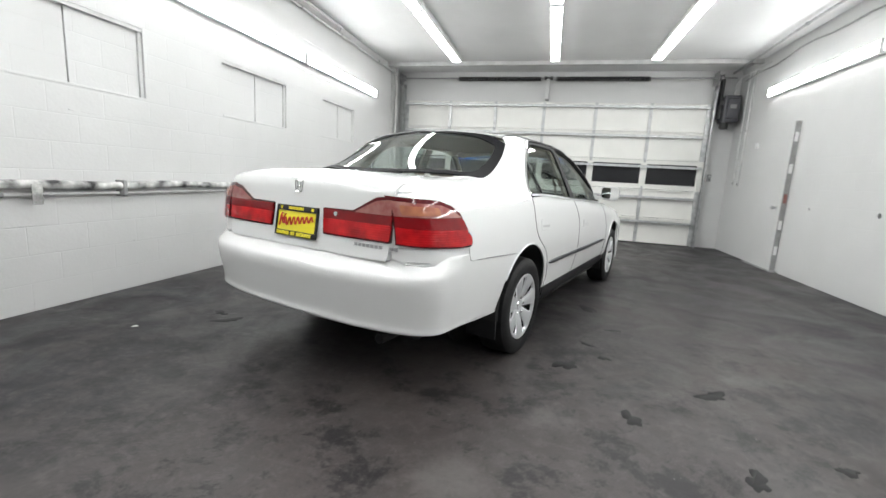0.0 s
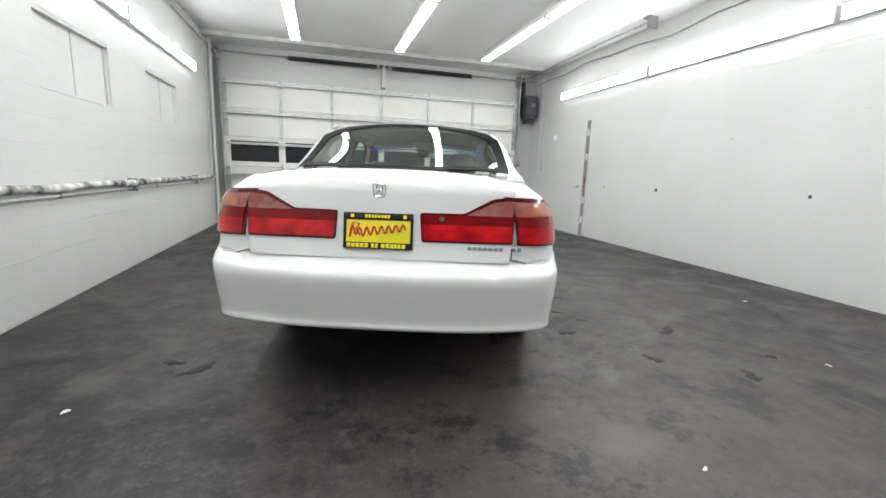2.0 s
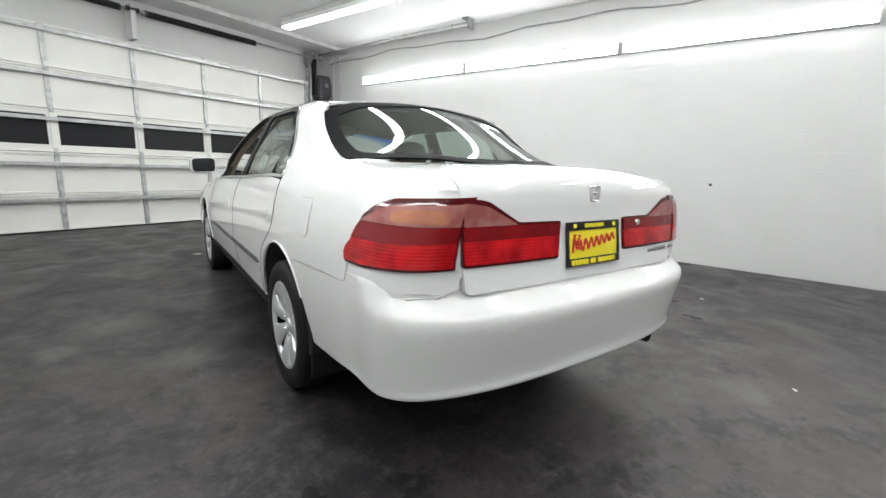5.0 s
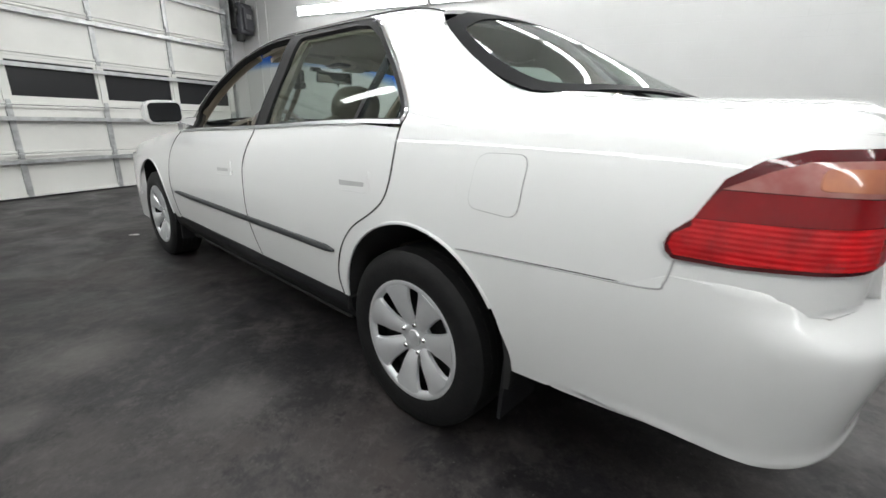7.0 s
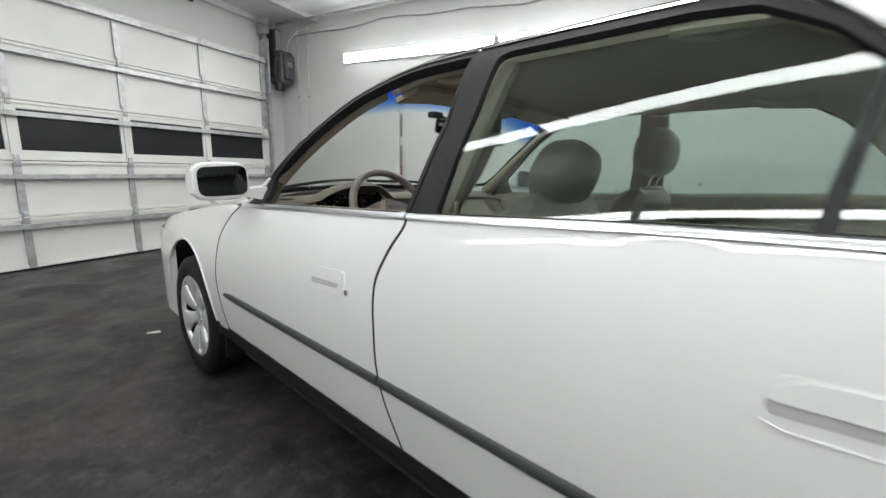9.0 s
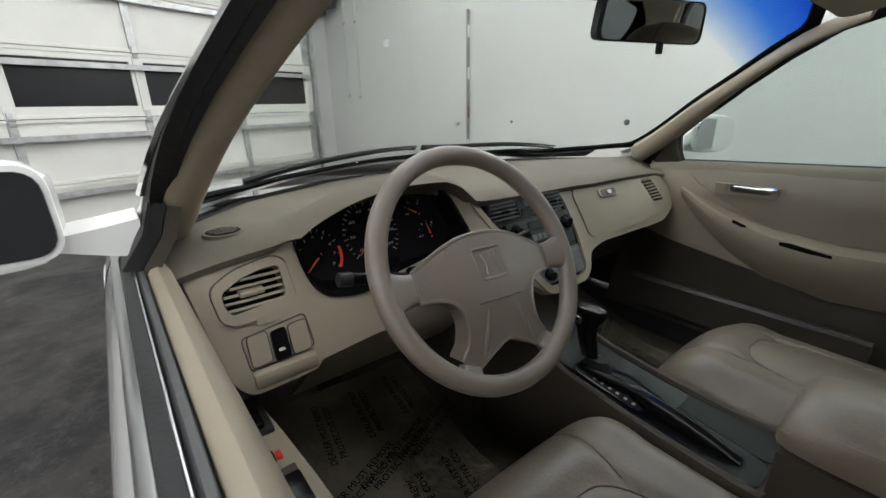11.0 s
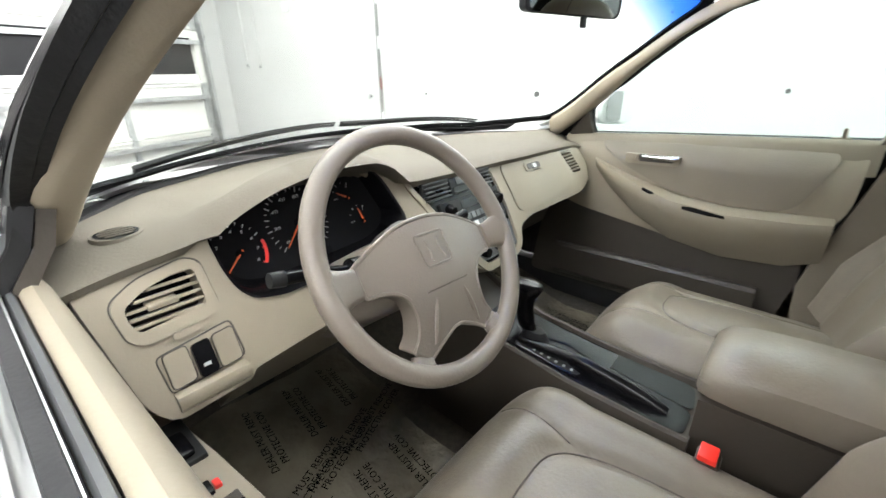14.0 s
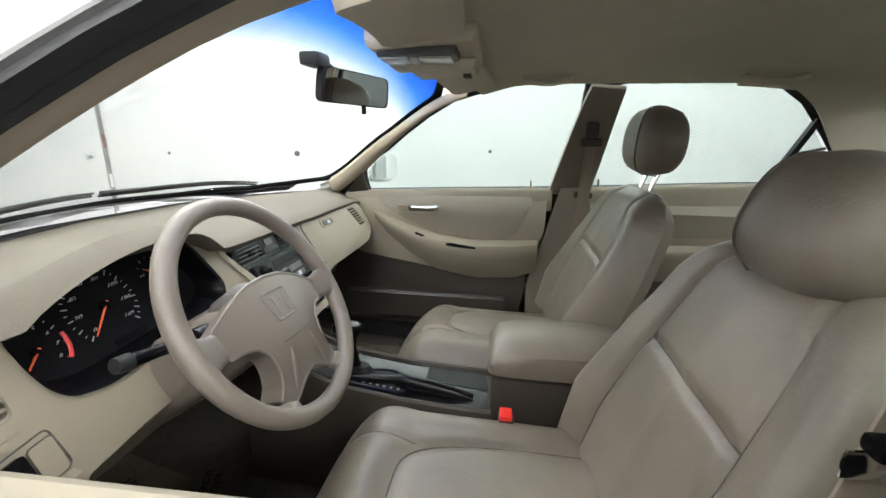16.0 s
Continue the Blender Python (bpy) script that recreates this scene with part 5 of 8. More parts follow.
# dark cavity behind shut lines
for s in (-1, 1):
    o = [(-0.73, 0.72), (-0.3, 0.74), (-0.1, 0.755), (0.12, 0.73), (0.33, 0.6), (0.4, 0.38), (2.25, 0.38), (2.32, 0.6), (2.2, 0.86), (2.1, 0.905), (1.1, 0.955), (0.1, 0.99), (-0.7, 0.955)]
    plate("inner_shell", o, lambda y, z, s=s: skin(y, t_of_z(y, z), s) - Vector((s * 0.022, 0, 0)), DARKGAP, car, 0.1, 0.004)
plate("boot_shell", [(-0.50, 0.40), (0.50, 0.40), (0.54, LIDL - 0.25), (0.54, LIDL), (-0.54, LIDL), (-0.54, LIDL - 0.25)], lambda x, q: lid_map(x, q) + Vector((0, 0.045, -0.04)), DARKGAP, car, 0.07, 0.004)

# tail lamps
for s in (-1, 1):
    tl = empty("tail_lamp")
    tl.parent = car
    tagged(tl, "red tail lamp with clear upper band")

    def rx(x, z, s=s):
        return rear_xz(s * x, z)

    base = fillet([(0.186, 0.918), (0.385, 0.92), (0.51, 0.988), (0.56, 0.997), (0.614, 1.0), (0.612, 0.93), (0.608, 0.787), (0.196, 0.787)], 0.012, 3)
    plate("lamp_rim", base, rx, LENSRIM, tl, 0.03, 0.034, lift=0.008, label="dark red rim", centre=(0, 0, 0.85))
    plate("lower_lens", fillet([(0.196, 0.868), (0.606, 0.868), (0.603, 0.795), (0.203, 0.795)], 0.01, 3), rx, REDB, tl, 0.02, 0.012, lift=0.0125, centre=(0, 0, 0.85))
    plate("upper_lens", fillet([(0.195, 0.911), (0.607, 0.911), (0.606, 0.869), (0.196, 0.869)], 0.004, 3), rx, RED, tl, 0.02, 0.012, lift=0.013, centre=(0, 0, 0.85))
    plate("clear_lens", fillet([(0.392, 0.913), (0.515, 0.972), (0.56, 0.980), (0.604, 0.983), (0.604, 0.912)], 0.006, 3), rx, PINK, tl, 0.02, 0.012, lift=0.0125, centre=(0, 0, 0.85))

    def am(a, z, s=s):
        return corner(a, z, s)

    ay = a_of_y
    a0 = a_of_x(0.611)
    tip, up1, up2, up3, up4 = ay(-0.725), ay(-0.765), ay(-0.80), ay(-0.85), ay(-0.91)
    lowt, low2, low3 = ay(-0.745), ay(-0.84), ay(-0.93)
    o = [(a0, 0.784), (low3, 0.779), (low2, 0.773), (lowt, 0.772), (ay(-0.729), 0.785), (tip, 0.80), (ay(-0.731), 0.822), (up1, 0.855), (up2, 0.930), (up3, 0.966), (up4, 0.986), (a0, 1.001)]
    plate("lamp_rim", o, am, LENSRIM, tl, 0.035, 0.02, lift=0.008, label="dark red rim", centre=(0, 0, 0.85))
    o = [(a0 - 0.01, 0.792), (low3, 0.787), (low2, 0.781), (lowt, 0.781), (tip + 0.008, 0.80), (ay(-0.738), 0.822), (ay(-0.766), 0.840), (ay(-0.765), 0.855), (a0 - 0.01, 0.866)]
    plate("lower_lens", o, am, REDB, tl, 0.03, 0.012, lift=0.0125, centre=(0, 0, 0.85))
    o = [(a0 - 0.01, 0.867), (ay(-0.766), 0.856), (ay(-0.788), 0.896), (ay(-0.80), 0.909), (a0 - 0.01, 0.912)]
    plate("upper_lens", o, am, RED, tl, 0.03, 0.012, lift=0.013, centre=(0, 0, 0.85))
    o = [(a0 - 0.01, 0.913), (ay(-0.80), 0.911), (ay(-0.825), 0.925), (ay(-0.865), 0.947), (up4, 0.965), (a0 - 0.01, 0.980)]
    plate("clear_lens", o, am, PINK, tl, 0.03, 0.012, lift=0.0125, centre=(0, 0, 0.85))
    o = fillet([(a0 - 0.05, 0.92), (ay(-0.93), 0.92), (ay(-0.93), 0.955), (a0 - 0.05, 0.962)], 0.01, 3)
    plate("amber_reflector", o, am, AMBER, tl, 0.03, 0.003, lift=0.0145, centre=(0, 0, 0.85))

# plate, badge, keyhole
np_ = empty("number_plate")
np_.parent = car
PM = Matrix.Translation((0, -1.078, 0.83)) @ Matrix.Rotation(radians(-8), 4, "X")


def onplate(name, bm, material, label=""):
    ob = part(name, bm, material, np_, label)
    ob.matrix_local = PM
    return ob


bm = bmesh.new()
add_box(bm, -0.158, 0.158, -0.006, 0.006, 0.050, 0.081, 0.003)
add_box(bm, -0.158, 0.158, -0.006, 0.006, -0.081, -0.052, 0.003)
add_box(bm, -0.158, -0.146, -0.006, 0.006, -0.053, 0.051, 0.003)
add_box(bm, 0.146, 0.158, -0.006, 0.006, -0.053, 0.051, 0.003)
onplate("plate_frame", bm, TRIM, "black plate frame")
onplate("sheet", box(-0.150, 0.150, -0.001, 0.004, -0.076, 0.076, 0.002), YELLOW, "yellow plate")
pts = []
for i in range(90):
    t = i / 89
    pts.append((-0.125 + 0.25 * t, -0.003, -0.012 + 0.03 * t + 0.017 * math.sin(48 * t) * (1.3 - 0.5 * t) + (0.012 if t < 0.12 else 0)))
onplate("script_bar", tube(pts, 0.0042, 6), REDINK, "red scrawl")
onplate("script_bar", tube([(-0.128, -0.003, -0.03), (-0.115, -0.003, 0.035), (-0.085, -0.003, 0.032), (-0.10, -0.003, 0.005), (-0.08, -0.003, -0.02)], 0.005, 6), REDINK)
x = -0.14
for w_ in (0.02, 0.02, 0.02, 0.02, 0.02, None, 0.017, 0.017, None, 0.02, 0.02, 0.02, 0.014, 0.018, 0.02):
    if w_:
        onplate("letter_bar", box(x, x + w_ - 0.004, -0.0085, -0.005, -0.076, -0.057, 0.001), YELLOW)
        x += w_
    else:
        x += 0.011
x = -0.06
for k in range(8):
    onplate("letter_bar", box(x, x + 0.011, -0.0085, -0.005, 0.058, 0.073, 0.001), YELLOW)
    x += 0.0145
for x in (-0.125, 0.112):
    onplate("screw_cap", box(x, x + 0.016, -0.009, -0.005, 0.058, 0.074, 0.002), YELLOW)
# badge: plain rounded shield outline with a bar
bd = empty("badge")
bd.parent = car
bp = rear_xz(0, 1.012)
BM = Matrix.Translation(bp + Vector((0, -0.006, 0))) @ Matrix.Rotation(radians(-4), 4, "X")
ring = fillet([(-0.030, 0.0, 0.028), (0.030, 0.0, 0.028), (0.024, 0, -0.028), (-0.024, 0, -0.028)], 0.008, 3)
ob = part("badge_ring", tube(ring, 0.0032, 6, True), CHROME, bd)
ob.matrix_local = BM
for pts in ([(-0.015, 0, 0.022), (-0.010, 0, 0), (-0.015, 0, -0.022)], [(0.015, 0, 0.022), (0.010, 0, 0), (0.015, 0, -0.022)], [(-0.01, 0, 0), (0.01, 0, 0)]):
    ob = part("badge_bar", tube(pts, 0.0038, 6), CHROME, bd)
    ob.matrix_local = BM
for x0, x1, dk in ((0.405, 0.572, 7), (0.605, 0.655, 2)):
    sc = empty("script_badge")
    sc.parent = car
    for k in range(dk):
        a = x0 + (x1 - x0) * k / dk
        p = rear_xz(a, 0.765)
        part("letter_bar", box(a, a + (x1 - x0) / dk * 0.78, p.y - 0.005 + 0.004 * k * 0, p.y + 0.002, 0.757, 0.773, 0.001), STEELD, sc)
part("boot_lock", lathe([(0, 0), (0, 0.011), (0.008, 0.012), (0.008, 0)], 12, rear_xz(0.285, 0.895) + Vector((0, -0.022, 0)), "y"), CHROME, car)

# underbody, exhaust
rows = [[(x, y, z) for x, z in ((-0.80, 0.22), (-0.7, 0.18), (0.7, 0.18), (0.80, 0.22), (0.78, 0.235), (-0.78, 0.235))] for y in (0.42, 2.25)]
part("floor_pan", loft(rows), UNDER, car)
rows = [[(x, y, z) for x, z in ((-0.50, 0.26 + dz), (0.50, 0.26 + dz), (0.50, 0.62), (-0.50, 0.62))] for y, dz in ((-1.0, 0.08), (-0.5, 0.0), (0.45, 0.0))]
part("rear_underbody", loft(rows), UNDER, car)
rows = [[(x, y, z) for x, z in ((-0.66, 0.40), (0.66, 0.40), (0.66, 0.66), (-0.66, 0.66))] for y in (-0.98, -0.42)]
part("boot_floor", loft(rows), UNDER, car)
rows = [[(x, y, z) for x, z in ((-0.49, 0.22), (0.49, 0.22), (0.49, 0.62), (-0.49, 0.62))] for y in (2.46, 3.5)]
part("engine_tray", loft(rows), UNDER, car)
ex = part("exhaust", tube([(0.45, -0.2, 0.24), (0.47, -0.6, 0.25), (0.54, -0.9, 0.31), (0.555, -0.99, 0.318)], 0.022, 12), UNDER, car)
part("tail_pipe", lathe([(-0.95, 0.020), (-1.045, 0.022), (-1.05, 0.024), (-1.045, 0.026), (-0.95, 0.026)], 16, (0.555, 0, 0.322), "y"), UNDER, ex)
part("silencer", lathe([(0.12, 0), (0.14, 0.08), (0.6, 0.08), (0.62, 0)], 16, (0, -0.78, 0.33)), UNDER, ex)

# wheels
def wheel(m, nm="wheel"):
    w = empty(nm, m)
    w.parent = car
    tyre = [(-0.095, 0.20), (-0.10, 0.235), (-0.102, 0.265), (-0.096, 0.293), (-0.082, 0.311), (-0.05, 0.3165), (0.05, 0.3165), (0.082, 0.311), (0.096, 0.293), (0.102, 0.265), (0.10, 0.235), (0.094, 0.212), (0.085, 0.20), (-0.09, 0.20)]
    part("tyre", lathe(tyre, 56), RUBBER, w, "black tyre")
    for dx in (-0.045, -0.015, 0.015, 0.045):
        part("tread_groove", lathe([(dx - 0.004, 0.3158), (dx - 0.003, 0.3172), (dx + 0.003, 0.3172), (dx + 0.004, 0.3158)], 40), DARKGAP, w)
    part("brake_drum", lathe([(0.0, 0), (0.03, 0.04), (0.03, 0.14), (0.0, 0.16), (-0.08, 0.19)], 32), UNDER, w)
    cap = part("hubcap", lathe([(0.078, 0.186), (0.088, 0.190), (0.094, 0.198), (0.095, 0.212), (0.089, 0.221), (0.07, 0.220)], 56), SILVER, w, "silver seven-spoke wheel cover")
    # seven broad spokes
    for k in range(7):
        a = 2 * math.pi * k / 7 + 0.16
        rows = []
        for r, wd, x in ((0.048, 0.022, 0.066), (0.07, 0.028, 0.074), (0.10, 0.035, 0.083), (0.135, 0.043, 0.088), (0.165, 0.053, 0.091), (0.194, 0.072, 0.092)):
            rows.append([Vector((x + hx, r * math.cos(a) - q * wd * math.sin(a), r * math.sin(a) + q * wd * math.cos(a))) for q, hx in ((-1, -0.014), (-0.92, -0.003), (-0.45, 0.003), (0.45, 0.003), (0.92, -0.003), (1, -0.014))])
        part("spoke", loft(rows), SILVER, cap)
        if k % 7 < 5:
            a3 = 2 * math.pi * k / 5 + 0.2
            part("lug", lathe([(0.066, 0.0095), (0.074, 0.0095), (0.078, 0.006), (0.078, 0)], 10, (0, 0.052 * math.cos(a3), 0.052 * math.sin(a3))), CHROME, cap)
    part("hub_disc", lathe([(0.05, 0.075), (0.064, 0.068), (0.068, 0.045), (0.066, 0.03), (0.072, 0.026), (0.074, 0)], 36), SILVER, cap)
    part("back_plate", lathe([(0.035, 0.0), (0.036, 0.19)], 40), TRIM, cap)
    return w


wheel(pose(0.772, 0, 0.304))
wheel(pose(-0.772, 0, 0.304, 0, 0, 180))
wheel(pose(0.778, 2.715, 0.304, 25, 0, 0))
wheel(pose(-0.778, 2.715, 0.304, 40, 0, 180))

# door mirrors
for s in (-1, 1):
    mr = empty("door_mirror")
    mr.parent = car
    secs = []
    turn = 0.03 if s < 0 else -0.075
    deep = 0.10 if s < 0 else 0.085
    for k in range(9):
        t = k / 8
        x = 0.872 + 0.175 * t
        hz = 0.068 * (1 - 0.25 * (2 * t - 1) ** 4) * (0.82 if k in (0, 8) else 1)
        dp = deep * (1 - 0.4 * t ** 3)
        ring = []
        for j in range(16):
            a = 2 * math.pi * j / 16
            cy, cz = math.cos(a), math.sin(a)
            ring.append((s * x, 1.93 + (dp if cy > 0 else 0.012) * math.copysign(abs(cy) ** 0.6, cy) + turn * t, 1.035 + hz * math.copysign(abs(cz) ** 0.6, cz) - 0.006 * t))
        secs.append(ring)
    part("housing", loft(secs), PAINT, mr)
    go = fillet([(0.874, 0.985), (1.03, 0.978), (1.035, 1.08), (0.876, 1.09)], 0.03, 5)
    plate("mirror_pane", go, lambda x, z, s=s, turn=turn: Vector((s * x, 1.912 + (turn * (x - 0.862) / 0.185 if s < 0 else -0.034 - 0.045 * (x - 0.95) / 0.185), z)), DARKREFL if s < 0 else MIRROR, mr, 0.05, 0.004, centre=(s * 0.95, 2.3, 1.03))
    plate("pane_rim", fillet([(0.868, 0.978), (1.036, 0.971), (1.041, 1.087), (0.870, 1.097)], 0.034, 5), lambda x, z, s=s, turn=turn: Vector((s * x, 1.916 + turn * (x - 0.862) / 0.185, z)), PAINT, mr, 0.05, 0.004, centre=(s * 0.95, 2.3, 1.03))
    part("foot", loft([[(s * x, y, z) for y, z in ((1.94, z0), (2.03, z0), (2.03, z1), (1.94, z1))] for x, z0, z1 in ((0.79, 0.955, 1.01), (0.83, 0.965, 1.005), (0.88, 0.98, 1.0))]), PAINT, mr)
    plate("sail_panel", [(2.06, 0.937), (1.908, 0.948), (1.904, 1.036), (1.92, 1.035)], side_map(s), TRIM, mr, 0.05, 0.02, lift=0.003)

# ---- the cabin ----
TAN = mat("tan_fascia_plastic", (0.251, 0.217, 0.164), 0.5, var=0.05, scale=5, bump=0.05, bscale=260, spec=0.3)
# Lighter copy of the tan: light missing on the front pillars, added as colour.
TAN_LIT = mat("lightened_tan_plastic", (0.36, 0.31, 0.24), 0.6, var=0.05, scale=5, bump=0.1, bscale=260, spec=0.3)
PAD = mat("beige_dash_top", (0.117, 0.104, 0.083), 0.72, var=0.06, scale=5, bump=0.14, bscale=260, spec=0.15)
LEATHER = mat("taupe_leather", (0.167, 0.141, 0.110), 0.42, var=0.18, scale=9, bump=0.10, bscale=160, rvar=0.05)
INSERT = mat("padded_door_cloth", (0.195, 0.166, 0.126), 0.55, var=0.08, scale=5, bump=0.06, bscale=200)
SEAM = mat("seam_thread", (0.082, 0.068, 0.054), 0.7, var=0.1)
WHEELM = mat("wheel_vinyl", (0.160, 0.135, 0.112), 0.36, var=0.06, scale=9, bump=0.1, bscale=240)
BROWN = mat("dark_brown_plastic", (0.046, 0.0385, 0.031), 0.5, var=0.1, scale=8, bump=0.1, bscale=200)
CARPET = mat("brown_carpet", (0.07, 0.058, 0.045), 0.95, var=0.3, scale=60, bump=0.6, bscale=300)
HEADL = mat("headliner_cloth", (0.51, 0.465, 0.375), 0.9, var=0.06, scale=6, bump=0.2, bscale=400)
CONSOLE = mat("umber_console_plastic", (0.046, 0.038, 0.031), 0.5, var=0.1, scale=8, bump=0.08, bscale=240, spec=0.25)
PIANO = mat("polished_black_plastic", (0.004, 0.004, 0.005), 0.2, var=0.2, scale=15, spec=0.22)
TRAYG = mat("grey_green_liner", (0.028, 0.032, 0.030), 0.7, var=0.15, scale=14, bump=0.1, bscale=200, spec=0.2)
BLKGLOSS = mat("black_gloss_plastic", (0.005, 0.005, 0.006), 0.25, var=0.2, scale=15, spec=0.12)
GAUGE = mat("gauge_face", (0.006, 0.006, 0.007), 0.8, var=0.2, scale=12, spec=0.1)
TICK = mat("white_print", (0.42, 0.42, 0.42), 0.6, var=0.03)
NEEDLE = mat("orange_needle", (0.85, 0.13, 0.03), 0.5, var=0.05)
REDBTN = mat("red_button", (0.75, 0.03, 0.02), 0.4, var=0.05)
GREYP = mat("grey_stack_plastic", (0.018, 0.0185, 0.019), 0.45, var=0.1, scale=12, spec=0.2)
SLATG = mat("grey_slat_plastic", (0.065, 0.068, 0.07), 0.45, var=0.1, scale=12)
BTN = mat("grey_button_plastic", (0.10, 0.103, 0.105), 0.45, var=0.1, scale=30)
INK = mat("black_print_and_slot_shade", (0.003, 0.003, 0.003), 0.9, var=0.1, spec=0.05)
PLASTIC = mat("clear_floor_film", (0.165, 0.145, 0.108), 0.12, var=0.45, scale=7, bump=1.0, bscale=34)
LENSW = mat("frosted_lamp_lens", (0.55, 0.55, 0.54), 0.25, var=0.1, scale=40)
BELTM = mat("belt_webbing", (0.22, 0.175, 0.135), 0.75, var=0.1, scale=60)


CABIN_Z = -0.034
LABELS = {
    "dashboard": ("tan and beige moulded dashboard with black instruments", "dashboard"),
    "steering_wheel": ("taupe four-spoke steering wheel with airbag pad", "steering wheel"),
    "steering_column": ("tan steering column shroud with black stalks", "steering column"),
    "front_seat": ("taupe leather front seat with headrest", "car seat"),
    "rear_bench": ("taupe leather rear bench seat", "car seat"),
    "floor_mat": ("clear printed protective film over brown carpet", "floor mat"),
    "centre_console": ("dark brown centre console with black gear lever and armrest", "console"),
    "belt_buckle": ("brown seat belt buckle with red button", "seat belt"),
    "seat_belt": ("taupe seat belt hanging by the middle pillar", "seat belt"),
    "overhead_console": ("beige overhead console with map lamps", "console"),
    "inside_mirror": ("black-backed inside mirror on the windscreen", "mirror"),
}
FIXED = ("door_trim", "seat_belt", "overhead_console", "inside_mirror")


def sub(name, parent=None):
    """A thing of the cabin, or a part of one."""
    e = new(name)
    e.empty_display_size = 0.05
    if name == "door_trim":
        e.parent = car
    elif parent:
        e.parent = host(parent)
    else:
        e.location = (0, 0, 0) if name in FIXED else (0.012, 0, CABIN_Z)
        tagged(e, *LABELS[name])
    return e


def fas_y(x, z):
    y = 1.907 + 0.5 * (z - 0.939)
    if x > 0.17:
        y -= 0.018 * math.sin(min(1, (x - 0.17) / 0.1) * math.pi / 2) * max(0, 1 - ((z - 0.87) / 0.12) ** 2)
    if x > 0.46:
        y += 0.6 * (x - 0.46) ** 2
    return y


def fas(x, z, d=0.0):
    return Vector((x, fas_y(x, z) - d, z))


dash = sub("dashboard")
FRONT = (0, 3.5, 0.9)
CLU = fillet([(-0.605, 0.975), (-0.590, 0.990), (-0.56, 1.003), (-0.49, 1.024), (-0.41, 1.034), (-0.34, 1.033), (-0.285, 1.022), (-0.262, 1.006), (-0.250, 0.982), (-0.240, 0.95), (-0.229, 0.917), (-0.250, 0.890), (-0.30, 0.876), (-0.53, 0.870), (-0.575, 0.881), (-0.592, 0.900), (-0.601, 0.93)], 0.02, 4)
VENTL = fillet([(-0.730, 0.923), (-0.700, 0.938), (-0.658, 0.947), (-0.638, 0.946), (-0.638, 0.897), (-0.722, 0.889), (-0.729, 0.905)], 0.010, 4)
STACK = fillet([(-0.190, 0.973), (0.098, 0.963), (0.112, 0.925), (0.122, 0.85), (0.118, 0.778), (0.092, 0.760), (-0.03, 0.758), (-0.095, 0.83), (-0.138, 0.90)], 0.016, 4)
VENTR = fillet([(0.496, 0.948), (0.572, 0.945), (0.612, 0.874), (0.530, 0.880)], 0.010, 4)
outl = [(-0.775, 0.962), (-0.72, 0.969), (-0.66, 0.975), (-0.612, 0.981), (-0.575, 1.003), (-0.48, 1.032), (-0.40, 1.042), (-0.31, 1.038), (-0.255, 1.018), (-0.235, 0.99), (-0.20, 0.984), (0.12, 0.974), (0.45, 0.970), (0.60, 0.968), (0.66, 0.955), (0.715, 0.90), (0.722, 0.87), (0.69, 0.838), (0.56, 0.818), (0.22, 0.822), (0.155, 0.80), (0.14, 0.762), (0.10, 0.742), (-0.04, 0.742), (-0.11, 0.79), (-0.2, 0.80), (-0.5, 0.80), (-0.612, 0.792), (-0.62, 0.782), (-0.725, 0.778), (-0.748, 0.807)]
fascia = plate("fascia", fillet(outl, 0.02, 3), lambda x, z: fas(x, z), TAN, dash, 0.03, 0.03, [CLU, VENTL, STACK, VENTR], centre=FRONT, label="tan fascia panel")


def pad_edge(x):
    """Front edge of the top pad: the crest over the fascia."""
    return smooth_lerp(x, [(-0.80, 0.960), (-0.72, 0.974), (-0.66, 0.981), (-0.612, 0.987), (-0.57, 1.010), (-0.48, 1.039), (-0.40, 1.049), (-0.31, 1.046), (-0.25, 1.022), (-0.225, 0.996), (-0.19, 0.987), (0.12, 0.978), (0.45, 0.972), (0.60, 0.963), (0.70, 0.946), (0.80, 0.935)])


rows = []
for x in np.linspace(-0.80, 0.80, 81):
    ze = pad_edge(x)
    ye = fas_y(x, min(ze, 0.96)) - (0.03 if -0.61 < x < -0.22 else 0.012)
    yw = lerp(abs(x), [(0, 2.50), (0.3, 2.455), (0.58, 2.32), (0.70, 2.19), (0.8, 2.05)])
    zw = 0.972
    mid = 0.99 + 0.35 * max(0, ze - 0.99)
    rows.append([(x, ye + 0.03, ze - 0.03), (x, ye + 0.004, ze - 0.016), (x, ye, ze - 0.006), (x, ye + 0.012, ze + 0.002), (x, ye + 0.06, ze + 0.010), (x, ye + 0.14, max(mid, 0.985)), (x, (ye + yw) / 2 + 0.06, 0.985), (x, yw, zw), (x, yw, zw - 0.05), (x, ye + 0.10, 0.91)] if not -0.63 < x < -0.19 else [(x, ye + 0.03, ze - 0.012), (x, ye + 0.01, ze - 0.010), (x, ye, ze - 0.005), (x, ye + 0.012, ze + 0.002), (x, ye + 0.06, ze + 0.010), (x, ye + 0.14, max(mid, 0.985)), (x, (ye + yw) / 2 + 0.06, 0.985), (x, yw, zw), (x, yw, zw - 0.02), (x, ye + 0.19, 0.965)])
part("top_pad", loft(rows), PAD, dash, "beige padded top")
rows = []
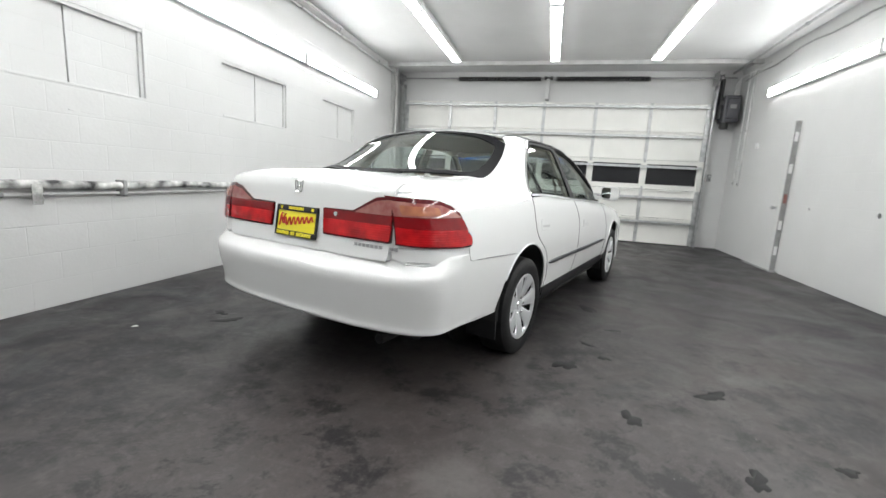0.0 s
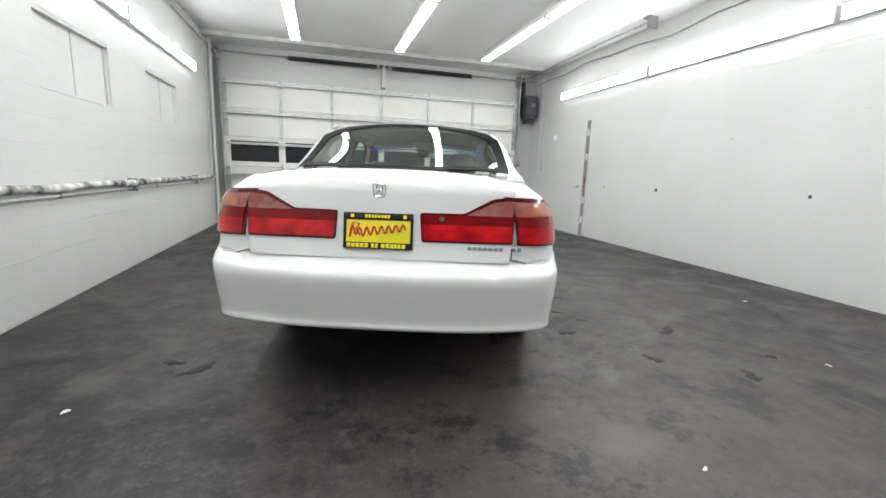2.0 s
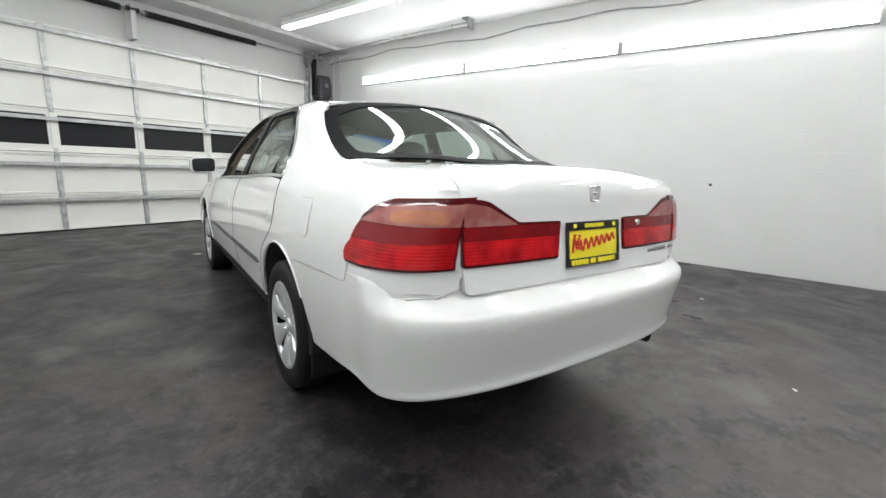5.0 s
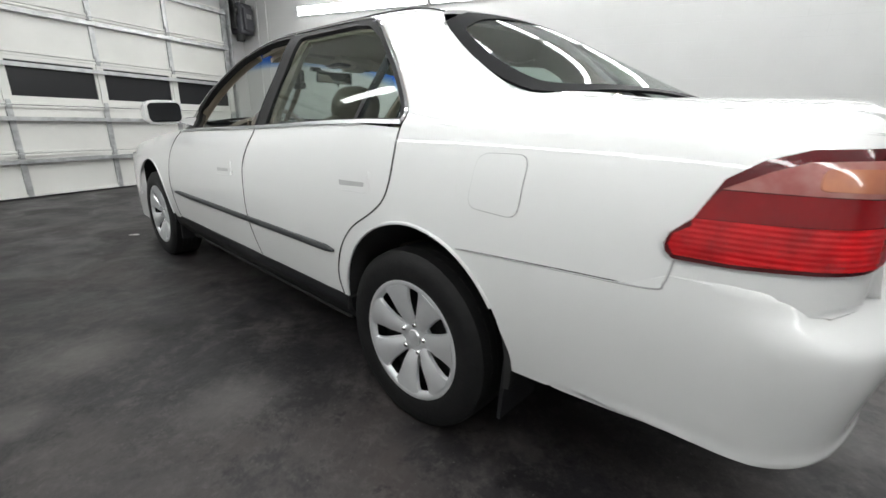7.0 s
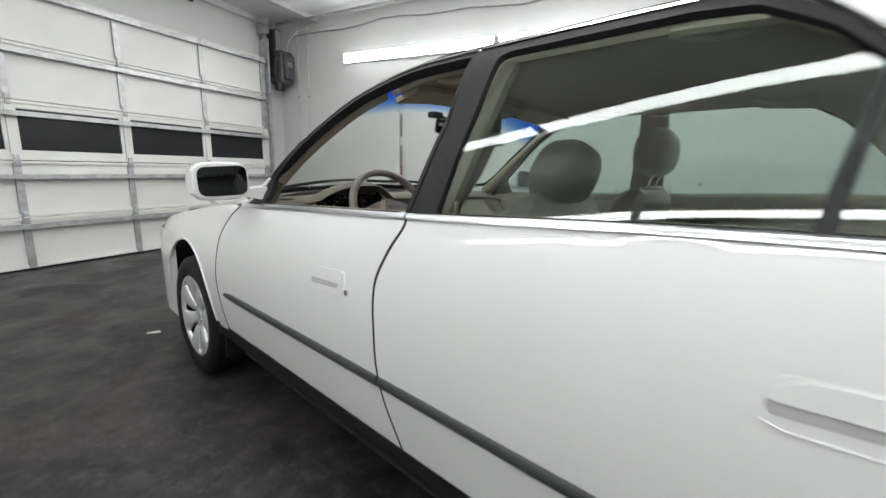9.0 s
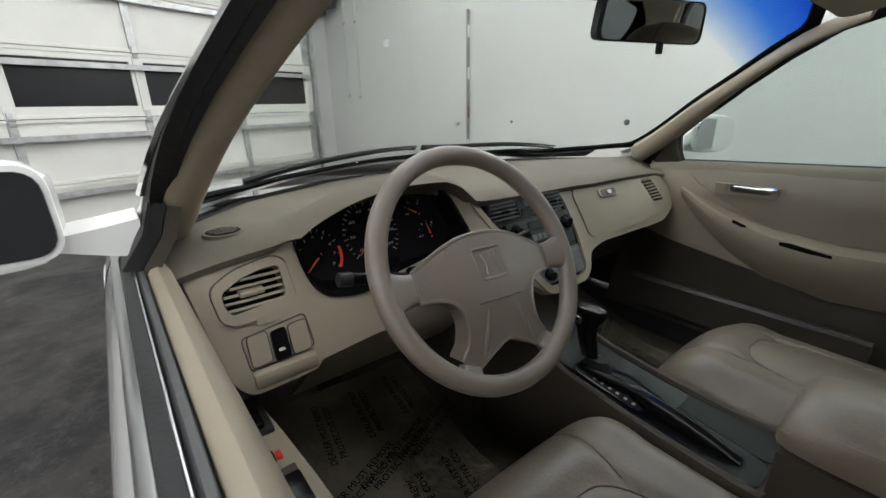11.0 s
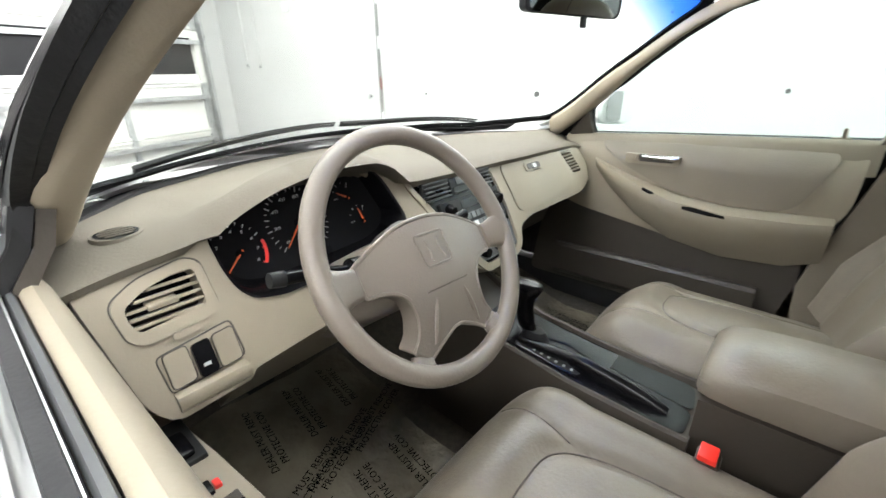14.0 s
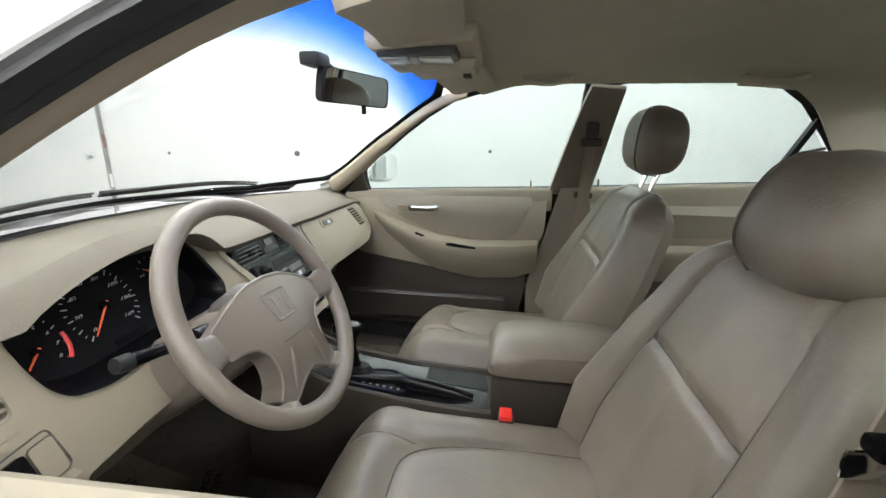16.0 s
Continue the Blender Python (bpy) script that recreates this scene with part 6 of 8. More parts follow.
for x in np.linspace(-0.80, 0.80, 41):
    yw = lerp(abs(x), [(0, 2.50), (0.3, 2.455), (0.58, 2.32), (0.70, 2.19), (0.8, 2.05)])
    rows.append([(x, yw - 0.020, 0.974), (x, yw - 0.010, 0.978), (x, yw + 0.13, 0.952), (x, yw + 0.13, 0.940), (x, yw - 0.010, 0.96)])
part("demist_strip", loft(rows), RUBBER, dash, "black strip at the foot of the windscreen")
# end caps and lower body
part("dash_core", loft([[(x, 2.06, 0.93), (x, 2.25, 0.93), (x, 2.25, 0.52), (x, 2.06, 0.62), (x, 2.0, 0.77)] for x in (-0.78, 0.78)]), BROWN, dash)
part("knee_panel", loft([[(x, y0, z0), (x, y0 + 0.015, z0 + 0.004), (x, 2.06, 0.60), (x, 2.05, 0.59)] for x, y0, z0 in ((-0.61, 1.838, 0.792), (-0.5, 1.842, 0.798), (-0.2, 1.838, 0.79))]), TAN, dash)
# left vent, slats
v1 = sub("air_vent", dash)
plate("vent_frame", fillet([(-0.744, 0.930), (-0.705, 0.950), (-0.645, 0.959), (-0.627, 0.950), (-0.624, 0.892), (-0.636, 0.881), (-0.722, 0.876), (-0.738, 0.886)], 0.014, 4), lambda x, z: fas(x, z, 0.006), TAN, v1, 0.02, 0.01, [VENTL], centre=FRONT)
for k in range(6):
    z = 0.895 + k * 0.0098
    x0 = -0.727 + max(0, k - 2.4) * 0.018
    bm = box(x0, -0.638, -0.001, 0.026, -0.0022, 0.0022, 0.001)
    ob = part("slat", bm, TAN, v1)
    ob.matrix_local = Matrix.Translation((0, fas_y(-0.69, z) + 0.001, z)) @ Matrix.Rotation(radians(-22), 4, "X")
ob = part("vent_tab", box(-0.705, -0.668, -0.008, 0.012, -0.004, 0.004, 0.002), TAN, v1)
ob.matrix_local = Matrix.Translation((0, fas_y(-0.69, 0.916) + 0.002, 0.914))
plate("vent_back", VENTL, lambda x, z: fas(x, z, -0.035), BLKGLOSS, v1, 0.03, 0.004, centre=FRONT)
# switches under the vent
for nm, x0, x1, m_, d_ in (("blank", -0.714, -0.684, TAN, 0.006), ("switch", -0.680, -0.656, BLKGLOSS, 0.009), ("blank", -0.652, -0.622, TAN, 0.006)):
    plate(nm, fillet([(x0, 0.815), (x1, 0.817), (x1 + 0.001, 0.860), (x0 + 0.001, 0.858)], 0.006, 3), lambda x, z, d_=d_: fas(x, z, d_), m_, dash, 0.02, 0.012, centre=FRONT)
plate("switch_mark", [(-0.673, 0.829), (-0.664, 0.829), (-0.664, 0.833), (-0.673, 0.833)], lambda x, z: fas(x, z, 0.0115), TICK, dash, 0.02, 0.002, centre=FRONT)
plate("dimmer", fillet([(-0.692, 0.869), (-0.655, 0.871), (-0.655, 0.879), (-0.692, 0.877)], 0.003, 3), lambda x, z: fas(x, z, 0.006), TAN, dash, 0.02, 0.01, centre=FRONT)
part("coin_tray", loft([[(x, fas_y(x, 0.80) - d, z) for d, z in ((-0.01, 0.782), (0.006, 0.784), (0.012, 0.790), (0.013, 0.800), (0.008, 0.808), (-0.01, 0.812))] for x in (-0.716, -0.710, -0.628, -0.620)]), TAN, dash)
# demist outlet on the pad
dv = sub("demist_vent", dash)
part("vent_well", loft([[(-0.692 + r * math.cos(a), 2.0 + r * 1.05 * math.sin(a), 0.990 + h) for a in [math.pi * k / 9 for k in range(18)]] for r, h in ((0.034, -0.006), (0.032, 0.001), (0.028, 0.001), (0.027, -0.004))], cap=False), PAD, dv)
part("vent_hole", lathe([(0.9908, 0), (0.9912, 0.027)], 18, (-0.692, 2.0, 0), "z"), BLKGLOSS, dv)
for k in range(4):
    ob = part("slat", box(-0.024 + abs(k - 1.5) * 0.005, 0.024 - abs(k - 1.5) * 0.005, -0.0013, 0.0013, 0.9912, 0.9930, 0.0005), PAD, dv)
    ob.matrix_local = Matrix.Translation((-0.692, 1.985 + 0.010 * k, 0.0))
# instrument cluster: bowl, face, dials
cl = sub("instrument_cluster", dash)
c0 = np.mean(CLU, 0)
rings = []
for sc, dep in ((1.012, 0.004), (0.985, 0.0), (0.95, -0.03), (0.92, -0.06)):
    rings.append([fas(c0[0] + (x - c0[0]) * sc, c0[1] + (z - c0[1]) * sc, dep) for x, z in CLU])
part("bezel", loft(rings, cap=False), BLKGLOSS, cl)
plate("gauge_face", [(c0[0] + (x - c0[0]) * 0.93, c0[1] + (z - c0[1]) * 0.93) for x, z in CLU], lambda x, z: fas(x, z, -0.055), GAUGE, cl, 0.03, 0.004, centre=FRONT)


def text(body, size, m, material, parent, name="printed_text", align="CENTER"):
    cu = bpy.data.curves.new(name, "FONT")
    cu.body, cu.size, cu.align_x, cu.align_y, cu.extrude = body, size, align, "CENTER", 0.0002
    cu.resolution_u = 2
    cu.materials.append(material)
    ob = new(name, cu)
    ob.parent = host(parent)
    ob.matrix_local = m
    return ob


FT = Matrix.Rotation(radians(90 + 19), 4, "X")


def dial(cx, cz, r, a0, a1, n, labels, needle, red=None):
    d = sub("dial", cl)
    for k in range(n + 1):
        a = radians(a0 + (a1 - a0) * k / n)
        big = k % 2 == 0
        p0, p1 = r, r * (0.86 if big else 0.92)
        A, B = (fas(cx + q * math.cos(a), cz + q * math.sin(a), -0.053) for q in (p0, p1))
        part("tick", tube([A, B], 0.0009 if big else 0.0006, 4), TICK if not (red and k >= red) else REDBTN, d)
    for (k, tx) in labels:
        a = radians(a0 + (a1 - a0) * k / n)
        p = fas(cx + r * 0.70 * math.cos(a), cz + r * 0.70 * math.sin(a), -0.0535)
        text(tx, r * 0.22, Matrix.Translation(p) @ FT, TICK, d)
    if red:
        pts = [fas(cx + r * 0.96 * math.cos(radians(a)), cz + r * 0.96 * math.sin(radians(a)), -0.052) for a in np.linspace(a0 + (a1 - a0) * red / n, a1, 8)]
        part("red_band", tube(pts, 0.003, 5), REDBTN, d)
    a = radians(needle)
    part("needle", tube([fas(cx - 0.15 * r * math.cos(a), cz - 0.15 * r * math.sin(a), -0.047), fas(cx + 0.85 * r * math.cos(a), cz + 0.85 * r * math.sin(a), -0.047)], [0.0022, 0.0009], 5), NEEDLE, d, "orange needle")
    part("needle_cap", lathe([(0, 0), (0, r * 0.12), (0.006, r * 0.14)], 12, fas(cx, cz, -0.045), "y"), BLKGLOSS, d)


dial(-0.553, 0.926, 0.046, 215, -35, 16, [(2, "1"), (4, "2"), (6, "3"), (8, "4"), (10, "5"), (12, "6"), (14, "7"), (16, "8")], 218, 13)
dial(-0.435, 0.946, 0.060, 222, -42, 28, [(0, "0"), (4, "20"), (8, "40"), (12, "60"), (16, "80"), (20, "100"), (24, "120"), (28, "140")], 222)
dial(-0.318, 0.965, 0.028, 180, 60, 4, [(0, "C"), (4, "H")], 150)
dial(-0.300, 0.918, 0.028, 180, 60, 4, [(0, "E"), (4, "F")], 100)
plate("odometer", fillet([(-0.45, 0.882), (-0.39, 0.882), (-0.39, 0.893), (-0.45, 0.893)], 0.002, 2), lambda x, z: fas(x, z, -0.053), BLKGLOSS, cl, 0.02, 0.002, centre=FRONT)

# centre stack
cs = sub("centre_stack", dash)
plate("stack_panel", STACK, lambda x, z: fas(x, z, -0.004), BLKGLOSS, cs, 0.03, 0.02, centre=FRONT)
plate("stack_rim", [(x * 1.0 + 0.004 * (1 if x > 0 else -1), z) for x, z in fillet([(-0.206, 0.983), (0.112, 0.973), (0.126, 0.928), (0.136, 0.85), (0.132, 0.768), (0.098, 0.746), (-0.042, 0.744), (-0.109, 0.825), (-0.152, 0.895)], 0.022, 4)], lambda x, z: fas(x, z, 0.005), TAN, cs, 0.03, 0.012, [STACK], centre=FRONT)
for x0, x1 in ((-0.165, -0.075), (0.018, 0.092)):
    av = sub("air_vent", cs)
    yv = fas_y(0, 0.948)
    part("vent_box", box(x0, x1, yv - 0.006, yv + 0.004, 0.924, 0.968, 0.003), DARKGAP, av)
    for k in range(5):
        ob = part("slat", box(x0 + 0.004, x1 - 0.004, -0.008, 0.010, -0.0016, 0.0016, 0.0005), SLATG, av)
        ob.matrix_local = Matrix.Translation((0, fas_y(0, 0.930 + 0.0085 * k) - 0.006, 0.930 + 0.0085 * k)) @ Matrix.Rotation(radians(-18), 4, "X")
    part("vent_tab", box((x0 + x1) / 2 - 0.010, (x0 + x1) / 2 + 0.010, yv - 0.020, yv, 0.945, 0.950, 0.001), BLKGLOSS, av)


def on_stack(name, x0, x1, z0, z1, d, m_, deep=0.012, rnd_=0.003):
    return plate(name, fillet([(x0, z0), (x1, z0), (x1, z1), (x0, z1)], rnd_, 3), lambda x, z: fas(x, z, d), m_, cs, 0.02, deep, centre=FRONT)


on_stack("hazard_button", -0.066, 0.010, 0.925, 0.967, 0.004, GREYP)
on_stack("clock", -0.060, 0.004, 0.930, 0.943, 0.006, BLKGLOSS, 0.002)
on_stack("button", -0.045, -0.012, 0.948, 0.962, 0.008, SLATG, 0.006)
on_stack("radio", -0.122, 0.108, 0.842, 0.917, 0.003, GREYP)
on_stack("display", -0.052, 0.058, 0.892, 0.911, 0.005, BLKGLOSS, 0.003)
for k in range(6):
    x = -0.050 + k * 0.0185
    on_stack("button", x, x + 0.0155, 0.850, 0.861, 0.0075, LENSW if k in (1, 4) else BTN, 0.006, 0.002)
    on_stack("button", x, x + 0.0155, 0.868, 0.882, 0.0075, BTN, 0.006, 0.002)
on_stack("heater_panel", -0.070, 0.112, 0.768, 0.832, 0.002, SLATG)
for k in range(4):
    on_stack("button", 0.070, 0.104, 0.776 + 0.0135 * k, 0.786 + 0.0135 * k, 0.006, BTN, 0.006, 0.002)
on_stack("heater_display", -0.055, 0.055, 0.808, 0.826, 0.004, BLKGLOSS, 0.003)
for x, z, r in ((0.088, 0.890, 0.017), (-0.096, 0.898, 0.014), (-0.098, 0.862, 0.009), (-0.030, 0.787, 0.014), (0.030, 0.787, 0.014)):
    part("knob", lathe([(0, 0), (0, r * 0.8), (0.012, r * 0.9), (0.014, r * 1.12), (0.018, r * 1.15)], 20, fas(x, z, 0.018), "y"), BLKGLOSS, cs)
GLOVE = fillet([(0.150, 0.962), (0.45, 0.958), (0.478, 0.930), (0.488, 0.862), (0.455, 0.840), (0.172, 0.836), (0.166, 0.88)], 0.03, 5)
plate("glovebox", GLOVE, lambda x, z: fas(x, z, 0.004), TAN, dash, 0.03, 0.012, centre=FRONT)
gl = plate("glovebox_latch", fillet([(0.250, 0.930), (0.340, 0.928), (0.340, 0.951), (0.250, 0.953)], 0.010, 4), lambda x, z: fas(x, z, 0.008), TAN, dash, 0.02, 0.01, centre=FRONT)
plate("latch_grip", fillet([(0.262, 0.934), (0.330, 0.932), (0.330, 0.947), (0.262, 0.949)], 0.006, 4), lambda x, z: fas(x, z, 0.0095), BROWN, gl, 0.02, 0.004, centre=FRONT)
plate("latch_lock", fillet([(0.288, 0.936), (0.306, 0.936), (0.306, 0.946), (0.288, 0.946)], 0.004, 3), lambda x, z: fas(x, z, 0.012), LENSW, gl, 0.02, 0.004, centre=FRONT)


def groove(outline, d=0.0):
    """A thin dark joint round a panel of the fascia."""
    part("panel_joint", add_tube(bmesh.new(), [fas(x, z, d) for x, z in dense(outline, 0.015)], 0.0013, 5, True), BROWN, dash)


groove(GLOVE, 0.001)
groove(fillet([(-0.720, 0.856), (-0.619, 0.866), (-0.616, 0.816), (-0.717, 0.809)], 0.008, 3))
groove(fillet([(-0.745, 0.931), (-0.705, 0.951), (-0.644, 0.960), (-0.626, 0.951), (-0.623, 0.891), (-0.636, 0.880), (-0.722, 0.875), (-0.739, 0.885)], 0.014, 4))
for x0, x1 in ((-0.714, -0.684), (-0.652, -0.622)):
    groove(fillet([(x0, 0.815), (x1, 0.817), (x1 + 0.001, 0.860), (x0 + 0.001, 0.858)], 0.006, 3), 0.005)
v2 = sub("air_vent", dash)
plate("vent_back", VENTR, lambda x, z: fas(x, z, -0.03), BLKGLOSS, v2, 0.03, 0.004, centre=FRONT)
for k in range(7):
    z = 0.884 + 0.0095 * k
    xc = 0.571 - (z - 0.88) * 0.56
    ob = part("slat", box(-0.037, 0.037, -0.002, 0.02, -0.0022, 0.0022, 0.001), TAN, v2)
    ob.matrix_local = Matrix.Translation((xc, fas_y(xc, z) + 0.006, z)) @ Matrix.Rotation(radians(-25), 4, "X")

# steering wheel and column
SWC, SWT = Vector((-0.367, 1.694, 0.910)), 30.9
SWM = Matrix.Translation(SWC) @ Matrix.Rotation(radians(90 - SWT), 4, "X")
TURNED = Matrix.Rotation(radians(-3), 4, "Z")
# local frame: x right, y up along the rim's plane, z towards the driver
sw_ = sub("steering_wheel")
sw_.matrix_local = SWM @ TURNED


def swp(name, bm, material, label=""):
    return part(name, bm, material, sw_, label)


swp("rim", add_tube(bmesh.new(), [(0.188 * math.cos(a), 0.188 * math.sin(a), 0) for a in [2 * math.pi * k / 72 for k in range(72)]], 0.0158, 16, True), WHEELM)
half = [(0.05, 0.047), (0.09, 0.033), (0.136, 0.011), (0.136, -0.036), (0.113, -0.036), (0.089, -0.044), (0.074, -0.062), (0.069, -0.09), (0.076, -0.118), (0.090, -0.133), (0.064, -0.153), (0.030, -0.134)]
corners = [0.03, 0.03, 0.004, 0.004, 0.012, 0.012, 0.02, 0.02, 0.012, 0.004, 0.004, 0.02]
pad_o = fillet([(0, 0.052)] + half + [(0, -0.122)] + [(-x, y) for x, y in half[::-1]], [0.03] + corners + [0.03] + corners[::-1], 5)


def pad_z(x, y):
    """The face of the airbag pad: domed, falling away to the spokes."""
    return 0.012 - 0.9 * x * x - 1.1 * (y + 0.02) ** 2 + 0.004 * math.exp(-((y + 0.055) / 0.05) ** 2) * math.exp(-(x / 0.09) ** 2)


swp("airbag_pad", sheet(pad_o, lambda x, y: Vector((x, y, pad_z(x, y))), 0.010, 0.045, (), (0, 0, -1)), WHEELM, "taupe moulded airbag pad")
rimline = [(x * 0.985, y * 0.985 - 0.0004) for x, y in pad_o]
swp("pad_edge", add_tube(bmesh.new(), [(x, y, pad_z(x, y) - 0.0015) for x, y in dense(rimline, 0.01)], 0.0035, 6, True), WHEELM)
for s_ in (-1, 1):
    # side spoke from the pad's seam to the rim, widening
    rows = []
    for t in np.linspace(0, 1, 8):
        x = 0.1375 + (0.186 - 0.1375) * t
        y0, y1 = -0.0355 - 0.016 * t ** 2.2, 0.0105 + 0.014 * t ** 2.2
        zc = pad_z(0.136, -0.012) - 0.004 + 0.012 * t
        rows.append([(s_ * x, (y0 + y1) / 2 + (y1 - y0) / 2 * math.copysign(abs(math.cos(a)) ** 0.6, math.cos(a)), zc + (0.011 if math.sin(a) > 0 else 0.016) * math.copysign(abs(math.sin(a)) ** 0.7, math.sin(a))) for a in [2 * math.pi * k / 18 for k in range(18)]])
    swp("spoke", loft(rows), WHEELM)
    # lower spoke
    ca, sa = math.cos(radians(-61.7)), math.sin(radians(-61.7))
    rows = []
    for t in np.linspace(0, 1, 6):
        r = 0.1625 + 0.024 * t
        hw = 0.0165 + 0.014 * t ** 2.2
        zc = pad_z(0.076, -0.143) - 0.004 + 0.012 * t
        rows.append([(s_ * (r * ca - hw * math.copysign(abs(math.cos(a)) ** 0.6, math.cos(a)) * sa), r * sa + hw * math.copysign(abs(math.cos(a)) ** 0.6, math.cos(a)) * ca, zc + 0.012 * math.copysign(abs(math.sin(a)) ** 0.7, math.sin(a))) for a in [2 * math.pi * k / 18 for k in range(18)]])
    swp("spoke", loft(rows), WHEELM)
em = fillet([(-0.031, 0.026), (0.031, 0.026), (0.027, -0.024), (-0.027, -0.024)], 0.008, 4)
swp("emblem", add_tube(bmesh.new(), [(x, y - 0.003, pad_z(x, y - 0.003) + 0.0005) for x, y in dense(em, 0.008)], 0.0021, 6, True), WHEELM, "moulded plain shield")
for q in (-1, 1):
    swp("emblem_bar", tube([(q * xx, yy, pad_z(xx, yy) + 0.0005) for xx, yy in ((0.014, 0.014), (0.009, -0.003), (0.014, -0.020))], 0.0026, 6), WHEELM)
swp("pad_line", tube([(x, -0.060, pad_z(x, -0.060) + 0.0002) for x in np.linspace(-0.044, 0.044, 9)], 0.0013, 5), SEAM)
for q in (-1, 1):
    swp("pad_rib", tube([(q * (0.030 + 0.020 * t), -0.072 - 0.062 * t, pad_z(0.030 + 0.020 * t, -0.072 - 0.062 * t) - 0.0025) for t in np.linspace(0, 1, 6)], [0.003, 0.005, 0.006, 0.006, 0.005, 0.004], 8), WHEELM)
swp("hub", lathe([(-0.09, 0.055), (-0.04, 0.06), (-0.02, 0.05)], 20, (0, 0, 0), "z"), BROWN)
col = sub("steering_column")
col.matrix_local = SWM
part("shroud", loft([[(w * math.copysign(abs(math.cos(a)) ** 0.7, math.cos(a)), h * math.copysign(abs(math.sin(a)) ** 0.7, math.sin(a)) + o, z) for a in [2 * math.pi * k / 24 for k in range(24)]] for z, w, h, o in ((-0.045, 0.055, 0.045, -0.010), (-0.055, 0.070, 0.055, -0.012), (-0.11, 0.078, 0.062, -0.014), (-0.19, 0.088, 0.066, -0.018), (-0.28, 0.098, 0.07, -0.02))]), WHEELM, col, "taupe column shroud")
part("shaft", tube([(0, -0.01, -0.2), (0, -0.02, -0.55)], 0.025), UNDER, col)
st = part("stalk", tube([(-0.06, 0.012, -0.085), (-0.10, 0.022, -0.083), (-0.15, 0.034, -0.080), (-0.196, 0.043, -0.078)], [0.009, 0.008, 0.009, 0.010], 12), BLKGLOSS, col, "black indicator stalk")
part("stalk_collar", tube([(-0.066, 0.013, -0.085), (-0.092, 0.020, -0.083)], [0.021, 0.017], 12), BLKGLOSS, st)
part("stalk_tip", tube([(-0.192, 0.042, -0.078), (-0.212, 0.046, -0.077)], [0.0115, 0.0105], 12), GREYP, st)
part("stalk", tube([(0.07, 0.012, -0.085), (0.13, 0.024, -0.082), (0.20, 0.034, -0.078)], [0.009, 0.009, 0.010], 12), BLKGLOSS, col, "black wiper stalk")
part("ignition", lathe([(-0.05, 0.0), (-0.05, 0.018), (-0.09, 0.02)], 14, (0.08, -0.03, 0), "z"), BLKGLOSS, col)

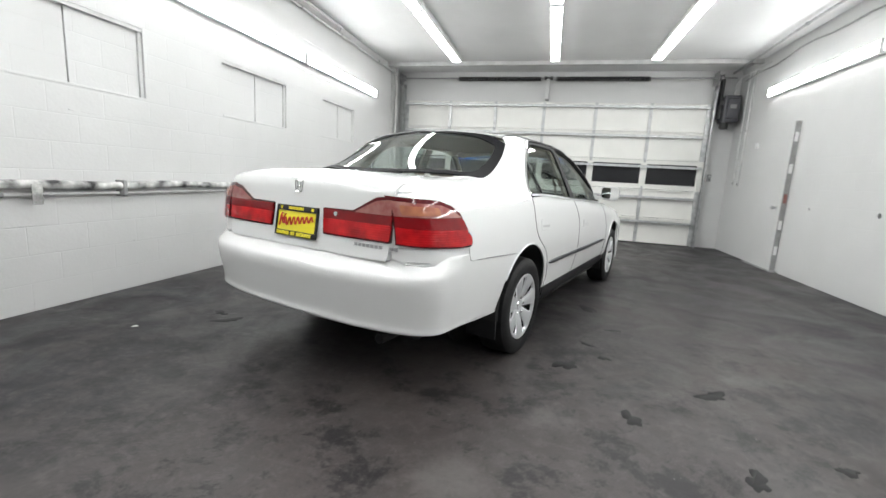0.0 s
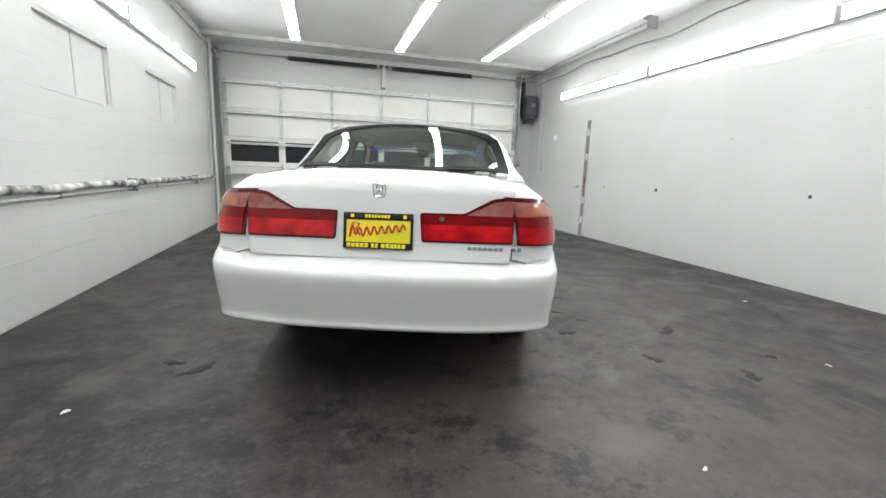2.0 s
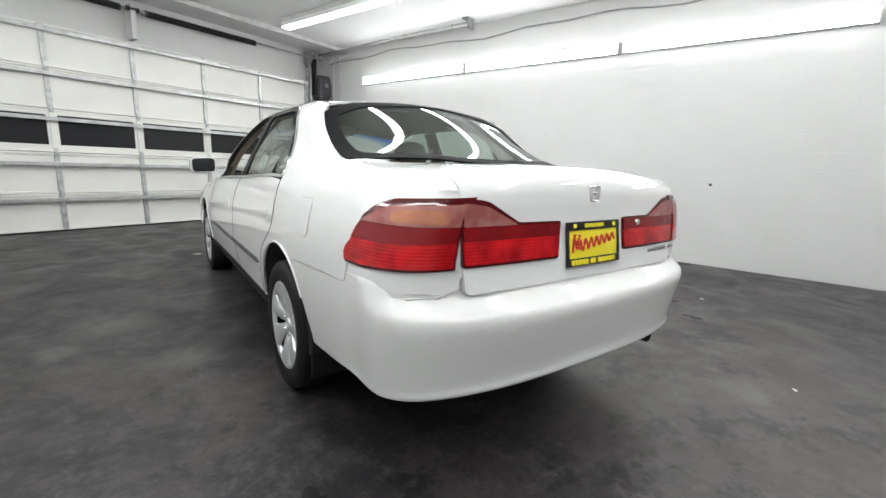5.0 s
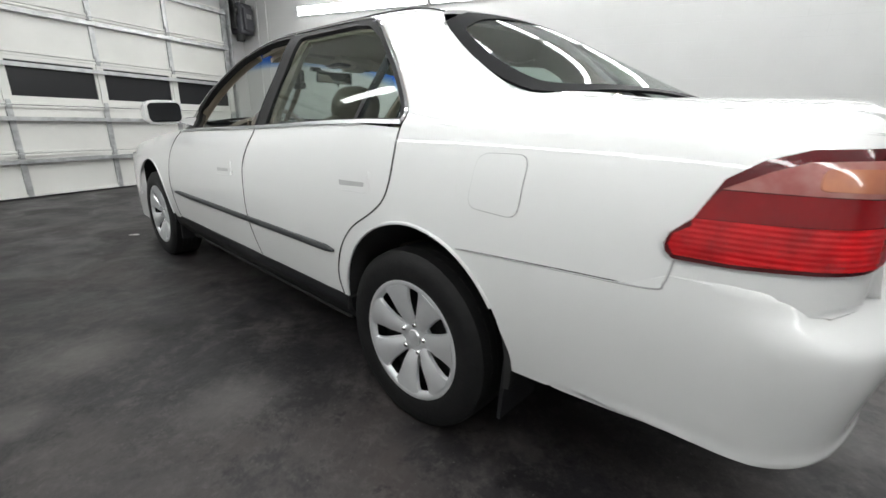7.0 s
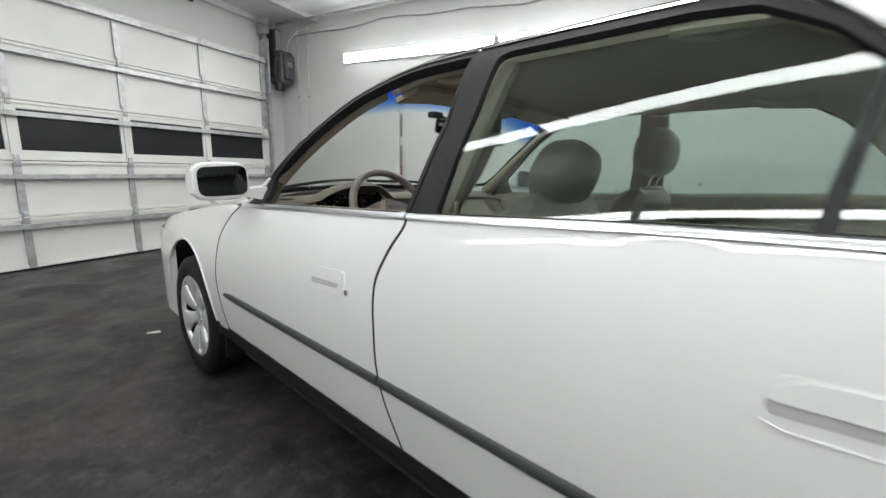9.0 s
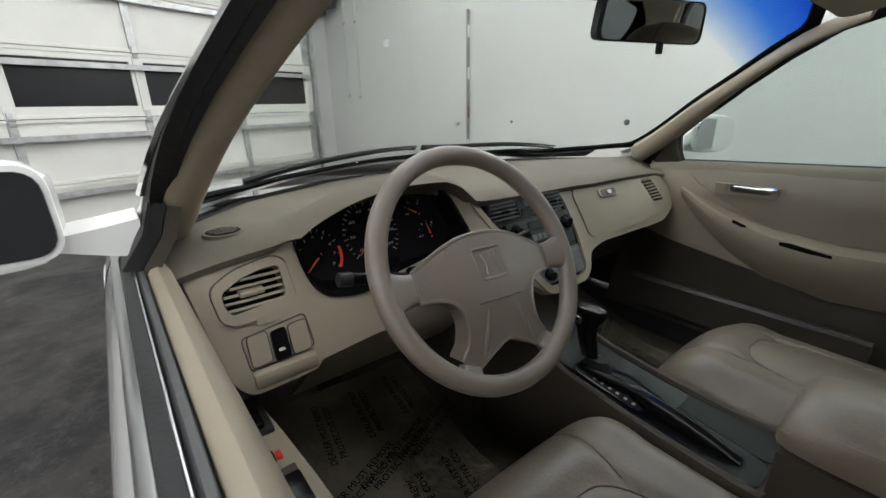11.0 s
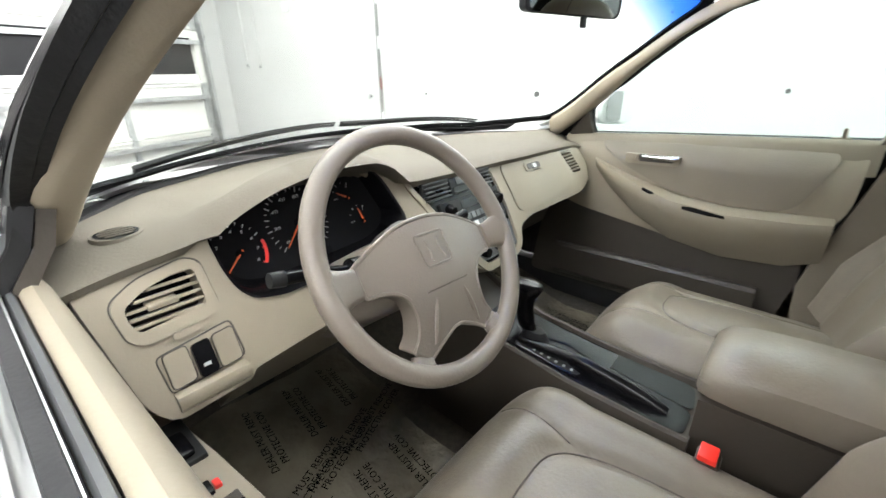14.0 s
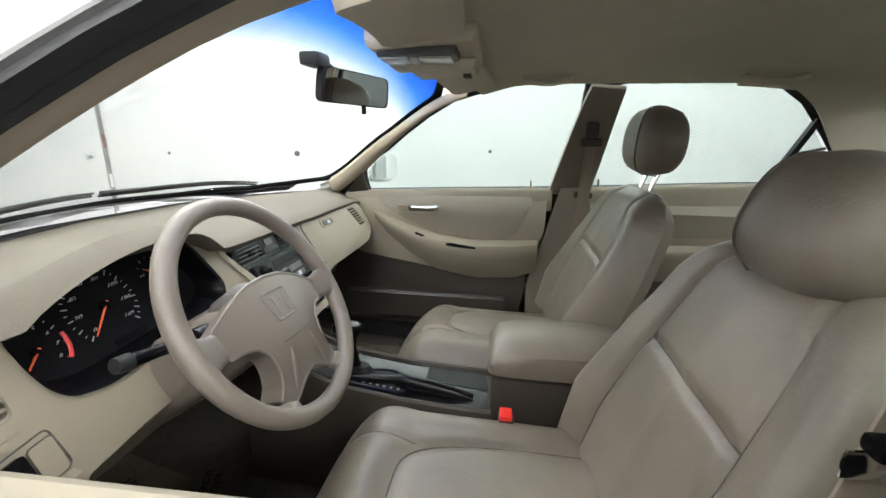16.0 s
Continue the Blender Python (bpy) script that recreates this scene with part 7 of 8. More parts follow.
# seats
def seat(x0, hr, s_in, ext=0.0, drop=0.0, head=0.042, slope=0.0, lean=1.0):
    st_ = sub("front_seat")
    st_.location.x += x0

    def top_z(x, y):
        u = min(1, abs(x) / 0.255)
        z = 0.605 + 0.035 * u ** 3 - 0.02 * max(0, (1.45 - y)) + 0.012 * (1 - (x / 0.16) ** 2 if abs(x) < 0.16 else 0)
        f = max(0, (y - 1.44) / 0.165)
        e = ((abs(x) / 0.128) ** 4 + (max(0, y - 1.02) / 0.43) ** 4) ** 0.25
        dent = 0.010 * math.exp(-((e - 1) * 0.15 / 0.009) ** 2)
        if e > 1 and y > 1.40:
            dent += 0.006 * math.exp(-((abs(x) - 0.105 - 0.20 * (y - 1.42)) / 0.008) ** 2)
        z -= slope * (max(0, x + 0.05) / 0.30) ** 1.6
        return z - 0.12 * f ** 3 + 0.012 * math.sin(min(1, f) * math.pi) - dent + 0.006 * max(0, 1 - e)

    def grow(y):
        return y + ext * max(0, (y - 1.02) / 0.58)

    rows = []
    for y in [1.02 + 0.0085 * k for k in range(66)] + [1.585, 1.594, 1.60, 1.603]:
        f = max(0, (y - 1.5) / 0.105)
        w = 0.248 * (1 - 0.20 * f ** 2)
        low = 0.40 + 0.05 * f
        ring = []
        for x in np.linspace(-w, w, 71):
            e = max(0, (abs(x) - (w - 0.085)) / 0.085)
            ring.append((x, y, top_z(x, y) - 0.075 * e ** 2.4))
        ring += [(w + 0.004, y, (top_z(w, y) + low) / 2 - 0.02), (w - 0.01, y, low), (0, y, low - 0.01), (-w + 0.01, y, low), (-w - 0.004, y, (top_z(w, y) + low) / 2 - 0.02)]
        rows.append([(q[0], grow(q[1]), q[2] - drop) for q in ring])
    cu = part("cushion", loft(rows), LEATHER, st_, "taupe leather seat cushion")
    ring = []
    for a in np.linspace(0.02, math.pi - 0.02, 40):
        x, y = 0.128 * math.copysign(abs(math.cos(a)) ** 0.5, math.cos(a)), 1.02 + 0.43 * abs(math.sin(a)) ** 0.5
        ring.append((x, grow(y), top_z(x, y) - drop + 0.0008))
    part("seam", tube(ring, 0.0016, 5), SEAM, cu)
    for q in (-1, 1):
        part("seam", tube([(q * (0.105 + 0.20 * (y - 1.42)), grow(y), top_z(q * (0.105 + 0.20 * (y - 1.42)), y) - drop + 0.0008) for y in np.linspace(1.43, 1.585, 8)], 0.0014, 5), SEAM, cu)
    part("seat_base", loft([[(x, y, z) for x, y in ((-0.22, 1.05), (0.22, 1.05), (0.22, 1.52), (-0.22, 1.52))] for z in (0.27, 0.42)]), BROWN, st_)
    # backrest along a leaning line
    A, B = Vector((0, 1.086, 0.56)), Vector((0, 0.909, 1.055))
    up = (B - A).normalized()
    fw = Vector((0, up.z, -up.y))

    def bw(t):
        return lerp(t, [(0, 0.245), (0.3, 0.262), (0.6, 0.255), (0.85, 0.225), (1.0, 0.17), (1.05, 0.12)])

    def face(x, t):
        w = bw(t)
        u = min(1, abs(x) / w)
        d = 0.060 + lerp(t, [(0, 0.07), (0.25, 0.088), (0.45, 0.06), (0.7, 0.03), (1.0, 0.01)]) * u ** 3 - 0.010 * t + 0.018 * math.sin(math.pi * min(1, max(0, t))) * (1 - u)
        xs = lerp(t, [(0.0, 0.155), (0.3, 0.165), (0.5, 0.16), (0.66, 0.145), (0.85, 0.13), (1.0, 0.10)])
        d -= 0.010 * math.exp(-((abs(x) - xs) / 0.009) ** 2)
        if abs(x) < xs:
            d -= 0.009 * math.exp(-((t - 0.60) * 0.53 / 0.009) ** 2)
        return A + (B - A) * t + Vector((x, 0, 0)) + fw * d

    rows = []
    for t in [0.0165 * k for k in range(61)] + [1.0, 1.012, 1.022, 1.03]:
        w = bw(t)
        k = 1.0 if t < 0.9 else max(0.25, 1 - ((t - 0.9) / 0.14) ** 2)
        ring = []
        for x in np.linspace(-w, w, 65):
            e = max(0, (abs(x) - (w - 0.045)) / 0.045)
            p = face(x, t)
            base = A + (B - A) * t + Vector((x, 0, 0))
            ring.append(base + (p - base) * (k * (1 - 0.55 * e ** 2.4)))
        for x, d in ((w + 0.004, -0.02), (w - 0.03, -0.06), (0, -0.068), (-w + 0.03, -0.06), (-w - 0.004, -0.02)):
            ring.append(A + (B - A) * t + Vector((x, 0, 0)) + fw * (d * k))
        rows.append(ring)
    bk = part("backrest", loft(rows), LEATHER, st_, "taupe leather backrest")

    def xs_of(t):
        return lerp(t, [(0.0, 0.155), (0.3, 0.165), (0.5, 0.16), (0.66, 0.145), (0.85, 0.13), (1.0, 0.10)])

    for q in (-1, 1):
        part("seam", tube([face(q * xs_of(t), t) + fw * 0.0008 for t in np.linspace(0.08, 0.90, 20)], 0.0015, 5), SEAM, bk)
    part("seam", tube([face(x, 0.60) + fw * 0.0008 for x in np.linspace(-xs_of(0.6), xs_of(0.6), 12)], 0.0015, 5), SEAM, bk)
    for sx in (-1, 1):
        part("headrest_post", tube([B + Vector((sx * 0.045, 0, 0)) - up * 0.05 - fw * 0.0, B + Vector((sx * 0.045, 0, 0)) + up * (hr + 0.03)], 0.006, 8), CHROME, st_)
    hc = B + up * (hr + 0.088) + fw * head
    wide = 0.132 + 0.010 * (1 - lean)
    up = (up * lean + Vector((0, -0.06, 1)) * (1 - lean)).normalized()
    fw = Vector((0, up.z, -up.y))
    rows = []
    for k in range(13):
        v = -1 + 2 * k / 12
        q = max(0.02, (1 - abs(v) ** 2.6)) ** (1 / 2.6)
        wdt, dpt = wide * q * (1 - 0.10 * max(0, v)), 0.068 * q
        rows.append([hc + up * (0.098 * v) + Vector((wdt * math.copysign(abs(math.cos(a)) ** 0.62, math.cos(a)), 0, 0)) + fw * (dpt * math.copysign(abs(math.sin(a)) ** 0.75, math.sin(a))) for a in [2 * math.pi * j / 28 for j in range(28)]])
    hd = part("headrest", loft(rows), LEATHER, st_, "taupe leather headrest")
    part("seam", tube([p for p in [hc + up * (0.098 * v) + Vector((s_in * 0.132 * 0.55 * max(0.02, (1 - abs(v) ** 2.6)) ** (1 / 2.6), 0, 0)) + fw * (0.0665 * max(0.02, (1 - abs(v) ** 2.6)) ** (1 / 2.6)) for v in np.linspace(-0.93, 0.93, 14)]], 0.002, 5), SEAM, hd)
    return st_


seat(0.36, 0.062, -1, 0.045, slope=0.075, lean=0.0)
seat(-0.392, -0.028, 1, 0.06, -0.012, 0.018)
# rear bench
rb = sub("rear_bench")
rows = [[(x, y, z) for y, z in ((0.02, 0.40), (0.50, 0.42), (0.56, 0.50), (0.53, 0.58), (0.40, 0.60), (0.05, 0.55))] for x in np.linspace(-0.66, 0.66, 9)]
part("cushion", loft(rows), LEATHER, rb)
rows = [[(x, y, z) for y, z in ((0.10, 0.52), (-0.12, 1.0), (-0.17, 1.04), (-0.24, 1.0), (-0.05, 0.5))] for x in np.linspace(-0.64, 0.64, 9)]
part("backrest", loft(rows), LEATHER, rb)
for x in (-0.36, 0.36):
    part("headrest", loft([[(x + w * math.cos(a), -0.19 + 0.045 * math.sin(a) - 0.02 * k, 1.03 + 0.025 * k) for a in [2 * math.pi * j / 16 for j in range(16)]] for k, w in enumerate((0.13, 0.14, 0.13, 0.10))]), LEATHER, rb)
part("parcel_shelf", box(-0.66, 0.66, -0.56, -0.2, 0.98, 1.0, 0.006), BROWN, car)
part("brake_light", box(-0.10, 0.10, -0.50, -0.40, 1.0, 1.045, 0.012), BROWN, car)

# floor, mats, footwells
part("carpet", loft([[(x, y, z) for y, z in ((0.3, 0.27), (1.9, 0.27), (2.2, 0.36), (2.42, 0.62), (2.42, 0.55), (2.2, 0.3), (0.3, 0.24))] for x in (-0.73, 0.73)]), CARPET, car)
for x0, x1, rot in ((-0.64, -0.22, 0), (0.18, 0.62, 0)):
    mt = sub("floor_mat")
    rows = []
    rn = random.Random(3)
    for y in np.linspace(1.45, 2.24, 18):
        z = 0.326 + (0.0 if y < 1.88 else (y - 1.88) * 0.30)
        rows.append([(x, y, z + 0.006 * noise.noise((x * 12, y * 12, x0))) for x in np.linspace(x0, x1, 14)] + [(x1, y, z - 0.004), (x0, y, z - 0.004)])
    part("film", loft(rows), PLASTIC, mt, "clear protective film over the carpet")
    words = ["DEALER MUST REMOVE", "PROTECTIVE COVER", "BEFORE DRIVING"]
    for r_ in range(3):
        for c_ in range(5):
            m = Matrix.Translation((x0 + 0.10 + 0.11 * r_ + 0.02 * (c_ % 2), 1.50 + 0.15 * c_ + 0.02 * r_, 0.337 + max(0, (1.56 + 0.15 * c_ - 1.88) * 0.30))) @ Matrix.Rotation(radians(22 if c_ % 2 else 80), 4, "Z") @ Matrix.Rotation(radians(8 if 1.5 + 0.15 * c_ > 1.9 else 0), 4, "X")
            for w_, wd in enumerate(words[:2]):
                text(wd, 0.024, m @ Matrix.Translation((0, -0.027 * w_, 0)), INK, mt)
for x, z in ((-0.46, 0.48), (-0.30, 0.50)):
    pd = part("pedal", box(x - 0.035, x + 0.035, 2.19, 2.21, z - 0.05, z + 0.03, 0.006), TRIM, car, "black rubber pedal")
    part("pedal_arm", tube([(x, 2.2, z), (x, 2.26, 0.72)], 0.008), UNDER, pd)

# console
cn = sub("centre_console")
rows = []
for y, w0, zt in ((1.95, 0.115, 0.72), (1.80, 0.118, 0.645), (1.70, 0.122, 0.612), (1.55, 0.126, 0.594), (1.42, 0.127, 0.586), (1.325, 0.127, 0.583)):
    xl, xr = -w0 - 0.006, 0.062
    rows.append([(xl - 0.018, y, 0.30), (xl - 0.004, y, zt - 0.010), (xl, y, zt + 0.010), (xl + 0.006, y, zt + 0.014), (xl + 0.013, y, zt + 0.012), (xl + 0.018, y, zt), (xr - 0.018, y, zt), (xr - 0.013, y, zt + 0.012), (xr - 0.006, y, zt + 0.014), (xr, y, zt + 0.009), (xr + 0.022, y, zt - 0.05), (xr + 0.06, y, 0.30)])
part("console_body", loft(rows), CONSOLE, cn)


def con_z(y):
    return lerp(y, [(1.325, 0.583), (1.42, 0.586), (1.55, 0.594), (1.70, 0.612), (1.80, 0.645), (1.95, 0.72)])


def con(x, y, d=0.0):
    return Vector((x, y, con_z(y) + d))


plate("shift_plate", fillet([(-0.112, 1.50), (0.043, 1.50), (0.043, 1.79), (-0.10, 1.79)], 0.02, 4), lambda x, y: con(x, y, 0.005), PIANO, cn, 0.03, 0.012, centre=(0, 1.6, 0))
plate("tray", fillet([(-0.035, 1.332), (0.042, 1.345), (0.042, 1.515), (-0.012, 1.515)], 0.022, 4), lambda x, y: con(x, y, 0.004), TRAYG, cn, 0.03, 0.01, centre=(0, 1.6, 0), label="grey rubber tray liner")
plate("brake_slot", fillet([(-0.112, 1.335), (-0.038, 1.335), (-0.015, 1.505), (-0.112, 1.505)], 0.02, 4), lambda x, y: con(x, y, 0.003), PIANO, cn, 0.03, 0.01, centre=(0, 1.6, 0))
gate_ = fillet([(-0.100, 1.535), (-0.020, 1.545), (-0.010, 1.60), (-0.045, 1.70), (-0.098, 1.70)], 0.02, 5)
part("gate_rim", tube([con(x, y, 0.007) for x, y in gate_], 0.0035, 8, True), PIANO, cn, "glossy black gate surround")
plate("gate", gate_, lambda x, y: con(x, y, 0.0065), GREYP, cn, 0.03, 0.004, centre=(0, 1.6, 0))
for k in range(6):
    plate("gate_mark", [(-0.088, 1.556 + 0.018 * k), (-0.082, 1.556 + 0.018 * k), (-0.082, 1.562 + 0.018 * k), (-0.088, 1.562 + 0.018 * k)], lambda x, y: con(x, y, 0.0082), TICK, cn, 0.03, 0.002, centre=(0, 1.6, 0))
sl = sub("gear_lever", cn)
part("lever", tube([(-0.050, 1.665, 0.595), (-0.050, 1.685, 0.66)], [0.013, 0.012], 10), PIANO, sl)
part("boot", loft([[(-0.050 + a * math.cos(t), 1.668 + b * math.sin(t), z) for t in [2 * math.pi * k / 16 for k in range(16)]] for z, a, b in ((0.606, 0.030, 0.042), (0.622, 0.024, 0.034), (0.640, 0.016, 0.024))]), TRIM, sl)
part("grip", loft([[(-0.050 + a * math.cos(t), yc + b * math.sin(t), z) for t in [2 * math.pi * k / 18 for k in range(18)]] for z, a, b, yc in ((0.640, 0.014, 0.019, 1.690), (0.66, 0.017, 0.022, 1.694), (0.69, 0.018, 0.023, 1.700), (0.715, 0.020, 0.027, 1.703), (0.732, 0.024, 0.036, 1.700), (0.746, 0.025, 0.041, 1.698), (0.756, 0.021, 0.036, 1.697), (0.760, 0.010, 0.018, 1.697))]), PIANO, sl)
part("release_button", box(-0.080, -0.066, 1.700, 1.722, 0.722, 0.740, 0.004), CHROME, sl)
hx = -0.072
rows = []
for y, z, w, h in ((1.712, 0.608, 0.004, 0.004), (1.708, 0.609, 0.010, 0.010), (1.69, 0.612, 0.013, 0.0125), (1.62, 0.618, 0.0135, 0.013), (1.575, 0.620, 0.012, 0.012), (1.555, 0.617, 0.013, 0.020), (1.525, 0.606, 0.015, 0.026), (1.47, 0.600, 0.016, 0.024), (1.42, 0.594, 0.016, 0.020), (1.37, 0.583, 0.014, 0.012)):
    rows.append([(hx + 0.012 * (1.71 - y) + w * math.cos(t), y, z + h * math.sin(t)) for t in [2 * math.pi * k / 16 for k in range(16)]])
hbk = part("parking_brake", loft(rows), PIANO, cn, "black parking brake lever")
part("release_button", tube([(hx, 1.706, 0.609), (hx, 1.722, 0.608)], 0.006, 10), CHROME, hbk)
ar = sub("armrest", cn)
rows = []
for y, zt, k in ((1.338, 0.700, 0.72), (1.332, 0.722, 0.88), (1.315, 0.737, 0.96), (1.28, 0.744, 1), (1.2, 0.750, 1), (1.1, 0.752, 1), (1.02, 0.748, 0.97), (1.0, 0.73, 0.85)):
    w = 0.098 * k
    rows.append([(-w, y, 0.672), (-w - 0.006, y, 0.70), (-w, y, zt - 0.02), (-w + 0.022, y, zt - 0.004), (0, y, zt), (w - 0.022, y, zt - 0.004), (w, y, zt - 0.02), (w + 0.006, y, 0.70), (w, y, 0.672)])
part("lid", loft(rows), LEATHER, ar, "padded leather lid")
part("box", loft([[(-0.105, y, 0.30), (-0.10, y, 0.665), (0.10, y, 0.665), (0.105, y, 0.30)] for y in (1.328, 1.0)]), CONSOLE, ar)
for x in (-0.115, 0.115):
    bk_ = sub("belt_buckle")
    x *= 1.52
    part("stem", box(x - 0.017, x + 0.017, 1.278, 1.298, 0.40, 0.60, 0.005), BROWN, bk_)
    part("body", box(x - 0.022, x + 0.022, 1.273, 1.308, 0.575, 0.624, 0.006), BROWN, bk_)
    part("button", box(x - 0.018, x + 0.018, 1.278, 1.305, 0.622, 0.634, 0.003), REDBTN, bk_, "red release button")

# inner door panels
def door_in(s, kind):
    d = sub("door_trim")
    drv = s < 0 and kind == "front"
    X = 0.776 if drv else 0.732

    def fm(y, z, bulge=0.0):
        return Vector((s * (X + 0.055 * min(1, max(0, (z - 0.90) / 0.06)) - bulge), y, z))

    if kind == "front":
        up_o = [(2.02, 0.89), (1.93, 0.920), (1.6, 0.938), (1.15, 0.955), (1.155, 0.80), (1.24, 0.63), (1.46, 0.61), (1.9, 0.68), (2.03, 0.72)]
        lo_o = [(2.04, 0.74), (1.9, 0.70), (1.46, 0.63), (1.22, 0.64), (1.2, 0.36), (2.1, 0.36)]
        ins = [(1.86, 0.930), (1.5, 0.938), (1.20, 0.945), (1.235, 0.86), (1.265, 0.795), (1.31, 0.768), (1.456, 0.765), (1.62, 0.793), (1.765, 0.859)]
        arm = [(1.86, 0.865, 0.012, 0.012), (1.80, 0.832, 0.030, 0.028), (1.70, 0.79, 0.055, 0.046), (1.58, 0.752, 0.075, 0.058), (1.42, 0.735, 0.080, 0.062), (1.26, 0.742, 0.072, 0.060), (1.18, 0.75, 0.05, 0.05)]
    else:
        up_o = [(0.98, 0.95), (0.5, 0.965), (0.16, 0.975), (0.15, 0.9), (0.35, 0.7), (0.98, 0.64)]
        lo_o = [(0.98, 0.66), (0.35, 0.70), (0.42, 0.45), (0.5, 0.36), (0.98, 0.36)]
        ins = [(0.95, 0.92), (0.5, 0.935), (0.22, 0.945), (0.26, 0.82), (0.95, 0.80)]
        arm = [(0.95, 0.735, 0.04, 0.04), (0.8, 0.745, 0.07, 0.055), (0.6, 0.755, 0.07, 0.055), (0.42, 0.77, 0.03, 0.03)]
    plate("upper_panel", fillet(up_o, 0.03, 3), lambda y, z: fm(y, z), TAN, d, 0.05, 0.012, centre=(s * 2, 1.2, 0.7), label="tan upper door panel")
    plate("lower_panel", fillet(lo_o, 0.03, 3), lambda y, z: fm(y, z, -0.01), BROWN, d, 0.05, 0.012, centre=(s * 2, 1.2, 0.7), label="dark brown lower door panel")
    if not drv:
        plate("insert", fillet(ins, 0.03, 4), lambda y, z: fm(y, z, 0.007), INSERT, d, 0.04, 0.01, centre=(s * 2, 1.2, 0.7), label="padded insert")
    if drv:
        arm = [(y, z - 0.075, dep * 0.85, h) for y, z, dep, h in arm]
    rows = []
    for y, z, dep, h in arm:
        rows.append([fm(y, z + dz * h, dx * dep) for dz, dx in ((0.45, 0.0), (0.42, 0.55), (0.30, 0.92), (0.05, 1.0), (-0.6, 0.9), (-1.5, 0.55), (-2.2, 0.1), (-2.2, -0.1))])
    if not drv:
        part("armrest", loft(rows), TAN, d, "moulded armrest")
    # window sill roll
    if kind == "front":
        yy = np.linspace(2.0, 1.13, 12)
    else:
        yy = np.linspace(1.0, 0.14, 10)
    rows = [[(s * x, y, belt_z(y) + dz) for x, dz in ((0.799, -0.03), (0.798, 0.004), (0.793, 0.010), (0.785, 0.012), (0.777, 0.008), (0.769, -0.003), (0.763, -0.03), (0.758, -0.08))] for y in yy]
    part("sill_roll", loft(rows), TAN, d, "tan window sill")
    rows = [[(s * x, y, belt_z(y) + dz) for x, dz in ((0.828, -0.03), (0.827, 0.008), (0.824, 0.014), (0.813, 0.013), (0.810, 0.006), (0.810, -0.03))] for y in yy]
    part("sill_rubber", loft(rows), TRIM, d, "black window wiper rubber")
    rows = [[(s * x, y, belt_z(y) + dz) for x, dz in ((0.8095, -0.03), (0.809, 0.006), (0.806, 0.010), (0.801, 0.009), (0.7995, 0.004), (0.7995, -0.03))] for y in yy]
    part("wiper_lip", loft(rows), SLATG, d, "grey wiper lip")
    if kind == "front" and not drv:
        pl_ = plate("handle_plate", fillet([(1.755, 0.866), (1.755, 0.922), (1.586, 0.932), (1.586, 0.869)], 0.014, 4), lambda y, z: fm(y, min(z, 0.90), 0.018), TAN, d, 0.02, 0.01, centre=(s * 2, 1.2, 0.7))
        plate("well", fillet([(1.712, 0.876), (1.712, 0.917), (1.600, 0.924), (1.600, 0.879)], 0.012, 4), lambda y, z: fm(y, min(z, 0.90), 0.0205), BROWN, pl_, 0.02, 0.003, centre=(s * 2, 1.2, 0.7))
        part("lever", tube([(s * 0.712, 1.70, 0.893), (s * 0.707, 1.65, 0.892), (s * 0.703, 1.605, 0.894), (s * 0.706, 1.588, 0.898)], [0.005, 0.006, 0.008, 0.006], 10), CHROME, pl_, "chrome door lever")
        plate("lock_tab", fillet([(1.744, 0.878), (1.744, 0.908), (1.722, 0.909), (1.722, 0.880)], 0.006, 3), lambda y, z: fm(y, min(z, 0.90), 0.022), TAN, pl_, 0.02, 0.008, centre=(s * 2, 1.2, 0.7))
        # Flat black plate on the armrest paints the dark inside of the pull slot.
        plate("pull_slot", fillet([(1.545, 0.765), (1.425, 0.750), (1.425, 0.738), (1.545, 0.752)], 0.005, 3), lambda y, z: fm(y, z, 0.0785 - 0.6 * max(0, z - 0.75)), INK, d, 0.02, 0.004, centre=(s * 2, 1.2, 0.7))
        plate("window_switch", fillet([(1.675, 0.800), (1.635, 0.786), (1.635, 0.776), (1.675, 0.790)], 0.004, 3), lambda y, z: fm(y, z, 0.062), BLKGLOSS, d, 0.02, 0.004, centre=(s * 2, 1.2, 0.7))
    if kind == "front":
        rows = [[fm(y, 0.47 + dz, dx) for dz, dx in ((0.05, 0.0), (0.055, 0.03), (0.045, 0.042), (-0.06, 0.035), (-0.09, 0.0))] for y in (1.98, 1.8, 1.5, 1.3)]
        part("map_pocket", loft(rows), BROWN, d)
        plate("lock_pin_seat", fillet([(1.24, belt_z(1.24) + 0.006), (1.20, belt_z(1.2) + 0.006), (1.20, belt_z(1.2) + 0.012), (1.24, belt_z(1.24) + 0.012)], 0.002, 2), lambda y, z: Vector((s * 0.80, y, z + 0.002)), TAN, d, 0.02, 0.01, centre=(s * 2, 1.2, 0.7))
        part("lock_pin", tube([(s * 0.80, 1.215, 0.98), (s * 0.80, 1.215, 1.006)], 0.005, 8), TAN, d)
    else:
        part("lock_pin", tube([(s * 0.80, 0.95, 0.98), (s * 0.80, 0.95, 1.02)], 0.005, 8), TAN, d)
        part("lever", box(min(s * 0.715, s * 0.735), max(s * 0.715, s * 0.735), 0.72, 0.83, 0.85, 0.885, 0.008), BROWN, d)
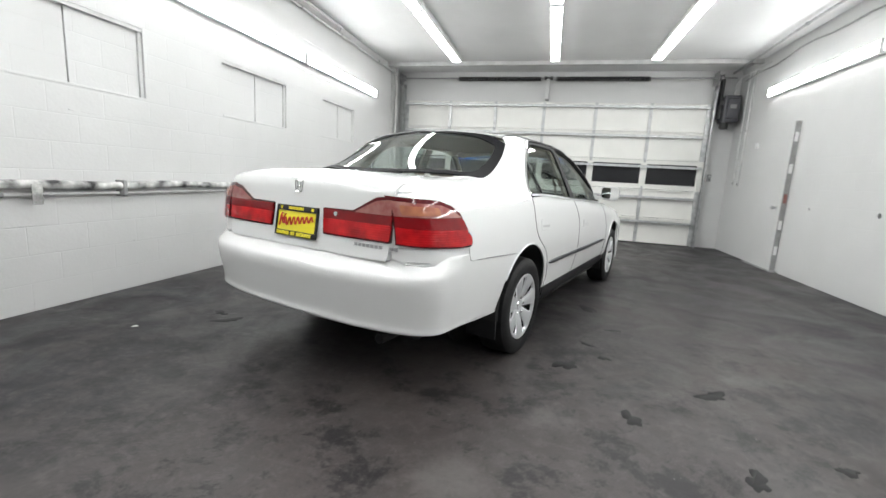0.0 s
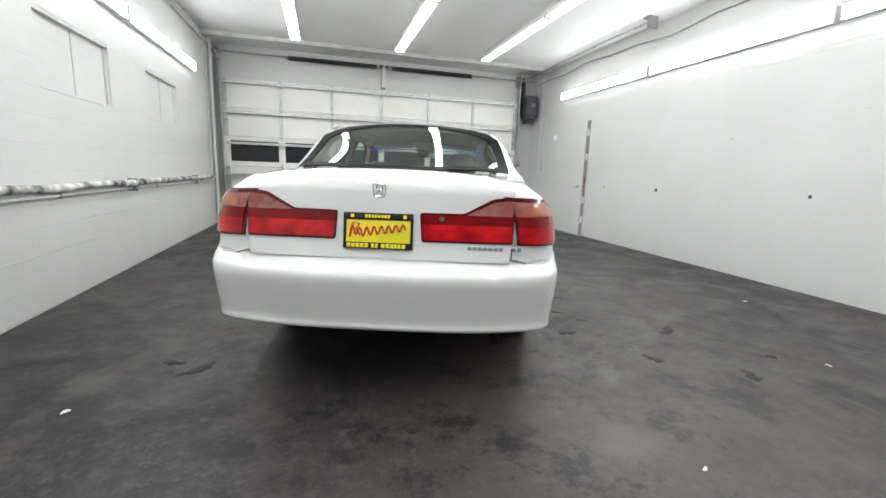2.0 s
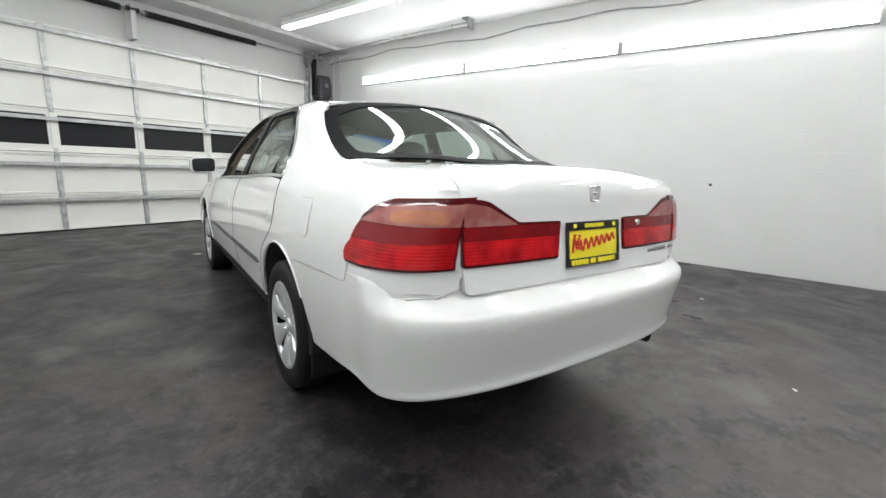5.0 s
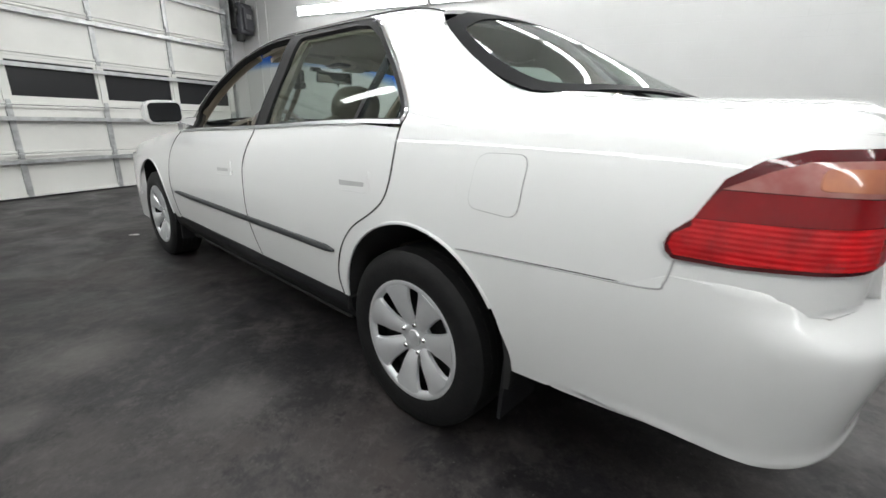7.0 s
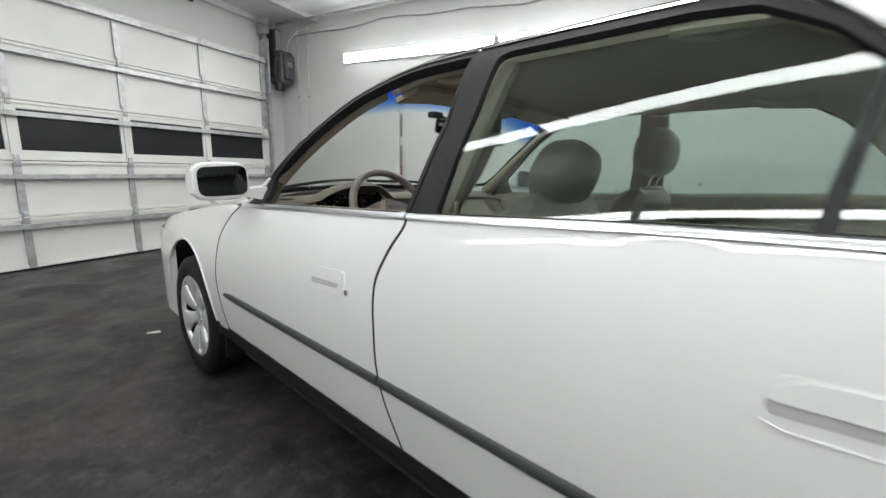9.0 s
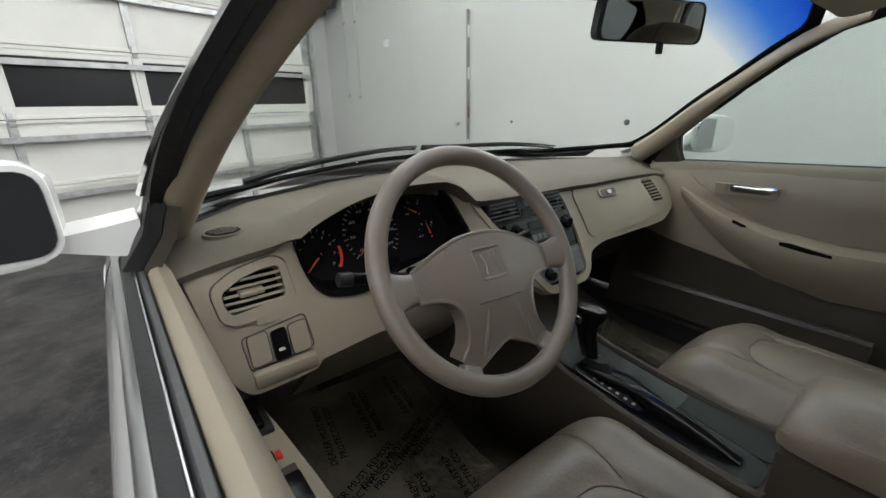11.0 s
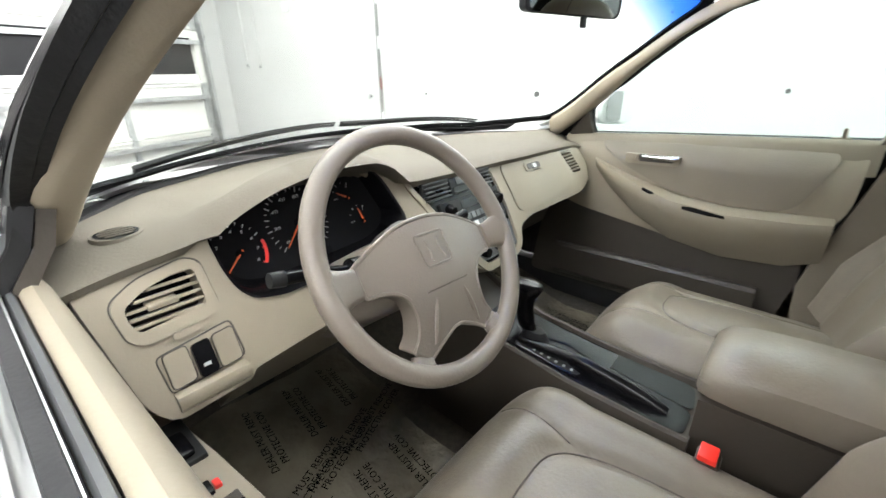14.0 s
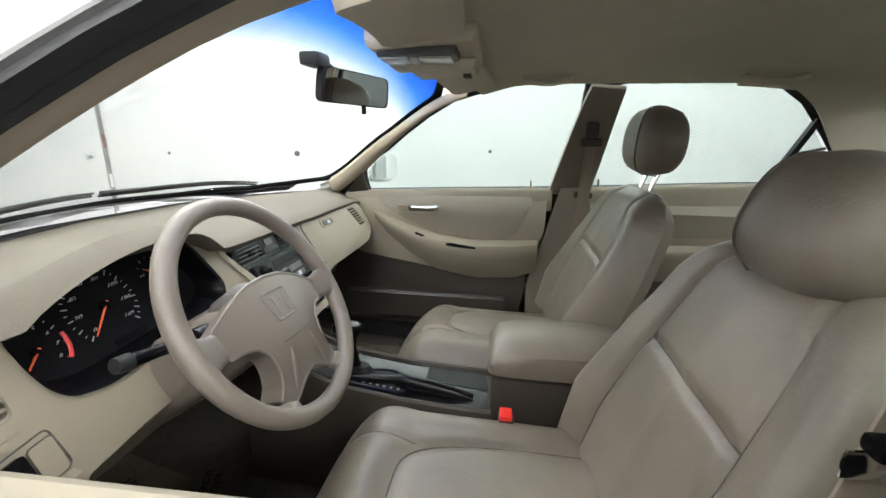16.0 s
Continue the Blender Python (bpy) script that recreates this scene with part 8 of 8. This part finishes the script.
    if drv:
        # switch console on the armrest
        rows = [[(x, y, z) for x, z in ((-0.775, 0.66), (-0.775, zt), (-0.765, zt + 0.004), (xi - 0.012, zt), (xi - 0.003, zt - 0.004), (xi, zt - 0.012), (xi - 0.004, 0.60))] for y, zt, xi in ((1.965, 0.712, -0.742), (1.95, 0.709, -0.730), (1.91, 0.703, -0.706), (1.86, 0.700, -0.693), (1.80, 0.699, -0.686), (1.7, 0.698, -0.678), (1.5, 0.696, -0.668), (1.3, 0.70, -0.665))]
        sc_ = part("switch_console", loft(rows), TAN, d, "tan switch console")
        part("mirror_switch", box(-0.763, -0.697, 1.790, 1.886, 0.692, 0.707, 0.005), GREYP, sc_)
        part("mirror_dial", box(-0.753, -0.708, 1.797, 1.848, 0.705, 0.716, 0.007), BLKGLOSS, sc_)
        part("lock_switch", box(-0.766, -0.715, 1.728, 1.750, 0.692, 0.706, 0.003), BLKGLOSS, sc_)
        part("warning_tip", box(-0.714, -0.705, 1.732, 1.746, 0.692, 0.705, 0.003), REDBTN, sc_)
        part("switch_well", box(-0.766, -0.696, 1.54, 1.715, 0.692, 0.7005, 0.002), BROWN, sc_)
        for y in (1.635, 1.565):
            for x in (-0.764, -0.729):
                part("window_switch", box(x, x + 0.032, y, y + 0.056, 0.692, 0.712, 0.006), BLKGLOSS, sc_)
        bz = part("handle_bezel", loft([[(-0.776, y, zc + h), (-0.776 + k, y, zc + h * 0.8), (-0.776 + k, y, zc + h * 0.3), (-0.776 + k * 0.8, y, zc), (-0.776, y, zc - 0.004)] for y, zc, h, k in ((1.93, 0.815, 0.010, 0.004), (1.89, 0.812, 0.020, 0.010), (1.83, 0.805, 0.026, 0.014), (1.74, 0.797, 0.026, 0.017), (1.68, 0.793, 0.022, 0.021), (1.63, 0.79, 0.012, 0.023), (1.60, 0.79, 0.006, 0.008))]), TAN, d, "raised tan bezel")
        part("lever", loft([[(x, y, zc + 0.014), (x + 0.007, y, zc + 0.010), (x + 0.008, y, zc - 0.010), (x, y, zc - 0.014)] for x, y, zc in ((-0.762, 1.835, 0.770), (-0.754, 1.81, 0.769), (-0.748, 1.78, 0.768), (-0.748, 1.74, 0.767), (-0.754, 1.715, 0.766))]), CHROME, bz, "chrome door lever")
    return d


for s in (-1, 1):
    door_in(s, "front"), door_in(s, "rear")

# inner linings of pillars and roof
for s in (-1, 1):
    ym = yt_map(s)
    rows = []
    for y, z in spline(DLO_TOP_F, 5)[1:-8]:
        t0, t1 = t_of_z(y, z) - 0.03, 7.06
        A_, B_ = skin(y, t0, s), skin(y, t1, s)
        n_ = Vector((s * 0.72, -0.05, 0.69))
        row = [A_ + (B_ - A_) * q - n_ * (0.020 + 0.036 * math.sin(math.pi * (0.12 + 0.76 * q)) ** 0.8) for q in np.linspace(0, 1, 9)]
        rows.append(row + [B_ - n_ * 0.014, A_ - n_ * 0.014])
    part("front_pillar_trim", loft(rows), TAN_LIT, car, "tan rounded pillar lining")
    o = [(1.09, 6.98), (1.3, 6.98), (1.42, 6.95), (1.45, 7.2), (1.3, 7.25), (1.09, 7.25)]
    plate("roof_edge_trim", o, ym, HEADL, car, 0.04, 0.012, lift=-0.034, label="beige roof edge lining")
    plate("window_frame_liner", [(y, z - 0.002) for y, z in spline(DLO_TOP_F, 4)] + [(1.08, 1.380), (1.30, 1.371), (1.40, 1.353), (1.52, 1.319), (1.62, 1.263), (1.72, 1.194), (1.80, 1.128), (1.905, 1.037)], side_map(s), RUBBER, car, 0.04, 0.010, lift=-0.0155)
    plate("sail_trim", [(2.03, 0.92), (1.905, 0.925), (1.905, 1.034), (1.93, 1.03)], side_map(s), BROWN, car, 0.04, 0.018, lift=-0.018, label="brown mirror corner trim")
    ex = 0.03 if s > 0 else 0.0
    plate("middle_pillar_trim", [(1.115 + ex, 0.98), (0.985, 0.99), (0.968, 1.1), (0.935, 1.37), (1.035 + ex * 0.5, 1.38), (1.065 + ex, 1.2)], side_map(s), INSERT, car, 0.04, 0.02, lift=-0.03, label="taupe middle pillar lining")
    plate("middle_pillar_foot", [(1.10, 0.985 if s > 0 else 0.86), (0.99, 0.99 if s > 0 else 0.93), (0.96, 0.36), (1.26, 0.36), (1.20, 0.62)], lambda y, z, s=s: Vector((s * 0.742, y, z)), INSERT, car, 0.05, 0.02, centre=(s * 2, 1, 0.7))
    o = [(0.085, t_of_z(0.085, 1.05)), (0.145, t_of_z(0.145, 1.115)), (0.325, t_of_z(0.325, 1.30)), (0.42, t_of_z(0.42, 1.368)), (0.6, t_of_z(0.6, 1.384)), (0.6, 7.25), (0.16, 7.25), (0.05, 7.0), (-0.1, 6.98), (-0.28, 6.95), (-0.30, 6.2), (0.1, t_of_z(0.1, 1.02))]
    plate("rear_pillar_trim", o, ym, HEADL, car, 0.05, 0.012, lift=-0.036, label="beige rear pillar lining")
    # belts
    bl_ = sub("seat_belt")
    bl_.location.y = -0.045 if s < 0 else 0.0
    part("webbing", loft([[(s * x, y + dy, z) for dy in (-0.022, 0.022)] + [(s * (x - 0.003), y + dy, z) for dy in (0.022, -0.022)] for x, y, z in (((0.645, 1.02, 1.17), (0.675, 1.022, 1.08), (0.695, 1.022, 0.97), (0.708, 1.03, 0.80), (0.70, 1.06, 0.45)) if s > 0 else ((0.645, 1.02, 1.17), (0.672, 1.05, 1.08), (0.697, 1.09, 1.00), (0.703, 1.115, 0.90), (0.70, 1.13, 0.45)))]), BELTM, bl_, "taupe belt webbing")
    part("guide", box(min(s * 0.635, s * 0.662), max(s * 0.635, s * 0.662), 0.985, 1.058, 1.15, 1.18, 0.008), BROWN, bl_)
    part("anchor_cover", box(min(s * 0.63, s * 0.655), max(s * 0.63, s * 0.655), 1.0, 1.045, 1.18, 1.235, 0.01), BROWN, bl_)
    part("tongue", box(min(s * 0.696, s * 0.716), max(s * 0.696, s * 0.716), *((0.988, 1.057, 0.955, 0.978) if s > 0 else (1.076, 1.118, 0.992, 1.006)), 0.005), BROWN if s > 0 else BLKGLOSS, bl_)
    part("tongue_plate", box(min(s * 0.700, s * 0.704), max(s * 0.700, s * 0.704), *((1.003, 1.043, 0.915, 0.957) if s > 0 else (1.098, 1.128, 0.970, 0.993)), 0.002), CHROME, bl_)
    for y0, y1 in ((1.28, 1.12), (0.62, 0.44)):
        pts = [skin(y, 7.15, s) * 1.0 + Vector((-s * 0.045, 0, -0.045 - 0.018 * math.sin(math.pi * k / 8))) for k, y in enumerate(np.linspace(y0, y1, 9))]
        part("grab_handle", tube(pts, 0.009, 8), HEADL, car, "beige grab handle")
hl = [(-0.60, 0.2), (-0.60, 1.40), (-0.5, 1.50), (-0.2, 1.53), (0.2, 1.53), (0.5, 1.50), (0.60, 1.40), (0.60, 0.2), (0.45, 0.16), (-0.45, 0.16)]
plate("headliner", fillet(hl, 0.04, 3), top_map, HEADL, car, 0.06, 0.01, lift=-0.036, label="beige cloth headliner")
for s in (-1, 1):
    vz = lambda x, y: top_map(x, y) - Vector((0, 0, 0.05))
    plate("sun_visor", fillet([(s * 0.14, 1.41), (s * 0.52, 1.37), (s * 0.52, 1.51), (s * 0.14, 1.56)], 0.03, 4), vz, HEADL, car, 0.05, 0.018, label="beige sun visor")
    part("visor_hinge", tube([top_map(s * 0.50, 1.505) - Vector((0, 0, 0.055)), top_map(s * 0.13, 1.555) - Vector((0, 0, 0.055))], 0.005, 6), HEADL, car)
oc = sub("overhead_console")
part("case", loft([[(x, y, z) for y, z in ((1.385, 1.40), (1.385, zb + 0.012), (1.395, zb), (1.50, zb - 0.004), (1.585, zb - 0.012), (1.60, zb - 0.004), (1.60, 1.39))] for x, zb in ((-0.125, 1.368), (-0.118, 1.358), (-0.02, 1.350), (0.10, 1.342), (0.125, 1.352))]), HEADL, oc)
part("lamp_panel", box(-0.105, -0.025, 1.425, 1.585, 1.336, 1.356, 0.006), SLATG, oc, "grey map lamp panel")
for y0, y1 in ((1.435, 1.50), (1.525, 1.58)):
    part("lamp_lens", box(-0.098, -0.032, y0, y1, 1.331, 1.338, 0.004), LENSW, oc, "ribbed clear lamp lens")
part("switch", box(-0.085, -0.045, 1.505, 1.520, 1.329, 1.337, 0.002), LAMPB, oc)
part("pocket_lid", loft([[(x, y, z) for y, z in ((1.392, 1.345), (1.40, 1.328), (1.53, 1.316), (1.545, 1.325), (1.545, 1.345))] for x in (-0.012, -0.004, 0.106, 0.114)]), HEADL, oc, "beige pocket lid")
part("catch", box(0.075, 0.112, 1.412, 1.430, 1.318, 1.330, 0.002), BROWN, oc)
# inside mirror
im = sub("inside_mirror")
IM = Matrix.Translation((0.008, 1.667, 1.286)) @ Matrix.Rotation(radians(-20), 4, "Z") @ Matrix.Rotation(radians(6), 4, "X")
io = fillet([(-0.118, -0.034), (0.118, -0.037), (0.115, 0.033), (-0.112, 0.038)], 0.018, 5)
for nm, sc_, y0, y1, m_ in (("housing", 1.0, -0.006, 0.028, TRIM), ("mirror_pane", 0.93, -0.008, -0.005, MIRROR)):
    bm = loft([[(x * sc_ * k, y, z * sc_ * k) for x, z in io] for y, k in ((y0, 1.0), ((y0 + y1) / 2, 1.0), (y1, 0.8 if nm == "housing" else 1.0))])
    ob = part(nm, bm, m_, im)
    ob.matrix_local = IM
part("stem", tube([(0.02, 1.69, 1.292), (-0.04, 1.70, 1.318), (-0.095, 1.708, 1.328)], [0.008, 0.009, 0.012], 8), TRIM, im)
part("mount", box(-0.13, -0.07, 1.692, 1.735, 1.318, 1.345, 0.008), TRIM, im)
part("dip_tab", box(0.028, 0.042, 1.655, 1.664, 1.232, 1.254, 0.003), TRIM, im)
